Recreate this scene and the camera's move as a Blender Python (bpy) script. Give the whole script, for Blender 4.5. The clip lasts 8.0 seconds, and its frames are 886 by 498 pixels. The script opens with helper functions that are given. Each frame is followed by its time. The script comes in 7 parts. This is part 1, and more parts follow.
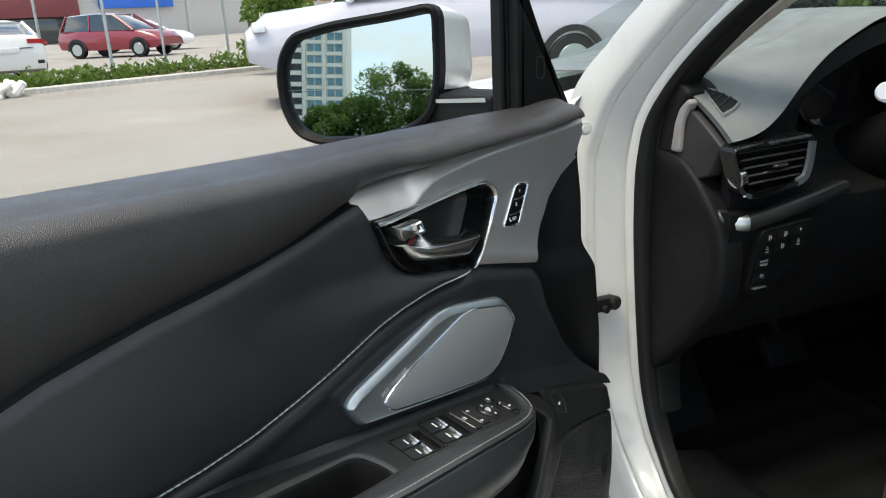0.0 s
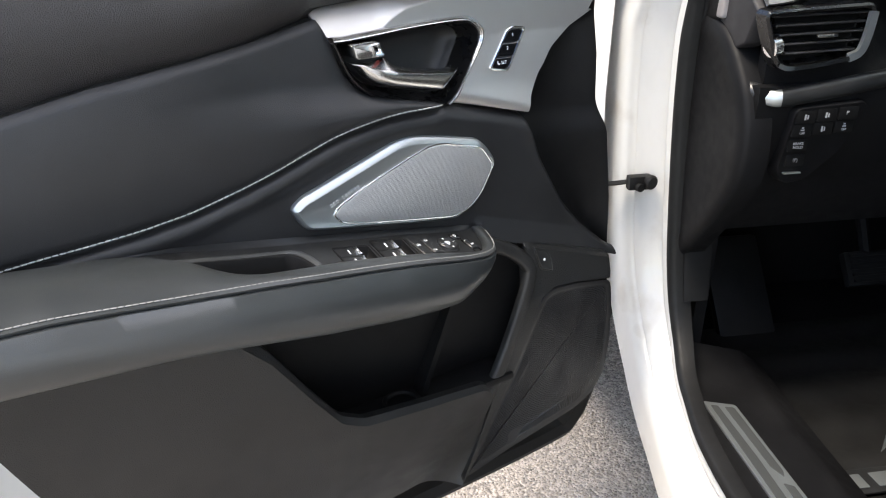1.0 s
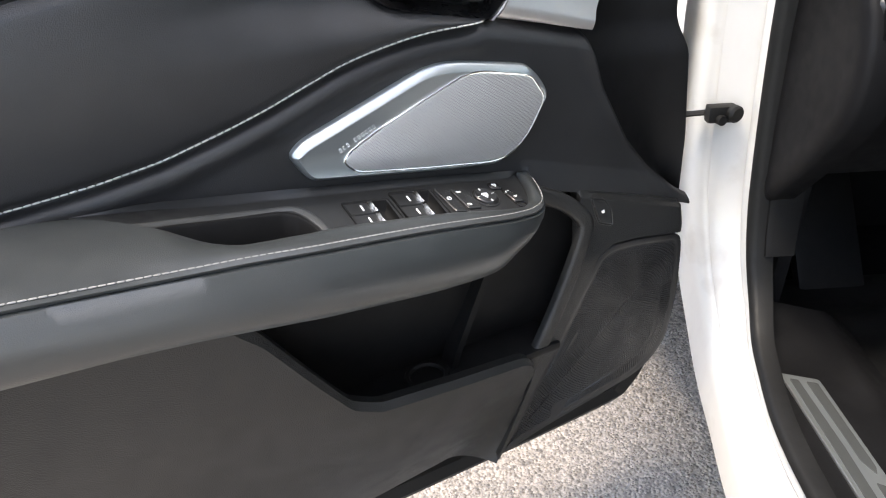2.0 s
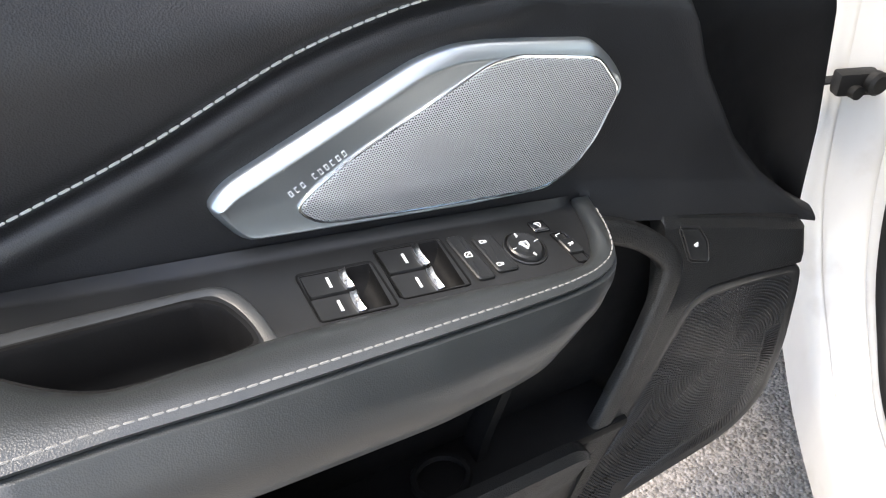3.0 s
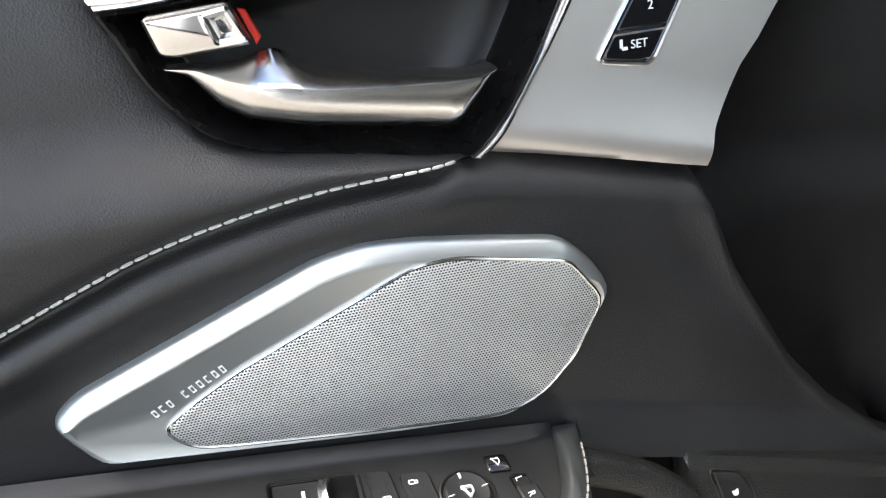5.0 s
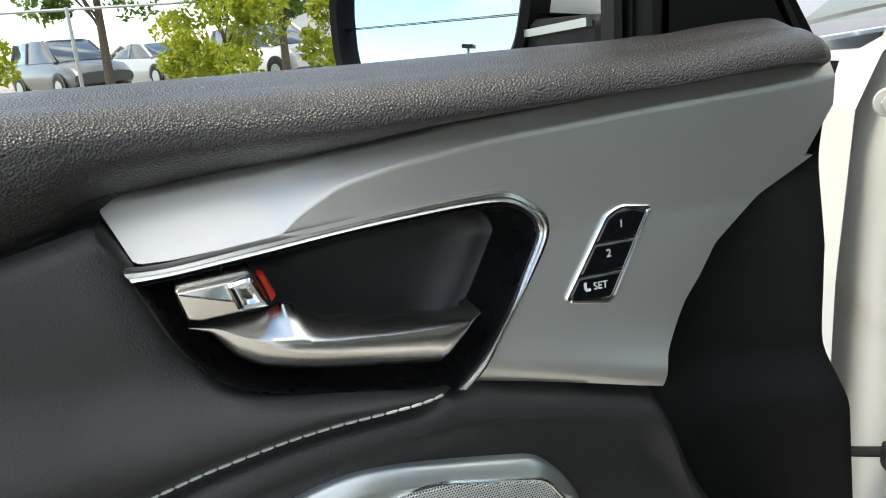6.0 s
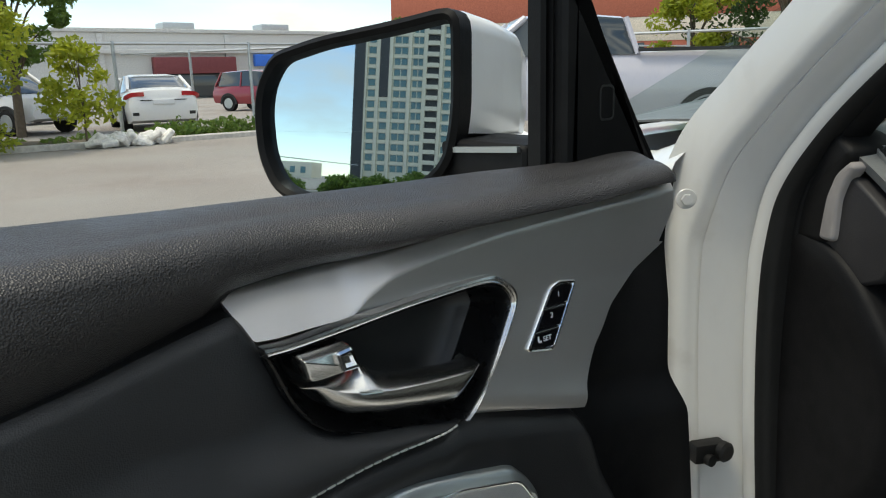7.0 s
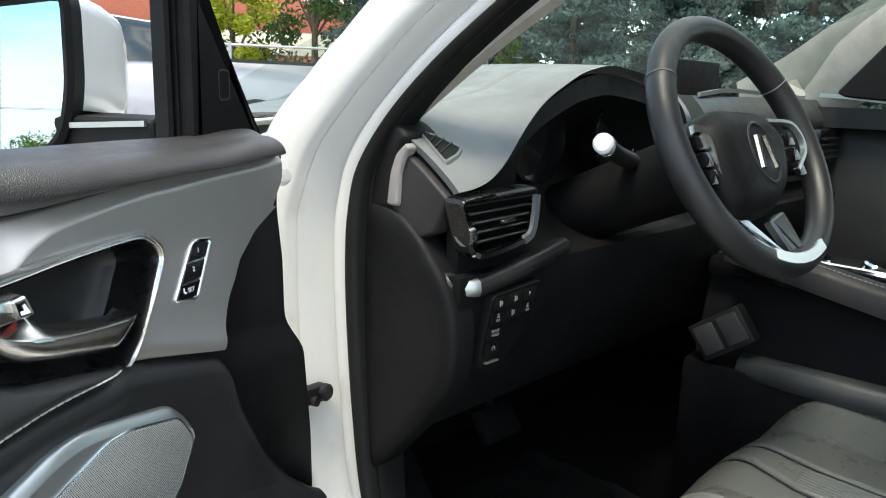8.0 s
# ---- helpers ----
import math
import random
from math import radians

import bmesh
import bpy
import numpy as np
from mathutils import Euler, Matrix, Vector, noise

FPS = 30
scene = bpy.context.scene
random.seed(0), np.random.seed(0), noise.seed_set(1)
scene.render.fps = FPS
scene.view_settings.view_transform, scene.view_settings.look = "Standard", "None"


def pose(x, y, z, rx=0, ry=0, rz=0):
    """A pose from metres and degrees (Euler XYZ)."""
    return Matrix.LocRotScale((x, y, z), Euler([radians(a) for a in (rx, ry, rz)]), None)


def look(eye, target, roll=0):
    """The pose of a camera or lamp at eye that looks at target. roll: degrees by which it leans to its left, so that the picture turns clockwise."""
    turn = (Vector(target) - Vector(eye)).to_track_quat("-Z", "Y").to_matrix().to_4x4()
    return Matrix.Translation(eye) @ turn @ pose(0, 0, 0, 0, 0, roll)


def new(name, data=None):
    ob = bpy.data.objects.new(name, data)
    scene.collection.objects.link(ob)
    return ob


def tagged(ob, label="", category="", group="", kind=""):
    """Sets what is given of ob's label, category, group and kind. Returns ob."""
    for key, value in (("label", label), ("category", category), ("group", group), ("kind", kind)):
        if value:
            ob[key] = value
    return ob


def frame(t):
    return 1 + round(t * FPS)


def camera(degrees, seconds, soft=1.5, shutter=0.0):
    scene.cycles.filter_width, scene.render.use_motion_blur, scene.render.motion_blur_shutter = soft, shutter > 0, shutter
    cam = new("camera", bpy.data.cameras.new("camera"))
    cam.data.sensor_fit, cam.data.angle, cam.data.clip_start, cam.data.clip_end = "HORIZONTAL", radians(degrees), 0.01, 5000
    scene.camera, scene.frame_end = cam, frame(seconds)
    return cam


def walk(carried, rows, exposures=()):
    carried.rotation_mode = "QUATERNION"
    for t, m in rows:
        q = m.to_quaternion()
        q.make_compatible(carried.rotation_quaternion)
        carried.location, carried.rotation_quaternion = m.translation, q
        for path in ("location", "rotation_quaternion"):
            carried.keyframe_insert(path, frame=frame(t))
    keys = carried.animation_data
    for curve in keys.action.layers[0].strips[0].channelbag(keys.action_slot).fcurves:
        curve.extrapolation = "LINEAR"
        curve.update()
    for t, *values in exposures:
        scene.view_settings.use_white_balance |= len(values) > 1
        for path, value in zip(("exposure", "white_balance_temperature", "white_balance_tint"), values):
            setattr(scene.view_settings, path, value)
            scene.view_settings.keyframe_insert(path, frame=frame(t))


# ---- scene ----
cam = camera(61.5, 8.0, 1.1)
PATH = [
    (0, (-0.881, -0.525, 1.196), (0.501, 0.786, 0.585), -2.7),
    (0.5, (-0.77, -0.577, 1.167), (0.348, 0.916, 0.443), -1.6),
    (1, (-0.743, -0.724, 1.11), (0.232, 0.824, 0.303), -1.1),
    (1.2, (-0.737, -0.763, 1.1), (0.193, 0.802, 0.271), -1.3),
    (2.3, (-0.597, -0.496, 1.08), (0.167, 0.992, -0.016), -2.0),
    (2.5, (-0.569, -0.445, 1.073), (0.177, 1.027, -0.057), -2.6),
    (3, (-0.503, -0.361, 1.04), (0.146, 1.108, -0.152), -4.0),
    (3.5, (-0.426, -0.324, 1.023), (0.068, 1.178, -0.202), -6.0),
    (4, (-0.374, -0.306, 1.005), (0.006, 1.242, -0.203), -6.8),
    (4.2, (-0.368, -0.301, 0.999), (-0.001, 1.288, -0.16), -6.8),
    (5.3, (-0.359, -0.31, 1.042), (0.035, 1.501, 0.288), -6.4),
    (5.5, (-0.361, -0.31, 1.054), (0.072, 1.519, 0.37), -6.0),
    (6, (-0.381, -0.32, 1.088), (0.208, 1.506, 0.524), -4.5),
    (6.5, (-0.465, -0.363, 1.127), (0.37, 1.395, 0.667), -3.3),
    (7, (-0.569, -0.369, 1.145), (0.601, 1.189, 0.696), -1.6),
    (7.5, (-0.623, -0.388, 1.128), (0.928, 0.799, 0.697), -0.5),
    (8, (-0.695, -0.388, 1.123), (1.155, 0.247, 0.706), 1.8),
]
EXPOSURES = [(0, 1.35, 7300, 4), (0.5, 1.6, 7400, 6), (1, 2.12, 7300, 11), (2.5, 2.35, 7350, 12), (4, 2.5, 7200, 11), (5.5, 2.32, 7950, 8), (6, 1.68, 7650, 2), (6.5, 1.1, 7400, 2), (7, 0.77, 7400, 2), (7.5, 0.84, 7350, 1), (8, 1.83, 7300, 3)]
walk(cam, [(t, look(eye, target, roll)) for t, eye, target, roll in PATH], EXPOSURES)

# ---- world and light ----
SUN_EL, SUN_AZ = radians(68), radians(276)
world = bpy.data.worlds.new("world")
scene.world = world
world.use_nodes = True
wn, wl = world.node_tree.nodes, world.node_tree.links
wn.clear()
sky = wn.new("ShaderNodeTexSky")
sky.sky_type = "NISHITA"
sky.sun_disc = False
sky.sun_elevation, sky.sun_rotation = SUN_EL, SUN_AZ
sky.air_density, sky.dust_density, sky.ozone_density = 1.0, 0.0, 2.0
sky.altitude = 2500
tc = wn.new("ShaderNodeTexCoord")
mp = wn.new("ShaderNodeMapping")
mp.inputs["Scale"].default_value = (1.6, 1.6, 4.5)
cl = wn.new("ShaderNodeTexNoise")
cl.inputs["Scale"].default_value, cl.inputs["Detail"].default_value, cl.inputs["Roughness"].default_value = 1.7, 8, 0.55
ramp = wn.new("ShaderNodeValToRGB")
ramp.color_ramp.elements[0].position, ramp.color_ramp.elements[1].position = 0.43, 0.68
mixc = wn.new("ShaderNodeMix")
mixc.data_type = "RGBA"
sep = wn.new("ShaderNodeSeparateXYZ")
lift = wn.new("ShaderNodeMapRange")
lift.inputs["To Min"].default_value, lift.inputs["To Max"].default_value = 3.4, 10.5
grey = wn.new("ShaderNodeCombineColor")
wl.new(tc.outputs["Generated"], sep.inputs["Vector"])
wl.new(sep.outputs["Z"], lift.inputs["Value"])
for channel in ("Red", "Green", "Blue"):
    wl.new(lift.outputs["Result"], grey.inputs[channel])
wl.new(grey.outputs["Color"], mixc.inputs["B"])
bg = wn.new("ShaderNodeBackground")
bg.inputs["Strength"].default_value = 0.15
wo = wn.new("ShaderNodeOutputWorld")
wl.new(tc.outputs["Generated"], mp.inputs["Vector"])
wl.new(mp.outputs["Vector"], cl.inputs["Vector"])
wl.new(cl.outputs["Fac"], ramp.inputs["Fac"])
wl.new(ramp.outputs["Color"], mixc.inputs["Factor"])
wl.new(sky.outputs["Color"], mixc.inputs["A"])
wl.new(mixc.outputs["Result"], bg.inputs["Color"])
wl.new(bg.outputs["Background"], wo.inputs["Surface"])
sun = new("sun", bpy.data.lights.new("sun", "SUN"))
sun.data.energy, sun.data.angle, sun.data.color = 1.5, radians(20), (1.0, 0.95, 0.88)
sun.matrix_world = look((math.sin(SUN_AZ) * math.cos(SUN_EL) * 20, math.cos(SUN_AZ) * math.cos(SUN_EL) * 20, math.sin(SUN_EL) * 20), (0, 0, 0))


# ---- materials ----
class Nodes:
    """Small shorthand for one material's node tree."""

    def __init__(self, name, color, rough=0.5, metal=0.0, coat=0.0, spec=0.5):
        self.m = bpy.data.materials.new(name)
        self.m.use_nodes = True
        self.t = self.m.node_tree
        self.b = self.t.nodes["Principled BSDF"]
        self.b.inputs["Base Color"].default_value = (*color, 1)
        self.b.inputs["Roughness"].default_value = rough
        self.b.inputs["Metallic"].default_value = metal
        self.b.inputs["Coat Weight"].default_value = coat
        self.b.inputs["Coat Roughness"].default_value = 0.06
        self.b.inputs["Specular IOR Level"].default_value = spec
        self.color, self.rough, self.height = color, rough, None

    def node(self, kind, **values):
        n = self.t.nodes.new(kind)
        for key, value in values.items():
            n.inputs[key.replace("_", " ")].default_value = value
        return n

    def link(self, a, b):
        self.t.links.new(a, b)

    def coords(self, scale=(1, 1, 1), kind="Object"):
        c, m = self.node("ShaderNodeTexCoord"), self.node("ShaderNodeMapping")
        m.inputs["Scale"].default_value = scale
        self.link(c.outputs[kind], m.inputs["Vector"])
        return m.outputs["Vector"]

    def noise(self, scale, detail=4, stretch=(1, 1, 1), rough=0.55):
        n = self.node("ShaderNodeTexNoise", Scale=scale, Detail=detail, Roughness=rough)
        self.link(self.coords(stretch), n.inputs["Vector"])
        return n.outputs["Fac"]

    def cells(self, scale, stretch=(1, 1, 1), feature="F1", random_=1.0):
        n = self.node("ShaderNodeTexVoronoi", Scale=scale, Randomness=random_)
        n.feature = feature
        self.link(self.coords(stretch), n.inputs["Vector"])
        return n.outputs["Distance"]

    def ranged(self, fac, a, b, lo=0.3, hi=0.7):
        n = self.node("ShaderNodeMapRange")
        for key, value in (("From Min", lo), ("From Max", hi), ("To Min", a), ("To Max", b)):
            n.inputs[key].default_value = value
        self.link(fac, n.inputs["Value"])
        return n.outputs["Result"]

    def tint(self, fac, other, lo=0.35, hi=0.7):
        """Mixes the base colour towards another by a factor."""
        n = self.node("ShaderNodeMix")
        n.data_type = "RGBA"
        base = self.b.inputs["Base Color"]
        if base.is_linked:
            self.link(base.links[0].from_socket, n.inputs["A"])
        else:
            n.inputs["A"].default_value = base.default_value
        n.inputs["B"].default_value = (*other, 1)
        self.link(self.ranged(fac, 0, 1, lo, hi), n.inputs["Factor"])
        self.link(n.outputs["Result"], base)
        return self

    def rougher(self, fac, a, b):
        self.link(self.ranged(fac, a, b), self.b.inputs["Roughness"])
        return self

    def bump(self, fac, strength=0.3, distance=0.001):
        n = self.node("ShaderNodeBump", Strength=strength, Distance=distance)
        if self.height is not None:
            self.link(self.height, n.inputs["Normal"])
        self.link(fac, n.inputs["Height"])
        self.height = n.outputs["Normal"]
        self.link(self.height, self.b.inputs["Normal"])
        return self


def leather(name, color, grain, strength, rough=0.42, spec=0.45, mottle=1.5):
    n = Nodes(name, color, rough, spec=spec)
    n.tint(n.noise(9, 5), tuple(c * mottle + 0.001 for c in color))
    n.rougher(n.noise(35, 4), rough - 0.05, rough + 0.08)
    n.bump(n.cells(grain, feature="F1"), strength, 0.0012)
    n.bump(n.noise(14, 3), 0.05, 0.002)
    return n.m


def plastic(name, color, grain=700, strength=0.35, rough=0.5, spec=0.5):
    n = Nodes(name, color, rough, spec=spec)
    n.tint(n.noise(12, 4), tuple(c * 1.4 + 0.002 for c in color))
    n.rougher(n.noise(60, 3), rough - 0.04, rough + 0.1)
    n.bump(n.noise(grain, 2), strength, 0.0006)
    return n.m


def paint(name, color, dirt=(0.5, 0.47, 0.42), amount=0.62):
    n = Nodes(name, color, 0.32, coat=0.6)
    n.tint(n.noise(7, 7), dirt, amount, amount + 0.25)
    n.tint(n.noise(40, 5, (1, 1, 0.4)), tuple(c * 0.95 for c in color), 0.5, 0.8)
    n.bump(n.noise(90, 2), 0.03, 0.001)
    return n.m


def metal(name, color, rough, grain=(2, 30, 60), scale=25, spread=0.1, strength=0.08, metallic=1.0):
    n = Nodes(name, color, rough, metallic)
    fac = n.noise(scale, 5, grain, 0.65)
    n.rougher(fac, rough - spread, rough + spread)
    n.tint(n.noise(6, 3), tuple(c * 0.88 for c in color))
    n.bump(fac, strength, 0.0004)
    return n.m


PAD = leather("grained_pad", (0.03, 0.0282, 0.0286), 900, 0.6, 0.36)
ARM = leather("armrest_leather", (0.0235, 0.0265, 0.0278), 1100, 0.11, 0.33, 0.9, 1.15)
LEATHER = leather("smooth_leather", (0.0135, 0.0138, 0.0147), 1000, 0.17, 0.38)
SEAT = leather("seat_leather", (0.085, 0.089, 0.083), 700, 0.06, 0.3, 0.45, 1.1)
PLASTIC = leather("black_plastic", (0.0085, 0.0088, 0.009), 820, 0.34, 0.4, 0.45)
PLASTIC_SMOOTH = plastic("smooth_black_plastic", (0.011, 0.0115, 0.012), 1200, 0.08, 0.34)
PLASTIC_LIP = plastic("satin_grey_plastic", (0.034, 0.036, 0.037), 900, 0.2, 0.32)
# Near black; in the pocket, cup and switch wells it carries their shade.
PLASTIC_DEEP = plastic("matt_black_plastic_and_shade", (0.004, 0.004, 0.0042), 600, 0.3, 0.55, 0.18)
COVER_BLACK = plastic("speaker_cover_black", (0.011, 0.011, 0.0115), 900, 0.15, 0.38, 0.45)
GLOSS = Nodes("gloss_black", (0.006, 0.006, 0.007), 0.12, coat=0.3).m
RUBBER = plastic("black_rubber", (0.0055, 0.0055, 0.0055), 300, 0.25, 0.5, 0.25)
BRUSHED = metal("brushed_aluminium", (0.66, 0.635, 0.615), 0.4, (2, 30, 150), 16, 0.06, 0.05, 0.85)
BEZEL_METAL = metal("satin_bezel_chrome", (0.66, 0.65, 0.64), 0.22, (6, 20, 20), 20, 0.05, 0.01)
BOWL = plastic("satin_black_bowl", (0.013, 0.013, 0.0135), 1500, 0.03, 0.4, 0.4)
SATIN = Nodes("satin_silver", (0.44, 0.475, 0.485), 0.32, 0.85).m
CHROME = metal("chrome", (0.8, 0.81, 0.82), 0.12, (8, 8, 8), 30, 0.04, 0.01)
SATIN_HANDLE = Nodes("satin_chrome", (0.76, 0.755, 0.745), 0.24, 1.0).m
WHITE = paint("white_paint", (0.74, 0.74, 0.72), (0.5, 0.47, 0.42), 0.6)
# Dusty, darker copy of the white paint; the jamb's shade is in its colour.
WHITE_JAMB_SHADED = paint("white_jamb_paint_shaded", (0.56, 0.555, 0.54), (0.34, 0.31, 0.27), 0.55)
DASH = leather("dash_skin", (0.125, 0.13, 0.13), 520, 0.15, 0.36)
# Cabin plastics and carpet near black: the cabin's shade lowered into their colours.
DASH_END = plastic("dash_end_shaded_plastic", (0.0045, 0.0045, 0.005), 700, 0.3, 0.5, 0.12)
DASH_DARK = plastic("dash_dark_shaded", (0.0045, 0.0045, 0.005), 700, 0.3, 0.5, 0.15)
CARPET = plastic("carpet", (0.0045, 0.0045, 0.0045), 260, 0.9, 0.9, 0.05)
HEADLINER = plastic("pillar_trim", (0.33, 0.31, 0.28), 500, 0.35, 0.8)
PILLAR_GREY = plastic("pillar_foot_grey", (0.2, 0.185, 0.18), 500, 0.3, 0.7)
# Dark copy of the dash skin: shade of its outboard side in the colour.
DASH_SIDE_SHADED = plastic("dash_side", (0.015, 0.0142, 0.0155), 700, 0.3, 0.5, 0.35)
DASH_PAD = leather("passenger_dash_skin", (0.034, 0.036, 0.037), 520, 0.12, 0.34)
STEEL_GREY = metal("brushed_steel_inlay", (0.16, 0.17, 0.17), 0.4, (40, 2, 2), 20, 0.06, 0.02, 0.8)
THREAD = plastic("grey_thread", (0.2, 0.2, 0.195), 2500, 0.5, 0.7)
THREAD_PALE = plastic("pale_thread", (0.42, 0.42, 0.41), 2500, 0.5, 0.7)
THREAD_DARK = plastic("dark_thread", (0.12, 0.12, 0.125), 2500, 0.5, 0.7)
MIRROR_BLACK = plastic("mirror_rim_black", (0.003, 0.003, 0.0032), 600, 0.2, 0.5, 0.12)
MARK_DIM = Nodes("grey_print", (0.3, 0.305, 0.31), 0.6).m
RECESS_BLACK = plastic("recess_black", (0.004, 0.004, 0.0044), 1200, 0.02, 0.25, 0.35)
MARK = Nodes("white_print", (0.75, 0.76, 0.77), 0.5).m
RED = Nodes("red_mark", (0.5, 0.02, 0.01), 0.4).m


def mirror_glass():
    n = Nodes("mirror_glass", (0.43, 0.53, 0.59), 0.012, 1.0)
    return n.m


MIRROR = mirror_glass()


def clear_glass(name, tint=(0.9, 0.95, 0.93), mix=0.08):
    n = Nodes(name, tint, 0.02)
    trans = n.node("ShaderNodeBsdfTransparent", Color=(*tint, 1))
    gl = n.node("ShaderNodeBsdfGlossy", Roughness=0.02)
    mx = n.node("ShaderNodeMixShader", Fac=mix)
    n.link(trans.outputs["BSDF"], mx.inputs[1])
    n.link(gl.outputs["BSDF"], mx.inputs[2])
    n.link(mx.outputs["Shader"], n.t.nodes["Material Output"].inputs["Surface"])
    return n.m


WINDSHIELD = clear_glass("windscreen_glass", (0.72, 0.8, 0.76))


def grille_material():
    """Satin silver with staggered round holes at a fine pitch."""
    n = Nodes("perforated_grille", (0.68, 0.69, 0.69), 0.34, 0.7)
    v = n.coords((640, 640, 640))
    sep = n.node("ShaderNodeSeparateXYZ")
    n.link(v, sep.inputs["Vector"])

    def maths(op, a, b=None):
        m = n.node("ShaderNodeMath")
        m.operation = op
        for k, x in ((0, a), (1, b)):
            if x is None:
                continue
            if isinstance(x, (int, float)):
                m.inputs[k].default_value = x
            else:
                n.link(x, m.inputs[k])
        return m.outputs[0]

    zr = maths("MULTIPLY", sep.outputs["Z"], 1.1547)
    row = maths("FLOOR", zr)
    shift = maths("MULTIPLY", maths("MODULO", row, 2.0), 0.5)
    fx = maths("SUBTRACT", maths("FRACT", maths("ADD", sep.outputs["X"], shift)), 0.5)
    fz = maths("SUBTRACT", maths("FRACT", zr), 0.5)
    d = maths("SQRT", maths("ADD", maths("MULTIPLY", fx, fx), maths("MULTIPLY", fz, fz)))
    n.tint(d, (0.012, 0.013, 0.014), 0.36, 0.24)
    n.link(n.ranged(d, 0.0, 0.7, 0.24, 0.36), n.b.inputs["Metallic"])
    n.bump(n.ranged(d, 0, 1, 0.22, 0.44), 0.7, 0.0006)
    return n.m


GRILLE = grille_material()


# ---- mesh helpers ----
def smooth_curve(points, n=400, width=9):
    """A softened function through control points (x, value)."""
    p = np.array(points, float)
    xs = np.linspace(p[0, 0], p[-1, 0], n)
    ys = np.interp(xs, p[:, 0], p[:, 1])
    pad = np.r_[2 * ys[0] - ys[width:0:-1], ys, 2 * ys[-1] - ys[-2 : -width - 2 : -1]]
    k = np.hanning(2 * width + 3)[1:-1]
    ys = np.convolve(pad, k / k.sum(), "valid")
    return lambda x: float(np.interp(x, xs, ys))


def rounded(points, r, steps=5):
    """A closed outline with its corners rounded by the radius r."""
    out, n = [], len(points)
    for i in range(n):
        p, a, b = (Vector(points[j % n]) for j in (i, i - 1, i + 1))
        da, db = (a - p), (b - p)
        ra = min(r, da.length * 0.45, db.length * 0.45)
        s, e = p + da.normalized() * ra, p + db.normalized() * ra
        for k in range(steps + 1):
            t = k / steps
            out.append(tuple((1 - t) ** 2 * s + 2 * t * (1 - t) * p + t * t * e))
    return out


def inset(points, d):
    """The outline drawn inwards by d."""
    n, out = len(points), []
    area = sum(points[i][0] * points[(i + 1) % n][1] - points[(i + 1) % n][0] * points[i][1] for i in range(n))
    sign = 1 if area > 0 else -1
    for i in range(n):
        p, a, b = (np.array(points[j % n], float) for j in (i, i - 1, i + 1))
        e1, e2 = p - a, b - p
        n1 = np.array([-e1[1], e1[0]]) / (np.linalg.norm(e1) + 1e-9)
        n2 = np.array([-e2[1], e2[0]]) / (np.linalg.norm(e2) + 1e-9)
        m = n1 + n2
        m = m / max(np.dot(m, m) / 2, 0.4)
        out.append(tuple(p + sign * d * m))
    return out


def rings_mesh(rings, cap_first=False, cap_last=True, closed=True):
    """A skin over a row of rings, each a list of 3D points of one length."""
    bm = bmesh.new()
    rows = [[bm.verts.new(p) for p in ring] for ring in rings]
    n = len(rows[0])
    for a, b in zip(rows, rows[1:]):
        for i in range(n if closed else n - 1):
            j = (i + 1) % n
            bm.faces.new((a[i], a[j], b[j], b[i]))
    if cap_first:
        bm.faces.new(list(reversed(rows[0])))
    if cap_last:
        bm.faces.new(rows[-1])
    bmesh.ops.recalc_face_normals(bm, faces=bm.faces)
    return bm


def plate(outline, steps, place=lambda a, b, d: (a, d, b), cap_first=False):
    """A plate from an outline (x, z) and steps (inset, y), from its back edge to its front face."""
    return rings_mesh([[place(a, b, d) for a, b in inset(outline, i)] for i, d in steps], cap_first)


def patch(fn, nu, nv, depth=0.0, way=(0, 1, 0)):
    """A sheet fn(u, v) over the unit square, with its rim folded back by depth."""
    bm = bmesh.new()
    g = [[bm.verts.new(fn(i / nu, j / nv)) for j in range(nv + 1)] for i in range(nu + 1)]
    for i in range(nu):
        for j in range(nv):
            bm.faces.new((g[i][j], g[i + 1][j], g[i + 1][j + 1], g[i][j + 1]))
    if depth:
        rim = [g[i][0] for i in range(nu)] + [g[nu][j] for j in range(nv)] + [g[i][nv] for i in range(nu, 0, -1)] + [g[0][j] for j in range(nv, 0, -1)]
        back = [bm.verts.new(v.co + Vector(way) * depth) for v in rim]
        for k in range(len(rim)):
            l = (k + 1) % len(rim)
            bm.faces.new((rim[k], rim[l], back[l], back[k]))
    bmesh.ops.remove_doubles(bm, verts=bm.verts, dist=1e-6)
    bmesh.ops.recalc_face_normals(bm, faces=bm.faces)
    return bm


def band(top, bottom, x0, x1, nx, nz, y, depth=0.012):
    """A sheet between two curves over x; y(x, s, z) is its relief, s running from the top (0) to the bottom (1)."""

    def fn(u, v):
        x = x0 + (x1 - x0) * u
        a, b = top(x), bottom(x)
        z = a + (b - a) * v
        return (x, y(x, v, z), z)

    return patch(fn, nx, nz, depth)


def resample(path, step):
    p = [Vector(q) for q in path]
    out, rest = [p[0]], step
    for a, b in zip(p, p[1:]):
        d = (b - a).length
        at = rest
        while at <= d:
            out.append(a.lerp(b, at / d))
            at += step
        rest = at - d
    return out


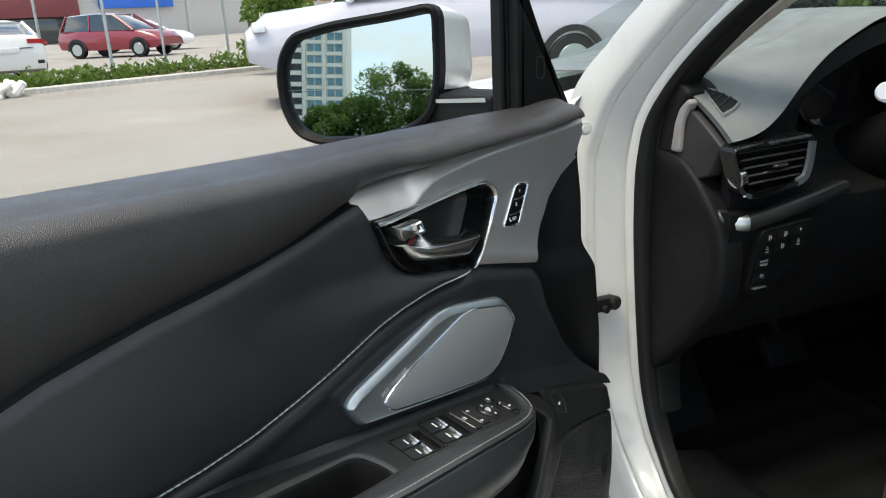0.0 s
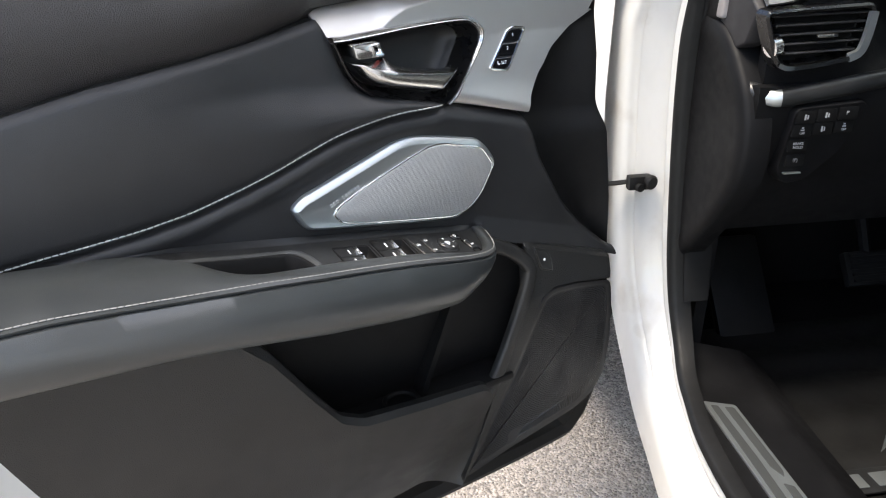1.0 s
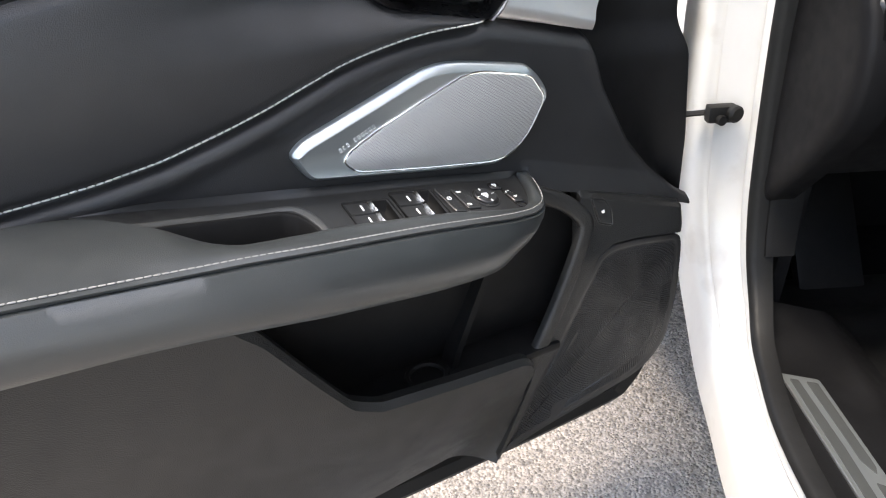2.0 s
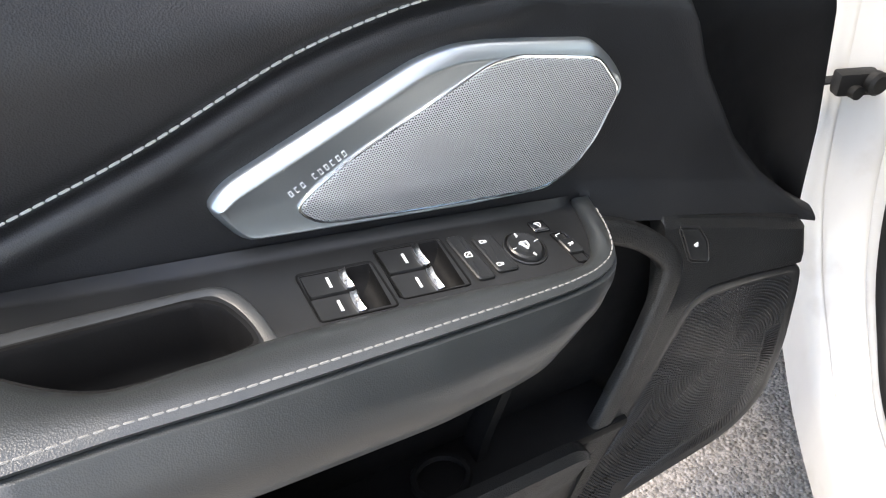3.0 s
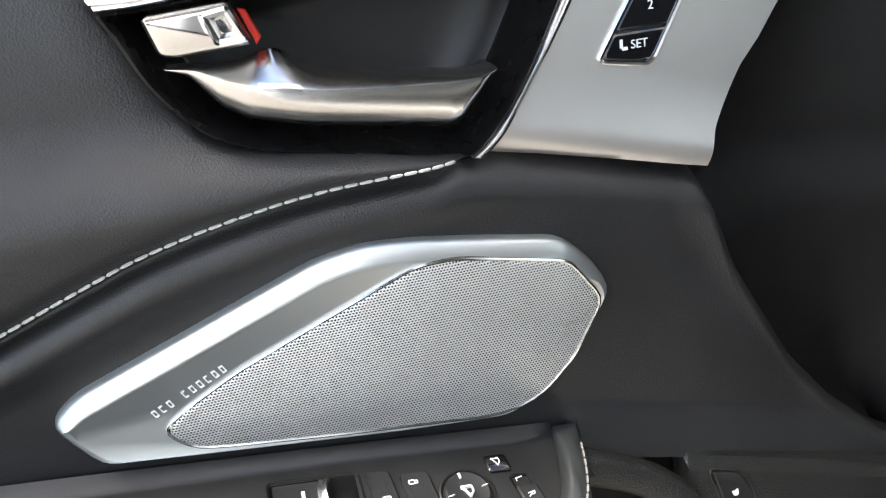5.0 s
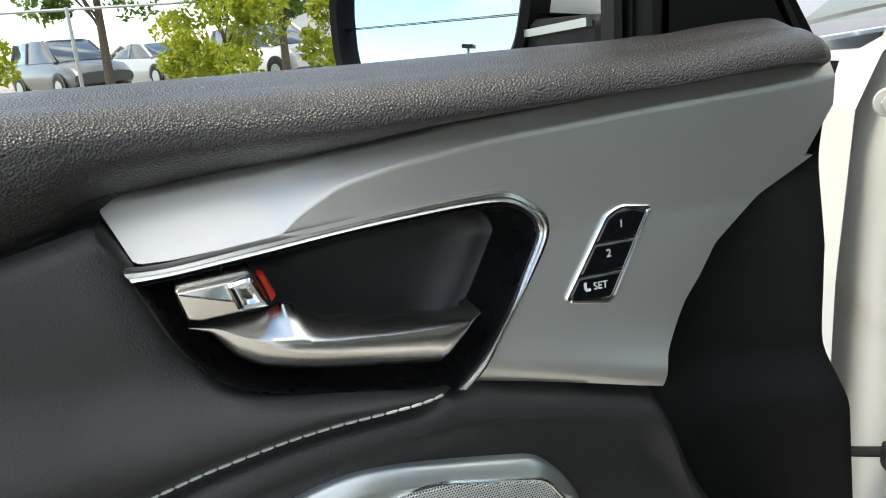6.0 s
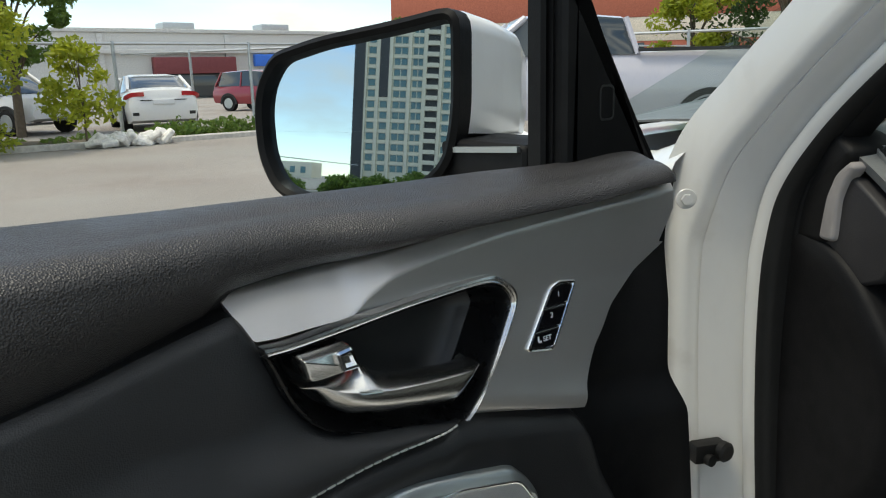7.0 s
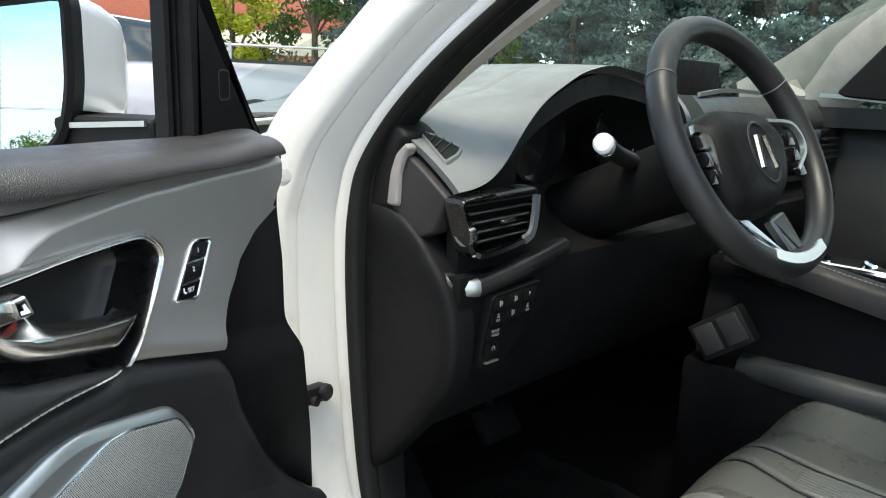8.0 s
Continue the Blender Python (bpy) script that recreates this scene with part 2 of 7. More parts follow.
def spline(path, n=12):
    """A Catmull-Rom curve through the path."""
    p = [Vector(q) for q in path]
    p = [2 * p[0] - p[1], *p, 2 * p[-1] - p[-2]]
    out = []
    for i in range(1, len(p) - 2):
        for k in range(n):
            t = k / n
            a, b, c, d = p[i - 1 : i + 3]
            out.append(0.5 * (2 * b + (c - a) * t + (2 * a - 5 * b + 4 * c - d) * t * t + (3 * b - a - 3 * c + d) * t**3))
    out.append(p[-2])
    return out


def sweep(path, profile, up=(0, -1, 0), closed=False, scale=None):
    """A profile (side, out) carried along a path; out points along up as nearly as it can."""
    path = [Vector(p) for p in path]
    n, rings, up = len(path), [], Vector(up)
    for i, p in enumerate(path):
        a, b = (path[i - 1], path[(i + 1) % n]) if closed else (path[max(i - 1, 0)], path[min(i + 1, n - 1)])
        t = (b - a).normalized()
        side = t.cross(up).normalized()
        out = side.cross(t).normalized()
        k = scale(i / (n - 1)) if scale else 1.0
        rings.append([p + side * (s * k) + out * (o * k) for s, o in profile])
    if closed:
        rings.append(rings[0])
    bm = rings_mesh(rings, not closed, not closed)
    if closed:
        bmesh.ops.remove_doubles(bm, verts=bm.verts, dist=1e-6)
    return bm


def circle(r, n=10, ry=None):
    return [(r * math.cos(2 * math.pi * k / n), (ry or r) * math.sin(2 * math.pi * k / n)) for k in range(n)]


def tube(path, r, n=10, up=(0, -1, 0.01), closed=False):
    return sweep(path, circle(r, n), up, closed)


def box(x0, x1, y0, y1, z0, z1, bevel=0.0, segments=2):
    bm = bmesh.new()
    bmesh.ops.create_cube(bm, size=1)
    bmesh.ops.transform(bm, matrix=Matrix.LocRotScale(((x0 + x1) / 2, (y0 + y1) / 2, (z0 + z1) / 2), None, (x1 - x0, y1 - y0, z1 - z0)), verts=bm.verts)
    if bevel:
        bmesh.ops.bevel(bm, geom=bm.edges[:], offset=bevel, segments=segments, affect="EDGES", profile=0.6)
    return bm


def disc(center, axis, radius, depth, n=32, bevel=0.0):
    """A short round bar from center along axis."""
    q = Vector(axis).normalized().to_track_quat("Z", "Y").to_matrix()
    rows = [(radius, 0), (radius, depth - bevel), (radius - bevel, depth)] if bevel else [(radius, 0), (radius, depth)]
    ring = lambda r, h: [Vector(center) + q @ Vector((a, b, h)) for a, b in circle(r, n)]
    return rings_mesh([ring(r, h) for r, h in rows], True, True)


def merge(*parts_):
    """Several small meshes as one part."""
    out = bmesh.new()
    for b in parts_:
        me = bpy.data.meshes.new("tmp")
        b.to_mesh(me)
        out.from_mesh(me)
        b.free()
        bpy.data.meshes.remove(me)
    return out


def moved(bm, m):
    bmesh.ops.transform(bm, matrix=m, verts=bm.verts)
    return bm


def shallow(parent):
    """The nearest ancestor under which one more level is allowed."""
    while parent.parent is not None and parent.parent.parent is not None:
        parent = parent.parent
    return parent


def part(name, bm, material, parent=None, label="", angle=35, kind=""):
    me = bpy.data.meshes.new(name)
    for face in bm.faces:
        face.smooth = True
    for edge in bm.edges:
        edge.smooth = len(edge.link_faces) != 2 or edge.calc_face_angle(0.0) < radians(angle)
    bm.to_mesh(me)
    bm.free()
    me.materials.append(material)
    ob = new(name, me)
    if parent is not None:
        ob.parent = shallow(parent)
    return tagged(ob, label, kind=kind)


def thing(name, label, category, m=None, group="", kind=""):
    ob = new(name)
    ob.empty_display_size = 0.1
    if m is not None:
        ob.matrix_basis = m
    return tagged(ob, label, category, group, kind)


def stitches(path, pitch, length, r, lift):
    """A row of short thread stitches along a path."""
    pts = resample(path, pitch)
    out = bmesh.new()
    for a, b in zip(pts, pts[1:]):
        t = (b - a).normalized()
        c = a.lerp(b, 0.5) + Vector(lift)
        h = t * (length / 2)
        side = t.cross(Vector(lift).normalized()).normalized() if Vector(lift).length else Vector((0, 0, 1))
        up = side.cross(t)
        rows = []
        for s, k in ((-1, 0.35), (-0.7, 1), (0.7, 1), (1, 0.35)):
            rows.append([out.verts.new(c + h * s + side * (r * k * x) + up * (r * k * y)) for x, y in circle(1, 6)])
        for p, q in zip(rows, rows[1:]):
            for i in range(6):
                out.faces.new((p[i], p[(i + 1) % 6], q[(i + 1) % 6], q[i]))
        out.faces.new(rows[0])
        out.faces.new(rows[-1])
    bmesh.ops.recalc_face_normals(out, faces=out.faces)
    return out


def lettering(text, size, m, material, parent, name="print", depth=0.0002):
    """Printed characters as a flat mesh, in the plane of m."""
    cu = bpy.data.curves.new("lettering", "FONT")
    cu.body, cu.size, cu.align_x, cu.align_y, cu.extrude = text, size, "CENTER", "CENTER", depth
    tmp = bpy.data.objects.new("lettering", cu)
    scene.collection.objects.link(tmp)
    dg = bpy.context.evaluated_depsgraph_get()
    me = bpy.data.meshes.new_from_object(tmp.evaluated_get(dg))
    bpy.data.objects.remove(tmp)
    me.transform(m)
    me.materials.clear()
    me.materials.append(material)
    ob = new(name, me)
    ob.parent = shallow(parent)
    return ob


# ---- the open door ----
CAR = Matrix(((0.9099, 0.4149, 0, 0.15), (-0.4149, 0.9099, 0, 0.08), (0, 0, 1, 0), (0, 0, 0, 1)))
car = thing("car", "white car with black leather interior, front door open", "car", CAR)
SHELL = [(-0.93, 1.022), (-0.94, 0.75), (-0.9, 0.56), (-0.84, 0.42), (-0.76, 0.33), (-0.66, 0.318), (-0.04, 0.335), (-0.005, 0.36), (0.01, 0.46), (0.015, 0.6), (-0.01, 0.75), (-0.03, 0.9), (-0.05, 0.98), (-0.045, 1.02)]
door = part("door", plate(rounded(SHELL, 0.02, 3), [(0.01, 0.17), (0.0, 0.16), (0.0, 0.072), (0.006, 0.062), (0.02, 0.062), (0.03, 0.1), (0.05, 0.105)], cap_first=True), WHITE, car, "open white painted door with black leather trim")
door.matrix_basis = CAR.inverted()

seam = smooth_curve([(-0.98, 0.905), (-0.77, 0.951), (-0.736, 0.962), (-0.656, 0.979), (-0.564, 0.993), (-0.512, 1.002), (-0.43, 1.02), (-0.40, 1.026)], 400, 14)
metal_top = smooth_curve([(-0.4355, 1.0215), (-0.4277, 1.0279), (-0.398, 1.0303), (-0.3536, 1.0345), (-0.3055, 1.0395), (-0.272, 1.0436), (-0.211, 1.048), (-0.146, 1.051), (-0.052, 1.056), (0.0, 1.058)], 400, 4)
pad_low = lambda x: seam(x) if x < -0.437 else metal_top(x)
crest = smooth_curve([(-0.98, 1.087), (-0.72, 1.082), (-0.59, 1.0785), (-0.45, 1.0755), (-0.3, 1.0745), (-0.15, 1.0755), (-0.09, 1.08), (-0.055, 1.081), (-0.035, 1.074), (-0.022, 1.06), (0.0, 1.058)], 400, 8)


CREASE = [(-0.44, 0.986), (-0.385, 0.994), (-0.362, 1.002), (-0.352, 1.011), (-0.332, 1.022), (-0.3068, 1.0275), (-0.268, 1.033), (-0.2379, 1.0365), (-0.163, 1.041), (-0.05, 1.0465)]
crease_z = smooth_curve(CREASE, 400, 16)


def pad_fn(u, v):
    x = -0.98 + 0.955 * u
    zl, zc = pad_low(x) + 0.0, crest(x)
    back = min(1.0, max(0.25, (-0.12 - x) / 0.2 + 0.55)) if x > -0.21 else 1.0
    on = min(1.0, max(0.0, (x + 0.56) / 0.2))
    on = on * on * (3 - 2 * on)
    y_low = 0.012 * (1 - on) + on * (0.02 + 0.6 * max(0.0, metal_top(max(x, -0.435)) - crease_z(x)))
    bulge = 0.03 + 0.004 * on
    y_back = 0.062 * (0.45 + 0.55 * back)
    ys, zs = y_low - bulge, zc - 0.021
    if v < 0.5:
        s = v / 0.5
        y = y_low - bulge * math.sin(0.5 * math.pi * min(1.0, s * 1.15)) ** 0.85
        z = zl + (zs - zl) * s
    elif v < 0.72:
        a = (v - 0.5) / 0.22 * 0.5 * math.pi
        y = ys + 0.026 * (1 - math.cos(a))
        z = zs + 0.0155 * math.sin(a)
    else:
        s = (v - 0.72) / 0.28
        y = ys + 0.026 + (y_back - ys - 0.026) * s
        z = zs + 0.0155 + 0.0055 * (1 - (1 - s) ** 2)
    e = min(1.0, max(0.0, (x + 0.065) / 0.04))
    e = e * e * (3 - 2 * e) * 0.95
    return (x, y + (0.03 - y) * e, z + (1.052 - z) * e)


part("sill_pad", patch(pad_fn, 120, 40, 0.03, (0, 0.3, -0.6)), PAD, door, "grained black soft pad along the window sill")
part("window_seal", sweep([(-0.98, 0.068, 1.05), (-0.2, 0.068, 1.054)], [(-0.006, -0.02), (0.006, -0.02), (0.006, 0.004), (0, 0.008), (-0.006, 0.004)], (0, 0, 1)), RUBBER, door)

insert_top = smooth_curve([(-0.98, 0.905), (-0.77, 0.951), (-0.736, 0.962), (-0.656, 0.979), (-0.564, 0.993), (-0.512, 1.002), (-0.436, 1.02), (-0.428, 1.006), (-0.422, 0.9954), (-0.419, 0.9852), (-0.412, 0.968), (-0.4025, 0.9547), (-0.392, 0.9447), (-0.377, 0.9375), (-0.3574, 0.9322), (-0.3397, 0.9284), (-0.2937, 0.9179), (-0.285, 0.9165), (-0.276, 0.9145)], 700, 4)
STITCH = [(-0.98, 0.803), (-0.763, 0.826), (-0.724, 0.83), (-0.68, 0.833), (-0.635, 0.837), (-0.583, 0.845), (-0.527, 0.86), (-0.492, 0.871), (-0.46, 0.883), (-0.427, 0.895), (-0.4, 0.902), (-0.381, 0.9055), (-0.36, 0.909), (-0.337, 0.911), (-0.309, 0.9115), (-0.292, 0.911), (-0.276, 0.9145)]
stitch_z = smooth_curve(STITCH, 500, 8)


def insert_y(x, s, z):
    roll = max(0.0, 1 - (z - stitch_z(x)) / 0.012)
    top = max(0.0, 1 - (insert_top(x) - z) / 0.008)
    swell = 0.008 * math.sin(math.pi * min(1, max(0, (x + 0.95) / 0.75))) * math.sin(math.pi * min(1, s * 0.9 + 0.05))
    return -0.006 - swell + 0.008 * roll**2 + 0.006 * top**2


part("upper_insert", band(insert_top, stitch_z, -0.98, -0.277, 150, 26, insert_y, 0.02), LEATHER, door, "smooth black leather insert with a stitched lower edge")
seam_path = []
for x in np.linspace(-0.97, -0.281, 160):
    t, b = insert_top(x), stitch_z(x)
    z = b + min(0.0035, (t - b) * 0.5)
    seam_path.append((x, insert_y(x, (t - z) / (t - b), z) + 0.0012, z))
part("insert_stitching", stitches(seam_path, 0.0066, 0.006, 0.0008, (0, -0.0022, 0)), THREAD_PALE, door, "light grey thread stitching", kind="stuff")

# lower trim below the stitched seam
wedge_z = smooth_curve([(-0.16, 0.889), (-0.15, 0.873), (-0.131, 0.822), (-0.089, 0.754), (-0.056, 0.715), (-0.016, 0.68), (0.002, 0.669), (0.02, 0.662)], 300, 8)
fin_x = smooth_curve([(0.64, -0.005), (0.654, -0.021), (0.675, -0.046), (0.713, -0.076), (0.757, -0.101), (0.811, -0.14), (0.856, -0.172), (0.89, -0.18)], 300, 10)
mid_top = lambda x: stitch_z(x) if x < -0.277 else float(np.interp(x, [-0.277, -0.264, -0.158, -0.153, -0.15], [0.914, 0.912, 0.886, 0.88, 0.873])) if x < -0.15 else wedge_z(x)
mid_low = smooth_curve([(-0.98, 0.80), (-0.766, 0.80), (-0.67, 0.797), (-0.59, 0.79), (-0.486, 0.772), (-0.26, 0.741), (-0.228, 0.7335), (-0.205, 0.7262), (-0.182, 0.7187), (-0.1535, 0.7093), (-0.1135, 0.696), (-0.063, 0.6795), (-0.0195, 0.6645), (0.02, 0.651)], 500, 5)


def mid_y(x, s, z):
    d = mid_top(x) - z
    fade = min(1.0, max(0.0, (-0.25 - x) / 0.04))
    groove = fade * (0.004 * math.exp(-((d - 0.003) / 0.004) ** 2) - 0.0045 * math.exp(-((d - 0.017) / 0.01) ** 2))
    lip = 0.006 * max(0, 1 - d / 0.01) ** 2
    under = 0.013 * max(0.0, 1 - d / 0.018) ** 1.5 * min(1.0, max(0.0, (x + 0.285) / 0.02)) * min(1.0, max(0.0, (-0.13 - x) / 0.02))
    fin = 0.0 if z > 0.885 else 0.008 * min(1.0, max(0.0, (x - fin_x(z)) / 0.03)) ** 1.6 * min(1.0, (0.885 - z) / 0.02)
    return 0.002 - fin + groove + under + lip * (1 if x > -0.25 else 0.3) - 0.012 * max(0.0, 1 - (z - mid_low(x)) / 0.03) * (1 if x > -0.23 else 0)


part("middle_trim", band(mid_top, mid_low, -0.98, 0.002, 170, 84, mid_y, 0.02), LEATHER, door, "black leather trim round the speaker")

# the dark end piece beside the hinges
edge_x = smooth_curve([(0.64, 0.006), (0.67, 0.0), (0.742, -0.003), (0.874, -0.021), (0.94, -0.036), (1.0, -0.047), (1.03, -0.044), (1.06, -0.034)], 300, 10)
end_left = smooth_curve([(0.664, -0.001), (0.68, -0.016), (0.715, -0.056), (0.754, -0.089), (0.822, -0.131), (0.871, -0.15), (0.884, -0.156), (0.905, -0.1545), (0.933, -0.1445), (0.962, -0.1255), (0.985, -0.0955), (0.998, -0.068), (1.004, -0.0555), (1.028, -0.0485), (1.056, -0.0435)], 500, 4)


def end_fn(u, v):
    z = 0.664 + 0.39 * v
    a, b = end_left(z), max(edge_x(z), end_left(z) + 0.001)
    return (a + (b - a) * u, 0.01 + 0.018 * math.sin(math.pi * min(u, 0.98)) - 0.01 * u, z)


part("end_trim", patch(end_fn, 24, 60, 0.06), PLASTIC_DEEP, door, "dark hollowed trim at the hinge end")

# brushed metal fascia
crease = smooth_curve(CREASE, 400, 8)
fascia_low = smooth_curve([(-0.44, 0.9995), (-0.409, 0.999), (-0.375, 1.0015), (-0.332, 1.0045), (-0.3025, 1.0063), (-0.2764, 1.0074), (-0.254, 1.0075), (-0.2355, 1.003), (-0.226, 1.003), (-0.05, 1.003)], 600, 2)


def fascia_y(x, z):
    rise = max(0.0, z - crease(x))
    return -0.004 + 0.6 * rise


def fascia_top(u, v):
    x = -0.435 + 0.3915 * u
    b = fascia_low(x)
    if x > -0.062:
        b = 1.003 + (x + 0.062) * 1.5
    if x < -0.4235:
        b = 0.9985 + (-0.4235 - x) * 2.0
    t = metal_top(x)
    c = min(max(crease(x), b + 0.0004), max(t - 0.0015, b + 0.0008))
    t = max(t, c + 0.0006)
    z = b + (c - b) * v / 0.6 if v < 0.6 else c + (t - c) * (v - 0.6) / 0.4
    return (x, fascia_y(x, z), z)


def fascia_side(u, v):
    z0, z1 = 0.9125 - 0.0255 * u, 1.003
    left = np.interp(v, [0, 0.1, 0.31, 0.516, 0.72, 0.81, 0.9, 1], [-0.276, -0.2696, -0.256, -0.2425, -0.2305, -0.2276, -0.2297, -0.2378])
    z = z0 + (z1 - z0) * v
    right = end_left(max(z, 0.887)) + 0.002
    x = left + (right - left) * u
    foot = max(0.0, 1 - (z - z0) / 0.012) ** 2
    flare = 0.009 * max(0.0, 1 - (z - z0) / 0.04) ** 2 * (0.25 + 0.75 * u)
    return (x, -0.004 - flare + 0.006 * foot, z)


fascia_bm = merge(patch(fascia_top, 150, 20, 0.016), patch(fascia_side, 24, 40, 0.016))
part("metal_fascia", fascia_bm, BRUSHED, door, "brushed aluminium trim round the door handle", 60)

# handle recess: its plane turns slightly towards the hinge
def hp(x, d=0.0):
    return 0.002 + 0.062 * (x + 0.424) + d


def evenly(points, n):
    """n points spaced evenly along a softened curve through the given (x, z)."""
    p = np.array([(q.x, q.z) for q in spline([(x, 0, z) for x, z in points], 10)])
    at = np.r_[0, np.cumsum(np.hypot(*np.diff(p, axis=0).T))]
    s = np.linspace(0, at[-1], n)
    return [(float(np.interp(k, at, p[:, 0])), float(np.interp(k, at, p[:, 1]))) for k in s]


BEZEL_OUT = [(-0.4165, 1.0015), (-0.3988, 1.0008), (-0.3645, 1.0035), (-0.3212, 1.0065), (-0.292, 1.0083), (-0.2659, 1.0094), (-0.2434, 1.0095), (-0.2343, 1.0074), (-0.2253, 1.0017), (-0.2172, 0.9942), (-0.2151, 0.9862), (-0.218, 0.9777), (-0.23, 0.9592), (-0.2434, 0.9407), (-0.2571, 0.9219), (-0.2689, 0.9123)]
BEZEL_IN = [(-0.4125, 0.9945), (-0.3957, 0.9951), (-0.3618, 0.9973), (-0.3217, 1.0009), (-0.2922, 1.0022), (-0.2659, 1.003), (-0.2478, 1.0025), (-0.2363, 1.0003), (-0.2272, 0.9943), (-0.2227, 0.987), (-0.223, 0.9826), (-0.2311, 0.9682), (-0.2421, 0.9493), (-0.2557, 0.9306), (-0.269, 0.9177), (-0.2754, 0.9135)]
bez_o, bez_i = evenly(BEZEL_OUT, 120), evenly(BEZEL_IN, 120)
rows = []
for (xo, zo), (xi, zi) in zip(bez_o, bez_i):
    row = []
    for k, d in ((-0.04, 0.006), (-0.02, 0.0), (0.04, -0.0016), (0.3, -0.0022), (0.42, -0.0012), (0.5, -0.0014), (0.62, -0.002), (0.8, -0.0006), (1.0, 0.004), (1.06, 0.012)):
        x, z = xo + (xi - xo) * k, zo + (zi - zo) * k
        row.append((x, hp(x, d), z))
    rows.append(row)
part("handle_bezel", rings_mesh(rows, closed=False, cap_last=False), BEZEL_METAL, door, "satin chrome frame round the handle recess", 50)

RECESS_LOW = [(-0.2754, 0.9135), (-0.2934, 0.9179), (-0.3369, 0.9284), (-0.3532, 0.9322), (-0.3708, 0.9375), (-0.3833, 0.9447), (-0.3929, 0.9547), (-0.4014, 0.9679), (-0.4084, 0.9852), (-0.4125, 0.9945)]
rec = bez_i[::2] + evenly(RECESS_LOW, 50)[1:-1]


def shrunk(outline, k, about):
    return [(about[0] + (a - about[0]) * k, about[1] + (b - about[1]) * k) for a, b in outline]


C = (-0.305, 0.968)
part("handle_recess", rings_mesh([[(a, hp(a, d), b) for a, b in shrunk(rec, k, C)] for k, d in ((1.03, 0.006), (1.02, 0.0), (1.005, -0.0008), (0.99, 0.001), (0.97, 0.008), (0.9, 0.026), (0.87, 0.031), (0.855, 0.031))], cap_last=False), RECESS_BLACK, door, "gloss black frame of the handle recess", 40)
part("recess_bowl", rings_mesh([[(a, hp(a, d), b) for a, b in shrunk(rec, k, C)] for k, d in ((0.87, 0.0312), (0.85, 0.0318), (0.8, 0.037), (0.68, 0.043), (0.5, 0.046), (0.3, 0.047))]), BOWL, door, "smooth dark hollow behind the handle", 60)

lev_top = smooth_curve([(-0.3955, 0.9725), (-0.3839, 0.9718), (-0.3666, 0.9712), (-0.3532, 0.974), (-0.3484, 0.972), (-0.3431, 0.9668), (-0.3353, 0.9632), (-0.3103, 0.9577), (-0.277, 0.9527), (-0.2585, 0.952)], 300, 5)
lev_mid = smooth_curve([(-0.3955, 0.9722), (-0.3834, 0.9712), (-0.3717, 0.9659), (-0.3572, 0.9617), (-0.3342, 0.9571), (-0.3034, 0.9532), (-0.2751, 0.951), (-0.2585, 0.9512)], 300, 8)
lev_low = smooth_curve([(-0.3955, 0.972), (-0.3864, 0.9677), (-0.3828, 0.9623), (-0.3775, 0.9549), (-0.3671, 0.9478), (-0.3439, 0.9409), (-0.3149, 0.935), (-0.2817, 0.9291), (-0.2768, 0.9311), (-0.2716, 0.937), (-0.2624, 0.9484), (-0.2585, 0.9505)], 300, 3)
rings = []
for x in np.linspace(-0.3955, -0.2585, 110):
    t, m_, l = lev_top(x), lev_mid(x), lev_low(x)
    m_ = min(m_, t - 0.0003)
    l = min(l, m_ - 0.0003)
    k = math.sin(0.5 * math.pi * min(1.0, max(0.0, (x + 0.397) / 0.045)))
    k *= min(1.0, max(0.15, (-0.2565 - x) / 0.012)) ** 0.4
    f = m_ - l
    rings.append([(x, hp(x, 0.016), t - 0.004 * k), (x, hp(x, 0.006), t), (x, hp(x, 0.004 - 0.002 * k), t - 0.0002), (x, hp(x, -0.004 * k), t + (m_ - t) * 0.5), (x, hp(x, -0.0105 * k), t + (m_ - t) * 0.92), (x, hp(x, -0.0122 * k), m_ - 0.05 * f), (x, hp(x, -0.0124 * k), m_ - 0.2 * f), (x, hp(x, -0.0112 * k), m_ - 0.5 * f), (x, hp(x, -0.0085 * k), m_ - 0.8 * f), (x, hp(x, -0.004 * k), l + 0.0004), (x, hp(x, 0.0005), l), (x, hp(x, 0.016), l + 0.003 * k)])
handle = part("door_handle", rings_mesh(rings, True, True), SATIN_HANDLE, door, "satin chrome pull handle", 42)

on_hp = lambda a, b, d: (a, hp(a, d), b)
LOCK = [(-0.3983, 0.9929), (-0.3664, 0.9943), (-0.3601, 0.9782), (-0.3896, 0.9774), (-0.395, 0.979)]
part("lock_knob", plate(rounded(LOCK, 0.002), [(0, 0.02), (0, -0.0095), (0.0012, -0.0118), (0.002, -0.0122)], on_hp), SATIN_HANDLE, door, "chrome lock slider")
CATCH = [(-0.3775, 0.9925), (-0.3666, 0.994), (-0.3607, 0.9799), (-0.3737, 0.9799)]
part("lock_thumb_piece", plate(rounded(CATCH, 0.002), [(0, -0.01), (0, -0.0142), (0.0012, -0.0158), (0.0026, -0.0155), (0.0042, -0.013)], on_hp), CHROME, door, "bright chrome square on the lock slider")
part("lock_red_mark", plate([(-0.3634, 0.9906), (-0.3603, 0.9893), (-0.3563, 0.9788), (-0.3587, 0.9761)], [(0, 0.008), (0, 0.001), (0.0004, 0.0004)], on_hp), RED, door, "small red unlocked mark")

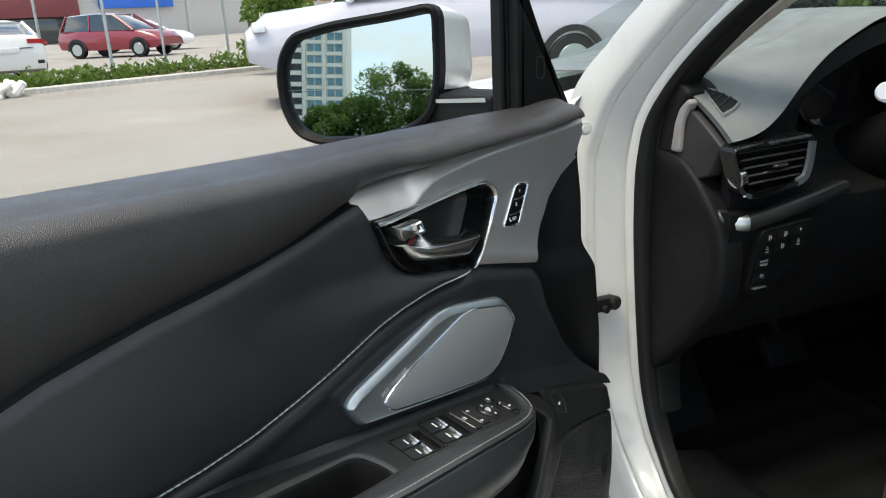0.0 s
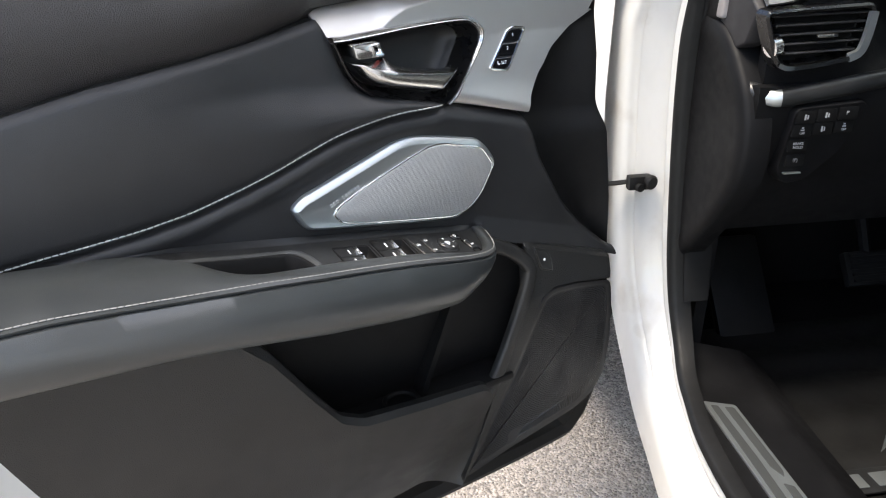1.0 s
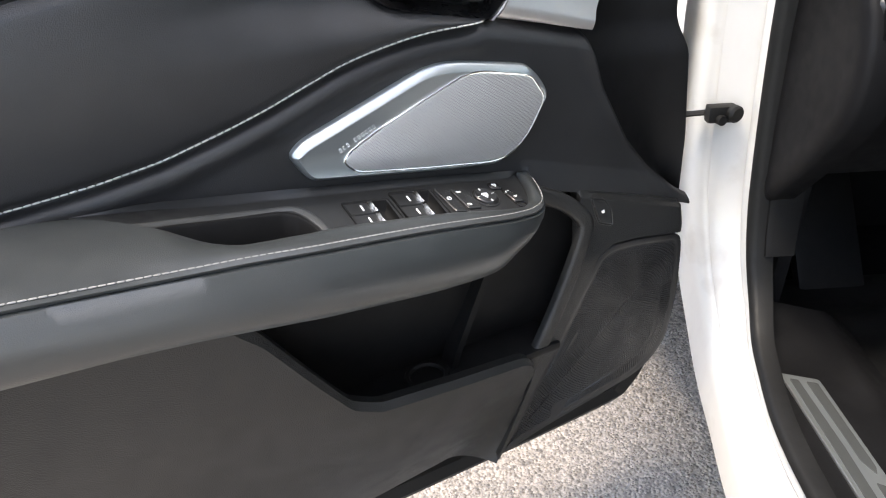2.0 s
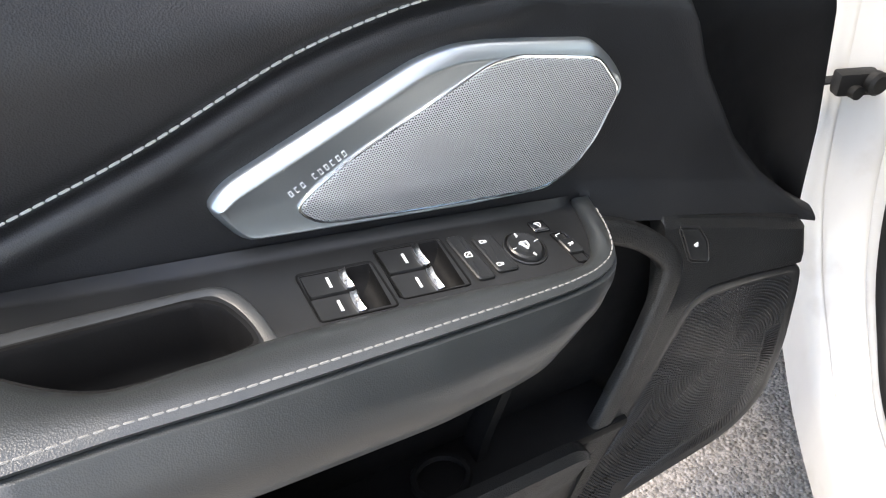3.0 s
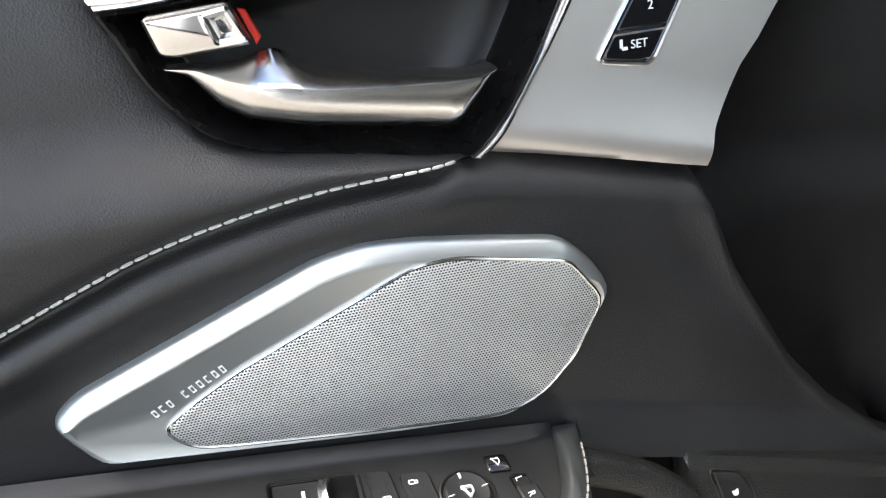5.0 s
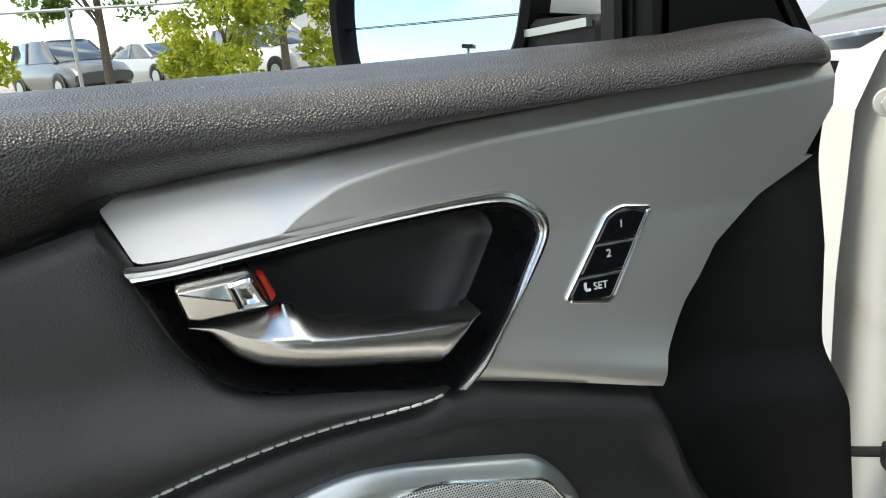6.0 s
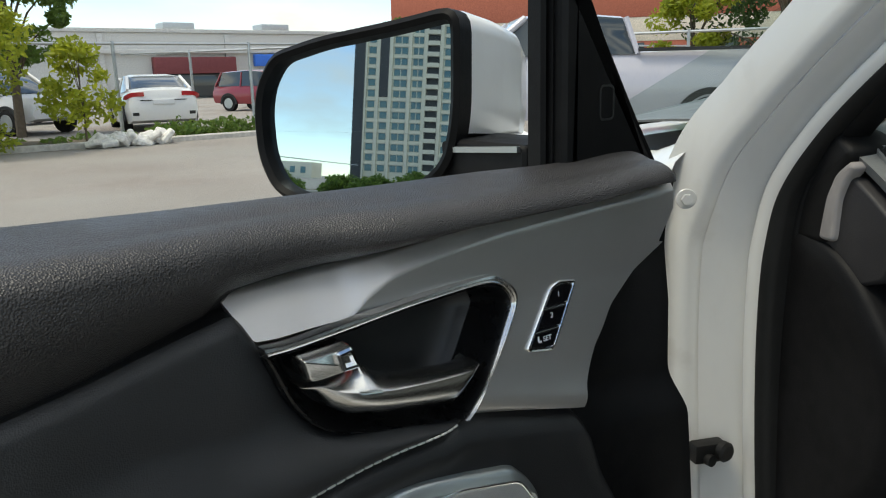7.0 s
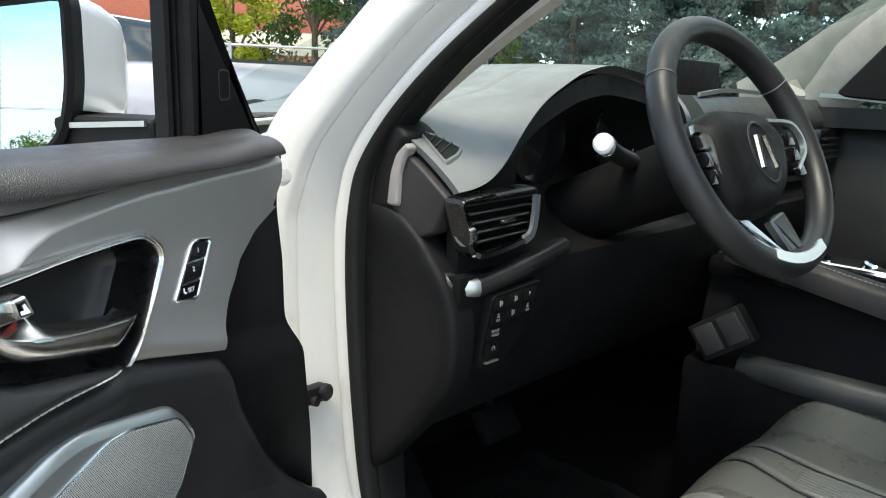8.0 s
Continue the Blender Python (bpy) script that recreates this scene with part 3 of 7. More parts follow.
# seat memory switches
MEM = [(-0.1643, 0.9874), (-0.1657, 0.9903), (-0.1836, 0.9928), (-0.1924, 0.9892), (-0.22, 0.9468), (-0.2169, 0.9439), (-0.1936, 0.9398), (-0.1897, 0.9427)]
mem_out = rounded(MEM, 0.0035, 4)
memory = part("memory_switch", plate(mem_out, [(0, 0.002), (0, -0.005), (0.0009, -0.0058), (0.002, -0.0054), (0.0026, -0.0042)]), CHROME, door, "chrome framed seat memory buttons")
mi = inset(mem_out, 0.0024)


def mem_piece(a, b):
    zs = [z for _, z in mi]
    lo, hi = min(zs), max(zs)
    za, zb = lo + (hi - lo) * a, lo + (hi - lo) * b

    def side(z, pick):
        n, xs = len(mi), []
        for i in range(n):
            (x1, z1), (x2, z2) = mi[i], mi[(i + 1) % n]
            if (z1 - z) * (z2 - z) <= 0 and z1 != z2:
                xs.append(x1 + (x2 - x1) * (z - z1) / (z2 - z1))
        return pick(xs)

    levels = np.linspace(za + 1e-4, zb - 1e-4, 6)
    return [(side(z, max), z) for z in levels] + [(side(z, min), z) for z in reversed(levels)]


for a, b in ((0.02, 0.3), (0.33, 0.64), (0.67, 0.985)):
    part("memory_button", plate(mem_piece(a, b), [(0, -0.003), (0, -0.0048), (0.0008, -0.0054)]), GLOSS, memory)
for text, x, z, size in (("1", -0.1839, 0.9823, 0.0056), ("2", -0.1924, 0.9676, 0.006), ("SET", -0.1985, 0.9512, 0.0056)):
    lettering(text, size, pose(x, -0.0057, z, 90, 0, 0), MARK, memory, "button_print")
part("seat_symbol", merge(box(-0.2083, -0.2068, -0.0058, -0.0055, 0.9502, 0.9542), box(-0.2073, -0.2045, -0.0058, -0.0055, 0.9492, 0.9507)), MARK, memory)

# the trim round the handle leans outwards towards its top
for ob in list(door.children) + list(memory.children):
    base = ob.name.split(".")[0]
    fascia = base in ("metal_fascia", "memory_switch", "memory_button", "button_print", "seat_symbol")
    if fascia or base in ("upper_insert", "insert_stitching", "end_trim"):
        foot, span = (0.84, 0.04) if base == "end_trim" else (0.914, 0.042)
        for vert in ob.data.vertices:
            g = 1.0 if fascia else min(1.0, max(0.0, (vert.co.z - foot) / span)) * min(1.0, max(0.0, (vert.co.x + 0.62) / 0.17))
            k = min(1.0, max(0.0, -vert.co.x / 0.03))
            g = g * g * (3 - 2 * g)
            low = (1 - min(1.0, max(0.0, (vert.co.z - 0.885) / 0.06))) * min(1.0, max(0.0, (vert.co.x + 0.25) / 0.08))
            vert.co.x += 0.0105 * g * k * (1 - low)
            vert.co.y += 0.019 * g
    if fascia or base in ("handle_bezel", "handle_recess", "recess_bowl"):
        for vert in ob.data.vertices:
            vert.co.y += 0.09 * min(0.0, vert.co.z - 0.985)

# upper speaker
SPK = [(-0.481, 0.828), (-0.469, 0.8385), (-0.414, 0.8585), (-0.352, 0.8815), (-0.331, 0.8845), (-0.309, 0.882), (-0.271, 0.8745), (-0.235, 0.867), (-0.219, 0.851), (-0.209, 0.8335), (-0.229, 0.801), (-0.248, 0.7805), (-0.269, 0.7705), (-0.326, 0.7775), (-0.382, 0.7865), (-0.434, 0.795), (-0.466, 0.8005), (-0.476, 0.817)]
spk_out = rounded(SPK, 0.008, 3)
def surround_ring(d, y):
    """Inset by d, and three times as far along the upper and rear edges."""
    near, far = inset(spk_out, d), inset(spk_out, d * 1.9)
    out, n = [], len(spk_out)
    for i in range(n):
        e = Vector(spk_out[(i + 1) % n]) - Vector(spk_out[i - 1])
        nx, nz = Vector((-e.y, e.x)).normalized()
        upper = spk_out[i][1] > 0.845 - 0.25 * max(0.0, -0.4 - spk_out[i][0])
        k = abs(nz) if upper else 0.0
        p = Vector(near[i]).lerp(Vector(far[i]), min(1.0, k))
        out.append((p.x, y, p.y))
    return out


speaker = part("speaker_cover", rings_mesh([surround_ring(d, y) for d, y in ((-0.0003, 0.004), (0, -0.0012), (0.0004, -0.003), (0.001, -0.0042), (0.0038, -0.0082), (0.0044, -0.0086), (0.005, -0.0083), (0.0054, -0.008))]), SATIN, door, "satin silver speaker surround", 50)
GRL = [(-0.4345, 0.8145), (-0.424, 0.8225), (-0.397, 0.8365), (-0.355, 0.853), (-0.309, 0.8705), (-0.29, 0.8705), (-0.2345, 0.857), (-0.217, 0.832), (-0.2335, 0.8015), (-0.249, 0.7855), (-0.264, 0.7785), (-0.28, 0.7778), (-0.353, 0.789), (-0.407, 0.7985), (-0.424, 0.8025)]
grl_out = rounded(GRL, 0.007, 3)
part("speaker_grille", plate(grl_out, [(0, -0.004), (0, -0.0084), (0.001, -0.0092), (0.002, -0.0095)]), GRILLE, speaker, "perforated silver metal grille")
part("grille_rim", tube([(a, -0.0082, b) for a, b in inset(grl_out, -0.0006)], 0.0011, 8, (0, -1, 0), True), CHROME, speaker, "thin chrome line round the grille")
# a maker's mark on the surround, as plain strokes
bars = bmesh.new()
mark_a, mark_b = Vector((-0.437, 0.8225)), Vector((-0.4, 0.8395))
marks = [k for k in range(10) if k != 3]
for k in marks:
    c = mark_a.lerp(mark_b, (k + 0.5) / 10)
    d = (mark_b - mark_a).normalized()
    nrm = Vector((-d.y, d.x))
    q = [c - d * 0.0011 - nrm * 0.0021, c + d * 0.0011 - nrm * 0.0021, c + d * 0.0011 + nrm * 0.0021, c - d * 0.0011 + nrm * 0.0021]
    inner = [c + (p - c) * 0.55 for p in q]
    vo = [bars.verts.new((p.x - 0.0008, -0.0085, p.y + 0.0018)) for p in q]
    vi = [bars.verts.new((p.x - 0.0008, -0.0085, p.y + 0.0018)) for p in inner]
    for i in range(4):
        if k % 3 == 1 and i == 1:
            continue
        bars.faces.new((vo[i], vo[(i + 1) % 4], vi[(i + 1) % 4], vi[i]))
part("maker_mark", bars, MARK, speaker, "row of small white printed strokes")

# armrest
arm_zb = smooth_curve([(-0.98, 0.818), (-0.766, 0.815), (-0.67, 0.812), (-0.59, 0.802), (-0.486, 0.786), (-0.35, 0.764), (-0.232, 0.743)], 300, 10)
arm_ys = smooth_curve([(-0.98, -0.15), (-0.73, -0.134), (-0.65, -0.127), (-0.6, -0.123), (-0.55, -0.118), (-0.5, -0.116), (-0.45, -0.111), (-0.4, -0.105), (-0.35, -0.096), (-0.3, -0.084), (-0.272, -0.0755), (-0.255, -0.0665), (-0.245, -0.0545), (-0.2375, -0.035), (-0.232, -0.012), (-0.2295, 0.0)], 400, 5)
arm_zs = smooth_curve([(-0.98, 0.845), (-0.73, 0.831), (-0.65, 0.8195), (-0.6, 0.8125), (-0.55, 0.805), (-0.5, 0.798), (-0.45, 0.79), (-0.4, 0.781), (-0.35, 0.769), (-0.3, 0.755), (-0.272, 0.7485), (-0.25, 0.7455), (-0.24, 0.7465), (-0.232, 0.75)], 300, 8)
arm_zl = smooth_curve([(-0.98, 0.785), (-0.78, 0.778), (-0.65, 0.766), (-0.6, 0.757), (-0.5, 0.735), (-0.4, 0.717), (-0.35, 0.707), (-0.32, 0.703), (-0.27, 0.708), (-0.245, 0.722), (-0.232, 0.732)], 400, 8)
arm_yl = smooth_curve([(-0.98, -0.15), (-0.65, -0.136), (-0.5, -0.121), (-0.4, -0.11), (-0.35, -0.098), (-0.32, -0.09), (-0.27, -0.062), (-0.232, -0.025)], 300, 8)
# smooth plastic tray in the top: from the pull cup to the front end
TX0, TX1 = -0.66, -0.2445
tray_front = smooth_curve([(TX0, -0.02), (-0.64, -0.03), (-0.62, -0.047), (-0.6, -0.06), (-0.588, -0.067), (-0.576, -0.0735), (-0.562, -0.0785), (-0.549, -0.08), (-0.532, -0.0765), (-0.509, -0.07), (-0.477, -0.064), (-0.45, -0.0625), (-0.4, -0.0625), (-0.36, -0.061), (-0.3, -0.0605), (-0.2748, -0.0585), (-0.2635, -0.0525), (-0.253, -0.036), (-0.247, -0.014), (TX1, 0.0)], 400, 5)


def tray_z(x, y):
    return arm_zb(x) + 0.007 + 0.22 * y + 0.19 * max(0.0, -0.5 - x) * min(1.0, -y / 0.06)


def arm_ring(x):
    zb, ys, zs, zl, yl = arm_zb(x), arm_ys(x), arm_zs(x), arm_zl(x), arm_yl(x)
    k = min(1.0, max(0.05, (-0.232 - x) / 0.05)) ** 0.5
    yt = tray_front(x) if TX0 < x < TX1 else (0.0 if x >= TX1 else -0.02)
    yt = max(yt, ys + 0.006)
    zt = tray_z(x, yt)
    wide = min(1.0, (yt - ys) / 0.04)
    sunk = 0.02 + 0.026 * min(1.0, max(0.0, 1 - abs(x + 0.55) / 0.085) * 8)
    out = [(x, 0.004, zb - sunk), (x, yt + 0.004, zt - sunk), (x, yt, zt - 0.001), (x, yt - 0.002, zt + 0.0025)]
    for s in (0.2, 0.4, 0.6, 0.8, 0.93):
        y = yt - 0.002 + (ys - yt + 0.002) * s
        out.append((x, y, zt + 0.0025 + (zs - zt - 0.0025) * math.sin(s * math.pi / 2) ** 0.8 + 0.006 * wide * math.sin(math.pi * s)))
    out += [(x, ys - 0.0008, zs - 0.0004), (x, ys - 0.0002, zs - 0.0024), (x, ys + 0.0012, zs - 0.0038), (x, ys - 0.0028, zs - 0.0046)]
    for s in (0.25, 0.5, 0.75, 0.92):
        y = ys - 0.004 + (yl - ys + 0.004) * s - 0.008 * k * math.sin(math.pi * s)
        out.append((x, y, zs - 0.0055 + (zl - zs + 0.0055) * s))
    out += [(x, yl + 0.006, zl - 0.001), (x, yl + 0.03, zl + 0.006), (x, 0.004, zl + 0.01)]
    return out


def arm_xs(a, b, n):
    return a + (b - a) * (1 - (1 - np.linspace(0, 1, n)) ** 1.6)


part("armrest", rings_mesh([arm_ring(x) for x in arm_xs(-0.98, -0.2298, 140)], True, True), ARM, door, "black leather armrest with stitched edge", 48)
seam3 = [(x, arm_ys(x) + 0.004 * min(1.0, (-0.228 - x) / 0.03), arm_zs(x) + 0.0006) for x in arm_xs(-0.97, -0.2332, 400)]
part("armrest_stitching", stitches(seam3, 0.0058, 0.0052, 0.0007, (0, 0.0, 0.0008)), THREAD, door, "light grey thread stitching", kind="stuff")

def tray_top(u, v):
    x = TX0 + (TX1 - TX0) * u
    y = 0.0 + (tray_front(x) - 0.0) * v
    return (x, y, tray_z(x, y) - 0.0005 + 0.004 * max(0, 1 - v * 8))


WELLS = [(-0.446, -0.4005, -0.058, -0.0225), (-0.3965, -0.3525, -0.0545, -0.0145)]
CUP = [(-0.4895, -0.0335), (-0.4815, -0.05), (-0.479, -0.063), (-0.509, -0.0685), (-0.5324, -0.075), (-0.5492, -0.0785), (-0.5621, -0.077), (-0.5763, -0.072), (-0.59, -0.0645), (-0.606, -0.0555), (-0.588, -0.0475), (-0.554, -0.0385), (-0.502, -0.0275)]


def inside(x, y, poly):
    hit = False
    for (x1, y1), (x2, y2) in zip(poly, poly[1:] + poly[:1]):
        if (y1 > y) != (y2 > y) and x < x1 + (x2 - x1) * (y - y1) / (y2 - y1):
            hit = not hit
    return hit


tray = patch(tray_top, 208, 40, 0.02, (0, 0, -1))
gone = [fc for fc in tray.faces for x0, x1, y0, y1 in WELLS if x0 + 0.001 < fc.calc_center_median().x < x1 - 0.001 and y0 + 0.001 < fc.calc_center_median().y < y1 - 0.001 and fc.normal.z > 0.5]
cup_in = inset(CUP, -0.0008)
gone += [fc for fc in tray.faces if fc.normal.z > 0.5 and inside(fc.calc_center_median().x, fc.calc_center_median().y, cup_in)]
bmesh.ops.delete(tray, geom=list(set(gone)), context="FACES")
tray_ob = part("switch_tray", tray, PLASTIC_SMOOTH, door, "smooth dark plastic panel in the armrest")


def on_tray(x, y, d=0.0):
    return (x, y, tray_z(x, y) + d)


def tray_plate(outline, steps):
    return rings_mesh([[on_tray(a, b, d) for a, b in inset(outline, i)] for i, d in steps])


def quad(x0, x1, y0, y1, skew=0.0):
    return [(x0 + skew, y0), (x1 + skew, y0), (x1, y1), (x0, y1)]


for x0, x1, y0, y1 in WELLS:
    o = rounded(quad(x0, x1, y0, y1, 0.002), 0.003, 3)
    # The well is darker than the tray: shade of the hollow as colour.
    well = part("switch_well", tray_plate(o, [(-0.0008, -0.002), (-0.0006, 0.0003), (0.0, 0.0003), (0.001, -0.001), (0.0022, -0.005), (0.0045, -0.0085), (0.008, -0.0108), (0.0115, -0.0116), (0.0135, -0.0118)]), PLASTIC_DEEP, tray_ob, "hollow round two window switches, darkened for its shade", 50)
    for k in range(2):
        ya = y1 - (y1 - y0) * k / 2 - 0.0012
        yb = ya - (y1 - y0) / 2 + 0.0014
        key = rounded(quad(x0 + 0.0015, x0 + 0.0265, yb, ya, 0.001), 0.0015, 2)
        sw = part("window_switch", tray_plate(key, [(0, -0.009), (0, -0.0015), (0.0006, -0.0005), (0.0015, -0.0006)]), PLASTIC_SMOOTH, door, "black window switch with a silver lip")
        xe = x0 + 0.0275
        rows = []
        for y in np.linspace(yb + 0.0008, ya - 0.0008, 7):
            s_ = (y - yb) / (ya - yb)
            lift = 0.0012 * math.sin(math.pi * s_)
            xb = xe + 0.0016 * (2 * s_ - 1) ** 2
            rows.append([on_tray(xb - 0.0052, y, -0.001), on_tray(xb - 0.0042, y, 0.0006 + lift), on_tray(xb - 0.0022, y, 0.0002 + lift), on_tray(xb, y, 0.0012 + lift), on_tray(xb + 0.0011, y, -0.0002), on_tray(xb - 0.0005, y, -0.006)])
        part("switch_lip", rings_mesh(rows, True, True), SATIN_HANDLE, sw, "silver switch lip")
        ym = (ya + yb) / 2
        part("switch_mark", tray_plate(quad(x0 + 0.0155, x0 + 0.0172, ym - 0.0038, ym + 0.0038), [(0, -0.0006), (0, -0.0001)]), MARK, sw)

lockout = part("window_lock_button", tray_plate(rounded(quad(-0.3495, -0.3375, -0.054, -0.0165, 0.0045), 0.003, 3), [(0, -0.001), (0, 0.0012), (0.0009, 0.002), (0.003, 0.0019)]), PLASTIC_SMOOTH, door, "black window lock button with a white symbol")


def strokes(lines, d0, d1, w=0.0007):
    """Thin printed lines on the tray, one run of points each."""
    out = []
    for run in lines:
        for (xa, ya), (xb, yb) in zip(run, run[1:]):
            l = math.hypot(xb - xa, yb - ya) + 1e-9
            nx, ny = -(yb - ya) / l * w / 2, (xb - xa) / l * w / 2
            out.append(tray_plate([(xa - nx, ya - ny), (xb - nx, yb - ny), (xb + nx, yb + ny), (xa + nx, ya + ny)], [(0, d0), (0, d1)]))
    return merge(*out)


def mirror_sign(x, y, s):
    return [[(x - 1.2 * s, y + s), (x + 0.9 * s, y + 1.1 * s), (x + 1.0 * s, y - 0.1 * s), (x + 0.2 * s, y - 1.1 * s), (x - 0.2 * s, y - 0.2 * s), (x - 0.6 * s, y + 0.5 * s), (x - 1.2 * s, y + s)]]


x, y = -0.342, -0.034
part("button_symbol", strokes([[(x - 0.0022, y - 0.0018), (x + 0.0022, y - 0.0018), (x + 0.0022, y + 0.0018), (x - 0.0008, y + 0.0018), (x - 0.0022, y + 0.0004), (x - 0.0022, y - 0.0018)], [(x - 0.0012, y - 0.001), (x + 0.0014, y + 0.001)]], 0.0012, 0.0021), MARK, lockout)
rocker = part("door_lock_rocker", tray_plate(rounded(quad(-0.3335, -0.3185, -0.051, -0.0195, 0.0035), 0.003, 3), [(0, -0.001), (0, 0.001), (0.0008, 0.0018), (0.003, 0.0017)]), PLASTIC_SMOOTH, door, "black door lock rocker with two white padlocks")
for y in (-0.0255, -0.0455):
    x = -0.326 + 0.0012 * (y + 0.05) / -0.02
    part("padlock_symbol", strokes([[(x - 0.0018, y - 0.0012), (x + 0.001, y - 0.0012), (x + 0.001, y + 0.0009), (x - 0.0018, y + 0.0009), (x - 0.0018, y - 0.0012)], [(x + 0.001, y - 0.0009), (x + 0.0024, y - 0.0009), (x + 0.0024, y + 0.0006), (x + 0.001, y + 0.0006)]], 0.0009, 0.0019), MARK, rocker)
ring = lambda r, d: [on_tray(-0.302 + r * math.cos(a), -0.0355 + r * math.sin(a), d) for a in np.linspace(0, 2 * math.pi, 36, False)]
dial = part("mirror_dial", rings_mesh([ring(r, d) for r, d in ((0.0145, -0.001), (0.0145, 0.0006), (0.0135, 0.001), (0.0125, -0.0006), (0.0122, -0.0008), (0.0118, 0.0022), (0.0105, 0.0032), (0.006, 0.002), (0.002, 0.0016))]), PLASTIC_SMOOTH, door, "round black mirror control", 40)
for k in range(4):
    a = k * math.pi / 2 + 0.2
    c = Vector((-0.302 + 0.0092 * math.cos(a), -0.0355 + 0.0092 * math.sin(a)))
    part("dial_mark", tray_plate([(c.x + 0.0006 * sx + 0.0014 * sy * math.cos(a), c.y + 0.0006 * sx * 0 + 0.0014 * sy * math.sin(a) + 0.0006 * sx * 0.6) for sx, sy in ((-1, -1), (1, -1), (1, 1), (-1, 1))], [(0, 0.0025), (0, 0.0034)]), MARK, dial)
part("dial_symbol", strokes(mirror_sign(-0.302, -0.0355, 0.0026), 0.0012, 0.0032, 0.0008), MARK, dial)
fold = part("mirror_fold_button", tray_plate(rounded(quad(-0.2885, -0.2765, -0.0245, -0.0145, 0.001), 0.0015, 2), [(0, -0.001), (0, 0.0008), (0.0008, 0.0014)]), GLOSS, door, "small glossy mirror folding button")
part("button_symbol", strokes(mirror_sign(-0.2825, -0.0195, 0.0019), 0.001, 0.0018, 0.0006), MARK, fold)
slider = part("mirror_selector", tray_plate(rounded(quad(-0.279, -0.268, -0.0555, -0.027, 0.0045), 0.002, 2), [(0, -0.001), (0, 0.0004), (0.0012, 0.0002), (0.0018, -0.0012)]), GLOSS, door, "mirror selector slide with L and R")
part("selector_knob", tray_plate(rounded(quad(-0.2775, -0.2665, -0.0475, -0.035, 0.002), 0.0015, 2), [(0, -0.001), (0, 0.0016), (0.0009, 0.0024)]), PLASTIC_SMOOTH, slider)
for text, x, y, d in (("L", -0.2742, -0.0305, 0.001), ("R", -0.2714, -0.0415, 0.0028)):
    lettering(text, 0.0052, Matrix.Translation(on_tray(x, y, d)) @ pose(0, 0, 0, 6, 8, -88), MARK, slider, "selector_print")

# pull cup
cup_out = rounded(CUP, 0.006, 4)
rows = []
for ins, down in ((-0.0025, 0.0006), (0.0, 0.0006), (0.0015, -0.002), (0.004, -0.025), (0.007, -0.036), (0.013, -0.04)):
    rows.append([(a, b, tray_z(a, b) + down) for a, b in inset(cup_out, ins)])
# Cup lining blackened to hold the shade of the pit.
part("pull_cup", rings_mesh(rows), PLASTIC_DEEP, door, "deep pull cup in the armrest, blackened for its shade", 50)
LIP_OUT = [(-0.632, -0.047), (-0.5884, -0.033), (-0.5525, -0.0258), (-0.5122, -0.0205), (-0.4907, -0.0196), (-0.4793, -0.027), (-0.4715, -0.0453), (-0.4675, -0.068)]
LIP_IN = [(-0.614, -0.053), (-0.588, -0.0475), (-0.554, -0.0385), (-0.502, -0.0275), (-0.4895, -0.0335), (-0.4815, -0.05), (-0.4785, -0.069)]
rows = []
for (xo, yo), (xi, yi) in zip(evenly(LIP_OUT, 60), evenly(LIP_IN, 60)):
    row = []
    for k, d in ((-0.04, -0.002), (0.0, 0.0003), (0.1, 0.0009), (0.3, 0.0008), (0.6, -0.0004), (0.88, -0.0022), (1.0, -0.0045), (1.05, -0.014)):
        x, y = xo + (xi - xo) * k, yo + (yi - yo) * k
        row.append((x, y, tray_z(x, y) + d))
    rows.append(row)
part("cup_lip", rings_mesh(rows, closed=False, cap_last=False), PLASTIC_LIP, door, "grey satin lip of the pull cup", 60)

# lower door
low_top = smooth_curve([(-0.98, 0.775), (-0.65, 0.765), (-0.58, 0.745), (-0.548, 0.712), (-0.505, 0.645), (-0.475, 0.602), (-0.445, 0.586), (-0.356, 0.57), (-0.268, 0.556), (-0.256, 0.549), (-0.245, 0.535), (-0.235, 0.515)], 500, 4)
low_bot = smooth_curve([(-0.98, 0.775), (-0.9, 0.77), (-0.83, 0.75), (-0.806, 0.70), (-0.778, 0.625), (-0.764, 0.59), (-0.733, 0.521), (-0.69, 0.455), (-0.62, 0.405), (-0.5, 0.378), (-0.21, 0.378), (-0.09, 0.389), (-0.02, 0.41)], 600, 6)


def low_y(x, s, z):
    t = low_top(x)
    d = t - z
    lip = -0.082 + 0.02 * max(0.0, (x + 0.45) / 0.2)
    left = max(0.0, (-0.56 - x) / 0.3)
    dish = 0.02 * math.exp(-(((x + 0.62) / 0.12) ** 2)) * math.exp(-(((z - 0.52) / 0.08) ** 2))
    return lip + 0.006 * max(0, 1 - d / 0.006) ** 2 + 0.075 * min(1.0, max(0.0, d / max(t - 0.376, 0.02))) ** 1.6 + 0.02 * left + dish * 0.4


low_bm = band(low_top, low_bot, -0.88, -0.2355, 130, 26, low_y, 0.01)
for vert in low_bm.verts:
    w = min(1.0, max(0.0, (vert.co.x + 0.34) / 0.1045))
    edge = float(np.interp(vert.co.z, [0.378, 0.445, 0.52, 0.552], [-0.284, -0.25, -0.24, -0.2355]))
    vert.co.x += (edge + 0.2355) * w
    low = min(1.0, max(0.0, (0.55 - vert.co.z) / 0.07))
    vert.co.y += (-0.034 - vert.co.y) * w * w * low
part("lower_trim", low_bm, PLASTIC, door, "grained black plastic lower trim with a map pocket")
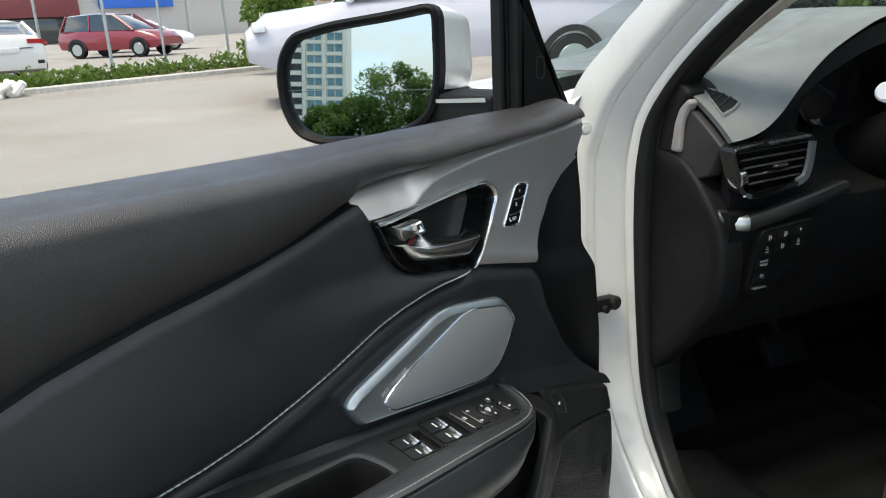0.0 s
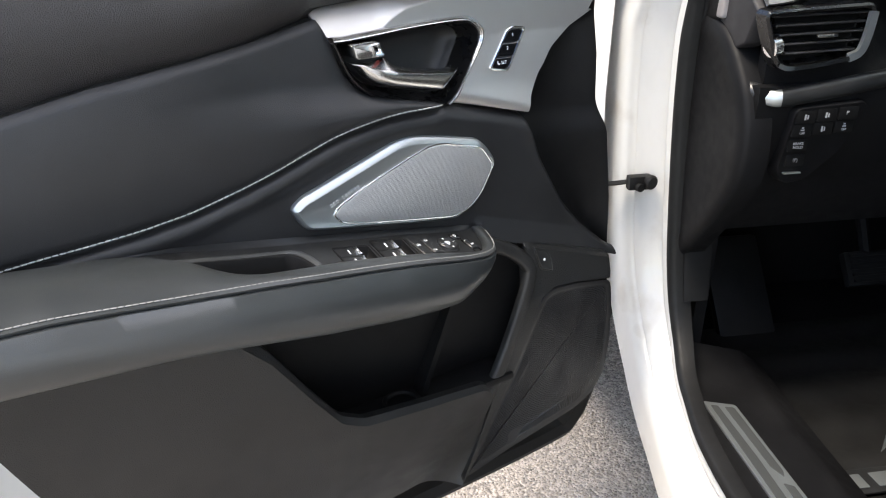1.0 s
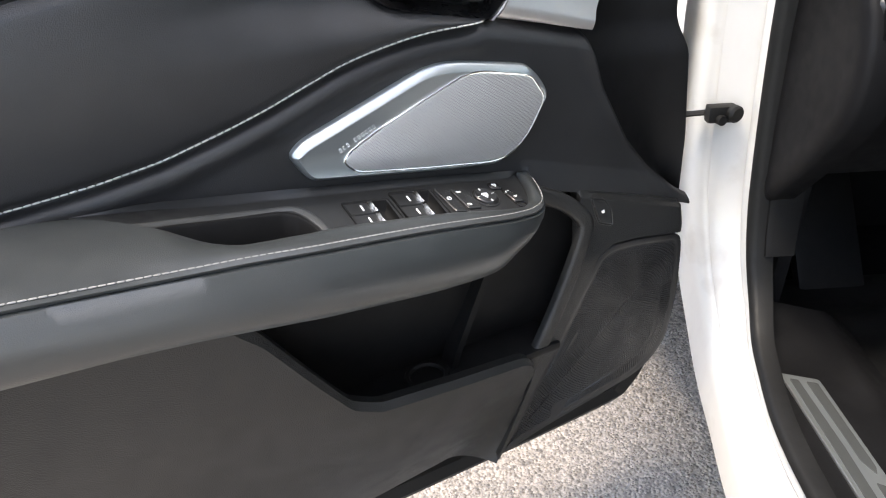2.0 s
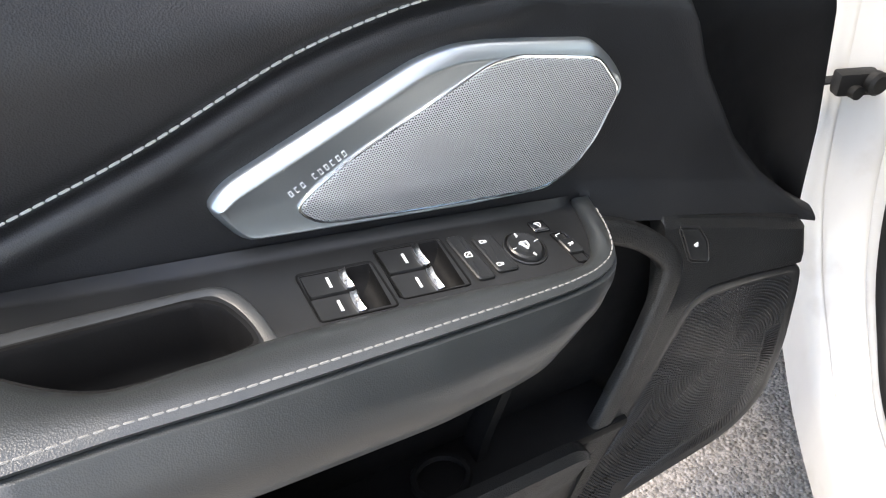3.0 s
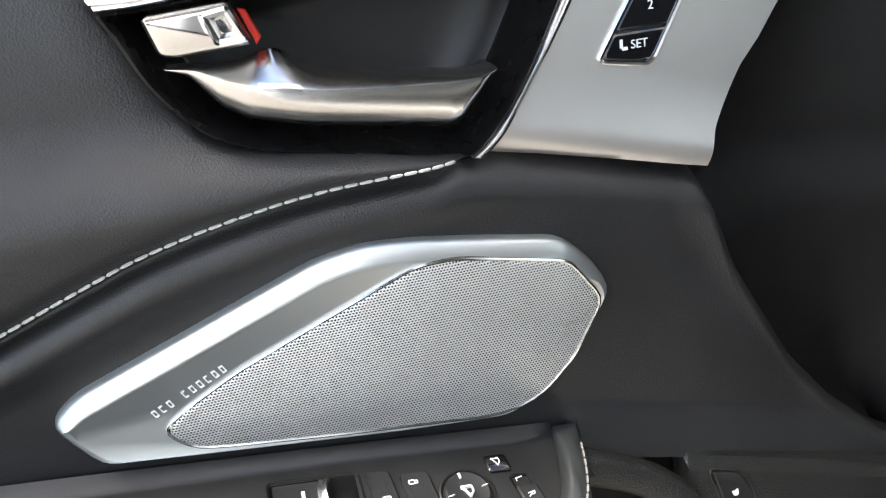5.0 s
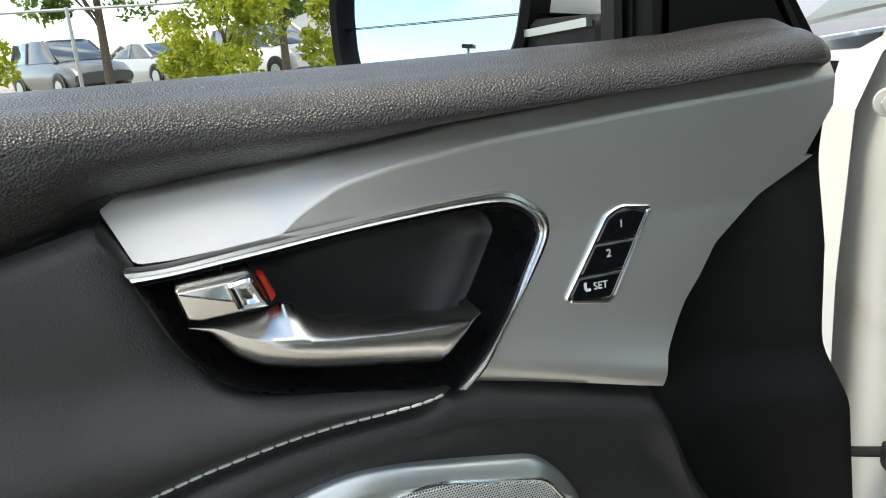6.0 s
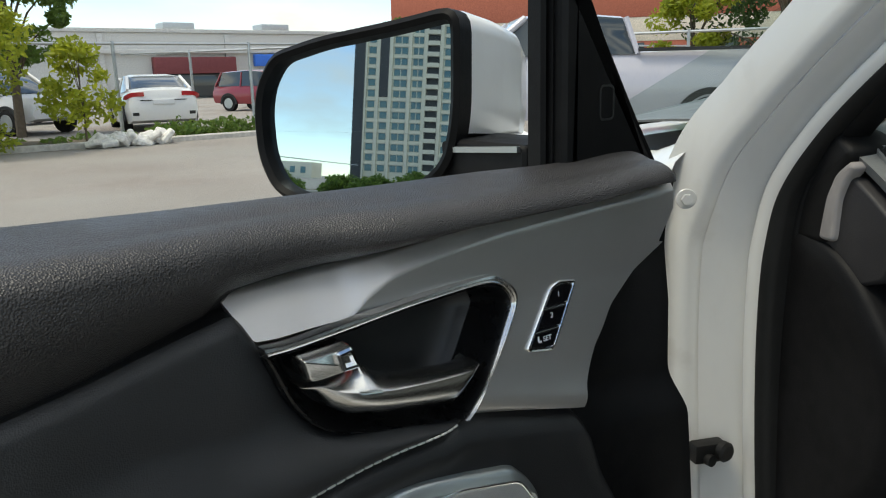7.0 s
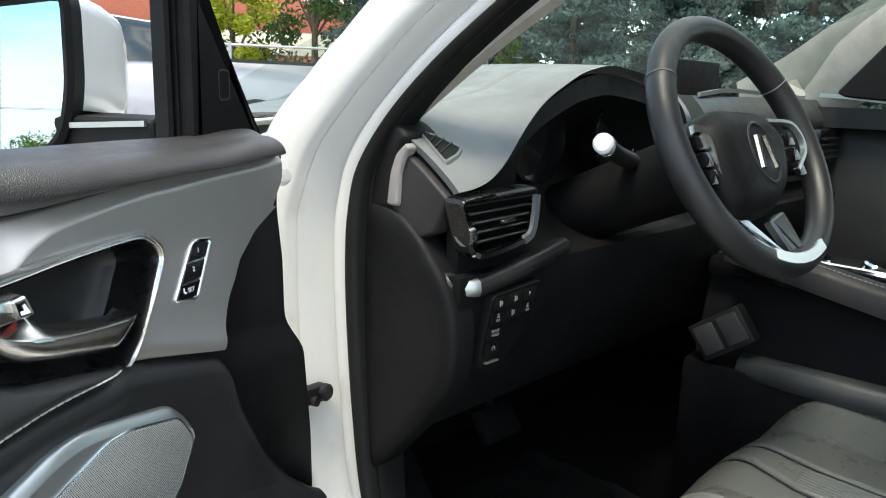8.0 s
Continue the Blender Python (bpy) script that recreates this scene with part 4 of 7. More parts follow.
# speaker cover in the door's foot: a flat cover with rings of dimples and a fluted rim
COVER = [(-0.019, 0.629), (-0.085, 0.641), (-0.126, 0.644), (-0.146, 0.635), (-0.171, 0.588), (-0.207, 0.52), (-0.249, 0.445), (-0.283, 0.383), (-0.206, 0.401), (-0.107, 0.418), (-0.068, 0.425), (-0.04, 0.44), (-0.018, 0.468), (-0.01, 0.53), (-0.014, 0.6)]
cov = rounded(COVER, 0.02, 4)
cover_y = lambda x, z: -0.031
cover = part("lower_speaker_cover", rings_mesh([[(a, cover_y(a, b) + d, b) for a, b in inset(cov, i)] for i, d in ((0.0, 0.03), (0.0, 0.0015), (0.001, 0.0002), (0.006, 0.0), (0.0075, 0.0008), (0.009, 0.0012))]), COVER_BLACK, door, "black plastic speaker cover with rings of dimples", 50)


def bumps(spots, sides=6):
    """Small raised bosses (x, z, half length, half width, turn) on the cover, as one mesh."""
    verts, faces = [], []
    for x, z, hl, hw, turn in spots:
        i, y = len(verts), cover_y(x, z) + 0.0012
        ca, sa = math.cos(turn), math.sin(turn)
        for k, d in ((1.0, 0.0004), (0.55, -0.0011)):
            for j in range(sides):
                a = 2 * math.pi * j / sides
                p, q = hl * k * math.cos(a), hw * k * math.sin(a)
                verts.append((x + p * ca - q * sa, y + d, z + p * sa + q * ca))
        for j in range(sides):
            l = (j + 1) % sides
            faces.append((i + j, i + l, i + sides + l, i + sides + j))
        faces.append(tuple(range(i + sides, i + 2 * sides)))
    bm = bmesh.new()
    me = bpy.data.meshes.new("tmp")
    me.from_pydata(verts, [], faces)
    bm.from_mesh(me)
    bpy.data.meshes.remove(me)
    bmesh.ops.recalc_face_normals(bm, faces=bm.faces)
    return bm


def in_poly(x, z, poly):
    hit, n = False, len(poly)
    for i in range(n):
        (x1, z1), (x2, z2) = poly[i], poly[(i + 1) % n]
        if (z1 > z) != (z2 > z) and x < x1 + (x2 - x1) * (z - z1) / (z2 - z1):
            hit = not hit
    return hit


RC, dots, flutes = (-0.085, 0.55), [], []
field = inset(cov, 0.011)
for r_ in np.arange(0.002, 0.26, 0.0031):
    n_ = max(5, int(2 * math.pi * r_ / 0.0031))
    for k in range(n_):
        a = 2 * math.pi * (k + 0.5 * (int(r_ / 0.0031) % 2)) / n_
        x, z = RC[0] + r_ * math.cos(a), RC[1] + r_ * math.sin(a)
        fluted = min(math.hypot(x - p[0], z - p[1]) for p in cov if p[1] < 0.56 and p[0] > -0.2) < 0.03 if z < 0.56 and x > -0.2 else False
        if not fluted and in_poly(x, z, field):
            dots.append((x, z, 0.00125, 0.00125, a))
part("cover_dimple_field", bumps(dots), COVER_BLACK, cover, "rings of small moulded dimples", 20, kind="stuff")
for p in resample([(a, 0, b) for a, b in inset(cov, 0.014)], 0.0036):
    if p.z < 0.56 and p.x > -0.21 and p.x + p.z > 0.235:
        a = math.atan2(p.z - RC[1], p.x - RC[0])
        flutes.append((p.x - 0.006 * math.cos(a), p.z - 0.006 * math.sin(a), 0.0125, 0.0011, a))
part("cover_fluting", bumps(flutes, 8), COVER_BLACK, cover, "fluted lower rim", 20, kind="stuff")

fr_low = smooth_curve([(-0.282, 0.386), (-0.25, 0.448), (-0.207, 0.522), (-0.172, 0.59), (-0.148, 0.637), (-0.126, 0.6465), (-0.085, 0.6435), (-0.019, 0.6315), (0.0, 0.628)], 400, 4)
fr_edge = smooth_curve([(-0.282, 0.392), (-0.24, 0.486), (-0.222, 0.536), (-0.2, 0.584), (-0.174, 0.655), (-0.17, 0.69), (-0.168, 0.714), (-0.165, 0.718)], 300, 3)
fr_top = lambda x: min(fr_edge(x), mid_low(x) + 0.004) if x < -0.15 else mid_low(x) + 0.004


def fr_y(x, s, z):
    y = float(np.interp(z, [0.44, 0.6, 0.64, 0.665, 0.7, 0.72], [-0.037, -0.034, -0.0325, -0.026, -0.018, -0.014]))
    under = min(1.0, max(0.0, (z - mid_low(x) + 0.002) / 0.003))
    return y + 0.02 * max(0.0, (x + 0.027) / 0.02) ** 2 + 0.007 * under


part("front_lower_trim", band(fr_top, fr_low, -0.282, -0.0105, 130, 24, fr_y, 0.014), PLASTIC, door, "grained black trim with a small switch")
strut = spline([(-0.248, -0.026, 0.494), (-0.236, -0.0355, 0.517), (-0.211, -0.036, 0.567), (-0.188, -0.0355, 0.622), (-0.1705, -0.034, 0.672), (-0.171, -0.031, 0.69), (-0.186, -0.026, 0.707), (-0.206, -0.022, 0.72), (-0.24, -0.018, 0.735)], 10)
part("pocket_strut", sweep(strut, [(-0.0092, -0.009), (-0.0092, -0.0025), (-0.008, 0.0006), (-0.0045, 0.002), (0.004, 0.002), (0.0078, 0.0008), (0.0098, -0.002), (0.0098, -0.009)], (0, -1, 0.1)), PLASTIC, door, "grained black plastic brace beside the map pocket", 60)
# Parts inside the pocket in near black, standing in for its shade.
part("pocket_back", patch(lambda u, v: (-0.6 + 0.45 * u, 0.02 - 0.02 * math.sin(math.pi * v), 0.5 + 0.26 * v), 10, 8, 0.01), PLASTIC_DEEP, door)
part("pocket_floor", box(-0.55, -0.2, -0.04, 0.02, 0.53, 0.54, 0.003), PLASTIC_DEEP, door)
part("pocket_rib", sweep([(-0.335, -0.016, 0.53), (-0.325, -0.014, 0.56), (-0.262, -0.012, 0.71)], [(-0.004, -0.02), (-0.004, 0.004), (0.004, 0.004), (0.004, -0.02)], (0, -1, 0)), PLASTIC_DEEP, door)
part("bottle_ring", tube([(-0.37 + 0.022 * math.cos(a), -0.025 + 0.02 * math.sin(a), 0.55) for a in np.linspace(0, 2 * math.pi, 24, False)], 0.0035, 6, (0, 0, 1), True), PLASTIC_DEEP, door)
REL = rounded([(-0.1545, 0.7065), (-0.1338, 0.6997), (-0.1264, 0.686), (-0.126, 0.6683), (-0.1455, 0.6755)], 0.0042, 4)
rel_y = lambda a, b, d: (a, fr_y(a, 0, b) + d, b)
release = part("release_switch", plate(REL, [(-0.0012, 0.004), (-0.001, -0.0006), (-0.0004, -0.001), (0.0002, -0.0004), (0.0006, 0.001), (0.001, 0.001), (0.0012, -0.0008), (0.002, -0.0014), (0.0036, -0.0012), (0.0056, -0.0009), (0.0072, -0.0008)], rel_y), PLASTIC_SMOOTH, door, "small black switch with a white symbol", 15)
part("switch_symbol", plate(rounded([(-0.1412, 0.6886), (-0.1388, 0.6888), (-0.1372, 0.6898), (-0.1372, 0.6862), (-0.1388, 0.6858), (-0.1402, 0.6862)], 0.0006, 2), [(0, -0.0004), (0, -0.0017)], rel_y), MARK, release)

part("door_seal", sweep(spline([(-0.9, 0.045, 0.62), (-0.845, 0.05, 0.46), (-0.77, 0.055, 0.345), (-0.68, 0.058, 0.3), (-0.4, 0.06, 0.292), (-0.06, 0.06, 0.3), (0.0, 0.05, 0.33), (0.022, 0.035, 0.42)], 8), [(-0.018, -0.01), (-0.016, 0.008), (0.0, 0.014), (0.014, 0.006), (0.016, -0.01)], (0, -1, 0)), RUBBER, door, "black rubber weather seal under the door")
part("trim_edge", sweep(spline([(-0.88, 0.02, 0.77), (-0.835, 0.016, 0.752), (-0.812, 0.016, 0.70), (-0.784, 0.018, 0.625), (-0.739, 0.02, 0.519), (-0.696, 0.022, 0.45), (-0.62, 0.024, 0.4), (-0.5, 0.025, 0.375), (-0.2, 0.025, 0.375), (-0.09, 0.025, 0.386)], 8), circle(0.01, 8), (0, -1, 0)), RUBBER, door)

# mirror sail and window frame
sail_poly = [(-0.138, 1.055), (-0.138, 1.232), (-0.026, 1.068), (-0.03, 1.055)]
sail = part("sail_panel", plate(rounded(sail_poly, 0.006, 3), [(0, 0.075), (0, 0.046), (0.003, 0.042), (0.012, 0.04)]), PLASTIC_DEEP, door, "black triangular panel behind the mirror")
part("sail_edge", sweep(spline([(-0.026, 0.055, 1.062), (-0.06, 0.055, 1.111), (-0.12, 0.053, 1.2), (-0.185, 0.052, 1.297), (-0.25, 0.05, 1.39)], 6), [(-0.012, -0.02), (-0.012, 0.006), (-0.004, 0.012), (0.004, 0.006), (0.008, 0.01), (0.012, 0.004), (0.012, -0.02)], (0, -1, 0)), RUBBER, door, "black rubber seal along the window frame")
part("window_channel", sweep([(-0.143, 0.062, 1.05), (-0.143, 0.062, 1.24)], [(-0.006, -0.01), (-0.006, 0.004), (-0.002, 0.006), (-0.0015, -0.003), (0.002, -0.003), (0.0025, 0.009), (0.006, 0.008), (0.006, -0.01)], (0, -1, 0)), PLASTIC_DEEP, door, "black window guide")
part("sail_cap", sweep([(a, 0.0405, b) for a, b in rounded([(-0.1, 1.135), (-0.084, 1.135), (-0.084, 1.108), (-0.1, 1.108)], 0.005)], [(-0.0008, -0.002), (-0.0008, 0.0012), (0.0008, 0.0012), (0.0008, -0.002)], (0, -1, 0), True), PLASTIC_SMOOTH, sail)

# exterior mirror: glass plane runs outwards from the door
MC, MN = Vector((-0.19, 0.2825, 1.112)), Vector((-0.9291, -0.3698, 0.0)).normalized()
MT = Vector((-0.3698, 0.9291, 0.0)).normalized()
MN = (MN + Vector((0, 0, 0.08))).normalized()
MU = MN.cross(MT).normalized()
if MU.z < 0:
    MU = -MU


def on_mirror(a, b, d):
    return MC + MT * a + MU * b + MN * d


FRM = [(-0.11, 0.084), (-0.05, 0.075), (0.03, 0.066), (0.085, 0.054), (0.103, 0.028), (0.108, 0.002), (0.104, -0.04), (0.085, -0.072), (0.05, -0.083), (-0.02, -0.08), (-0.075, -0.066), (-0.104, -0.042), (-0.112, 0.0)]
frm = rounded([(a * 1.145, b * 1.13) for a, b in FRM], 0.022, 4)
SHELL_RINGS = ((1.0, 1.0, 0, 0.0), (1.01, 1.02, 0, -0.02), (1.0, 1.0, -0.002, -0.07), (0.95, 0.94, -0.006, -0.12), (0.8, 0.78, -0.012, -0.165), (0.45, 0.42, -0.02, -0.19))
part("mirror_shell", rings_mesh([[on_mirror(a * k + o, max(b * k2 + 0.004 * (1 - k2), -0.017), d) for a, b in frm] for k, k2, o, d in SHELL_RINGS]), WHITE, door, "white painted mirror housing", 60)
part("mirror_shell_base", rings_mesh([[on_mirror(a * k * 0.995 + o, min(b * k2 + 0.004 * (1 - k2), -0.018), d) for a, b in frm] for k, k2, o, d in SHELL_RINGS]), PLASTIC_DEEP, door, "black underside of the mirror housing", 60)
part("mirror_rim", rings_mesh([[on_mirror(a, b, d) for a, b in inset(frm, i)] for i, d in ((-0.0015, -0.014), (-0.001, 0.006), (0.004, 0.01), (0.009, 0.006), (0.0115, -0.004), (0.0115, -0.012))], cap_last=False), MIRROR_BLACK, door, "black plastic rim round the mirror glass")
part("mirror_glass", plate(inset(frm, 0.0105), [(0, -0.008), (0, -0.0045), (0.0008, -0.004)], lambda a, b, d: on_mirror(a, b, d)), MIRROR, door, "mirror glass reflecting sky and a tower block", 1)
part("mirror_arm", merge(box(-0.15, -0.07, 0.075, 0.24, 1.02, 1.09, 0.008, 3)), PLASTIC_DEEP, door, "black mirror foot")
part("mirror_arm_strip", sweep([(-0.152, 0.165, 1.081), (-0.152, 0.13, 1.083), (-0.152, 0.08, 1.086)], [(-0.0025, -0.002), (-0.0025, 0.002), (0.0025, 0.002), (0.0025, -0.002)], (-1, 0, 0)), SATIN, door, "bright strip under the mirror housing")

# ---- the car: u runs to its right, w forward; the axes are turned against the open door ----
# door opening: rocker, hinge pillar and windscreen pillar in one painted run
FRAME = [(-0.02, -2.6, 0.425), (-0.02, -0.9, 0.42), (-0.008, -0.4, 0.42), (0.025, -0.2, 0.43), (0.046, -0.11, 0.475), (0.05, -0.065, 0.55), (0.047, -0.045, 0.68), (0.042, -0.035, 0.85), (0.04, -0.04, 0.97), (0.042, -0.06, 1.04), (0.055, -0.12, 1.12), (0.08, -0.22, 1.21), (0.115, -0.36, 1.31), (0.155, -0.52, 1.405), (0.2, -0.72, 1.49), (0.225, -0.95, 1.54)]
frame_path = spline(FRAME, 8)
IN = Vector((1, 0, 0))


def frame_sweep(profile, path=None):
    """profile: (away from the opening, towards the cabin)."""
    p = path or frame_path
    rings, n = [], len(p)
    for i, q in enumerate(p):
        t = (p[min(i + 1, n - 1)] - p[max(i - 1, 0)]).normalized()
        t.x = 0
        t.normalize()
        away = Vector((0, t.z, -t.y))
        k = float(np.interp(q.z, [0.42, 0.5, 0.6, 0.95, 1.02, 1.07, 1.12, 1.2, 1.5], [0.72, 0.85, 1.0, 1.0, 0.82, 0.68, 0.62, 0.6, 0.6]))
        rings.append([q + away * (a * k) + IN * (b * k) for a, b in profile])
    return rings_mesh(rings, True, True)


part("door_frame", frame_sweep([(0.0, 0.02), (0.0, 0.0), (0.003, -0.004), (0.009, -0.008), (0.018, -0.012), (0.027, -0.014), (0.031, -0.012), (0.034, -0.004), (0.038, -0.002), (0.042, -0.008), (0.045, -0.02), (0.052, -0.034), (0.058, -0.046), (0.061, -0.05), (0.064, -0.046), (0.067, -0.046), (0.07, -0.058), (0.08, -0.066), (0.095, -0.07), (0.16, -0.073), (0.16, 0.02)]), WHITE_JAMB_SHADED, car, "white painted door frame, dusty, the jamb's shade in its colour", 75)
part("opening_seal", frame_sweep([(0.004, 0.0), (0.005, -0.012), (0.0, -0.018), (-0.008, -0.016), (-0.013, -0.006), (-0.013, 0.02), (0.0, 0.02)]), RUBBER, car, "black rubber door seal", 60)
part("seal_trim", frame_sweep([(-0.01, 0.004), (-0.016, 0.006), (-0.02, 0.014), (-0.02, 0.05), (-0.006, 0.05)], [q for q in frame_path if q.z > 0.52]), PLASTIC_DEEP, car)

# front wing beside the hinge
part("front_wing", rings_mesh([[(u - 0.012 * s, w, z) for u, w, z in ((-0.03, 0.06 + d, 0.3), (-0.045, 0.06 + d, 0.6), (-0.05, 0.06 + d, 0.85), (-0.045, 0.06 + d, 1.0), (-0.03, 0.055 + d, 1.045 - 0.1 * s), (0.0, 0.05 + d, 1.075 - 0.1 * s), (0.06, 0.05 + d, 1.085 - 0.08 * s))] for d, s in ((0, 0), (0.2, 0.6), (0.6, 0.9), (1.1, 0.3))], closed=False, cap_last=False), WHITE, car, "white front wing")

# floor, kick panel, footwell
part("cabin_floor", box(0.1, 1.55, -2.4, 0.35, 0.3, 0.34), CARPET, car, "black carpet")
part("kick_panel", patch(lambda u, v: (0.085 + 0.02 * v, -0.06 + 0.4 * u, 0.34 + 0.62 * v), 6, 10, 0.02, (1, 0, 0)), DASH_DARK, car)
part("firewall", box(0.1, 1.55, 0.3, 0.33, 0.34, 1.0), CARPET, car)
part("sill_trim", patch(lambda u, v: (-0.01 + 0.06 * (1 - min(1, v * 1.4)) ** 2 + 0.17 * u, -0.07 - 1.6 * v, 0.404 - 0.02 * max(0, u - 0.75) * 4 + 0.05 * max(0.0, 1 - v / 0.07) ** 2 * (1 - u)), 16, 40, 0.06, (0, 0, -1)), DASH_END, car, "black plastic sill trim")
PL = rounded([(0.054, -0.187), (0.1, -0.206), (0.094, -0.35), (0.078, -0.75), (0.028, -0.75), (0.047, -0.35)], 0.005)
plate_sill = part("sill_plate", plate(PL, [(0, 0.404), (0, 0.407), (0.001, 0.408)], lambda a, b, d: (a, b, d)), SATIN, car, "silver sill plate with grey inlays")
for out in ([(0.061, -0.2), (0.072, -0.204), (0.069, -0.33), (0.067, -0.36), (0.046, -0.7), (0.034, -0.7), (0.0535, -0.35)], [(0.08, -0.208), (0.094, -0.213), (0.0885, -0.36), (0.083, -0.372), (0.0755, -0.35)], [(0.0745, -0.382), (0.0865, -0.39), (0.073, -0.72), (0.053, -0.72)]):
    part("sill_plate_inlay", plate(rounded(out, 0.003), [(0, 0.4079), (0.0004, 0.4086)], lambda a, b, d: (a, b, d)), STEEL_GREY, plate_sill, "brushed grey inlay")


# check strap and hinge
part("check_strap", moved(merge(sweep(spline([(-0.08, 0.03, 0.695), (-0.02, 0.008, 0.703), (0.015, -0.004, 0.71)], 6), circle(0.006, 8, 0.004), (0, 0, 1)), box(-0.004, 0.036, -0.022, -0.004, 0.698, 0.722, 0.004), disc((0.03, -0.02, 0.712), (0.3, -1, 0), 0.012, 0.01, 16, 0.003), disc((0.012, -0.02, 0.704), (0.3, -1, 0), 0.007, 0.008, 12)), Matrix.Translation((-0.02, 0.014, 0.003))), RUBBER, car, "black door check strap bolted to the pillar")
part("hinge_bolt", merge(disc((-0.046, 0.002, 1.012), (-0.3, -1, 0), 0.011, 0.002, 20, 0.0008), disc((-0.047, -0.001, 1.012), (-0.3, -1, 0), 0.006, 0.005, 6)), WHITE_JAMB_SHADED, car, "white painted hinge bolt")
# ---- dashboard ----
front_z = smooth_curve([(0.03, 1.006), (0.1, 1.01), (0.14, 1.03), (0.18, 1.066), (0.26, 1.115), (0.36, 1.155), (0.45, 1.17), (0.56, 1.155), (0.66, 1.11), (0.74, 1.07), (0.84, 1.06), (1.46, 1.05)], 400, 14)
front_w = smooth_curve([(0.03, -0.2), (0.14, -0.2), (0.24, -0.17), (0.45, -0.15), (0.66, -0.17), (0.8, -0.12), (1.46, -0.1)], 300, 16)
crest_z = smooth_curve([(0.03, 1.084), (0.12, 1.098), (0.3, 1.13), (0.45, 1.172), (0.66, 1.16), (0.85, 1.135), (1.46, 1.11)], 300, 16)


def dash_fn(u, v):
    U = 0.058 + 1.402 * u
    wf, zf, zc = front_w(U), front_z(U), max(crest_z(U), front_z(U) + 0.003)
    wc = -0.02 + 0.03 * math.sin(math.pi * u)
    if v < 0.45:
        s = v / 0.45
        at = 0.86 - 0.35 * max(0.0, U - 0.1)
        fold = 0.0035 * max(0.0, 1 - abs(s - at) / 0.05) * min(1.0, max(0.0, (U - 0.09) / 0.05)) * min(1.0, max(0.0, (0.42 - U) / 0.08))
        return (U, wf + (wc - wf) * s, zf + (zc - zf) * math.sin(s * math.pi / 2) ** 0.9 - fold)
    s = (v - 0.45) / 0.55
    return (U, wc + (0.5 - wc) * s, zc - 0.03 * s * s)


part("dash_top", patch(dash_fn, 240, 130, 0.012, (0.3, 1, -0.35)), DASH, car, "grey soft dashboard top with a raised instrument hood")


def dash_front(u, v):
    U = 0.075 + 1.38 * u
    zf, wf = front_z(U) - 0.012, front_w(U) + 0.012
    hollow = 0.12 * math.exp(-(((U - 0.45) / 0.2) ** 4)) * math.sin(math.pi * min(1.0, (1 - v) * 1.15)) ** 0.6 if v < 0.97 else 0.0
    return (U, wf + (-0.185 - wf) * v + hollow, zf + (0.9 - zf) * v)


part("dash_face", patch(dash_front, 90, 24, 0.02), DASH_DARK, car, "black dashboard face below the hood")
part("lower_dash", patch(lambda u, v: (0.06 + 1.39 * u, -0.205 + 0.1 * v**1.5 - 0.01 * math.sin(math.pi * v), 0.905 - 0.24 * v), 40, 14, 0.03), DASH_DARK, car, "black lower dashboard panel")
# side end of the dash, beside the pillar
def side_plate(name, outline, r, steps, material, label=""):
    """A panel in the plane beside the pillar: outline (w, z), steps (inset, u)."""
    return part(name, plate(rounded(outline, r, 4), steps, lambda a, b, d: (d, a, b)), material, car, label, 50)


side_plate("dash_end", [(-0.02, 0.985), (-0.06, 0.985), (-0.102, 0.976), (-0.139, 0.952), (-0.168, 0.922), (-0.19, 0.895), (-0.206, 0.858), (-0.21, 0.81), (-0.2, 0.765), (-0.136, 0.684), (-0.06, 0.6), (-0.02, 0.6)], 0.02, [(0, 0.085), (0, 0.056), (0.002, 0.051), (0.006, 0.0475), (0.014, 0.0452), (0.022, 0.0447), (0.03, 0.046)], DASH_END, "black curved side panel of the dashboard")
# The side face is coloured darker than the top for its shade.
side_plate("dash_side", [(-0.06, 1.045), (-0.118, 1.045), (-0.148, 1.026), (-0.186, 0.999), (-0.165, 0.955), (-0.13, 0.94), (-0.06, 0.96)], 0.004, [(0, 0.08), (0, 0.056), (0.002, 0.0535), (0.004, 0.053)], DASH_SIDE_SHADED, "side of the dashboard, dark grey for its shade")
side_plate("pillar_foot", [(-0.01, 1.08), (-0.05, 1.086), (-0.096, 1.084), (-0.122, 1.068), (-0.104, 1.04), (-0.096, 0.975), (-0.01, 0.97)], 0.01, [(0, 0.1), (0, 0.054), (0.003, 0.049), (0.008, 0.048)], PLASTIC_DEEP)
side_plate("pillar_foot_trim", [(-0.119, 1.06), (-0.102, 1.046), (-0.092, 1.022), (-0.086, 0.98), (-0.107, 0.98), (-0.109, 1.022), (-0.116, 1.04), (-0.127, 1.054)], 0.006, [(0, 0.06), (0, 0.05), (0.0015, 0.0475), (0.004, 0.0468)], PILLAR_GREY, "pale grey trim at the pillar foot")

# small defroster vent on the slope
VS = [(0.08, -0.110), (0.097, -0.128), (0.11, -0.153), (0.096, -0.159), (0.071, -0.164)]


def vz(a, b):
    wf, zf = front_w(a), front_z(a)
    zc = max(crest_z(a), zf + 0.003)
    wc = -0.02 + 0.03 * math.sin(math.pi * (a - 0.04) / 1.42)
    t = min(1.0, max(0.0, (b - wf) / (wc - wf)))
    return zf + (zc - zf) * math.sin(t * math.pi / 2) ** 0.9 + 0.0022


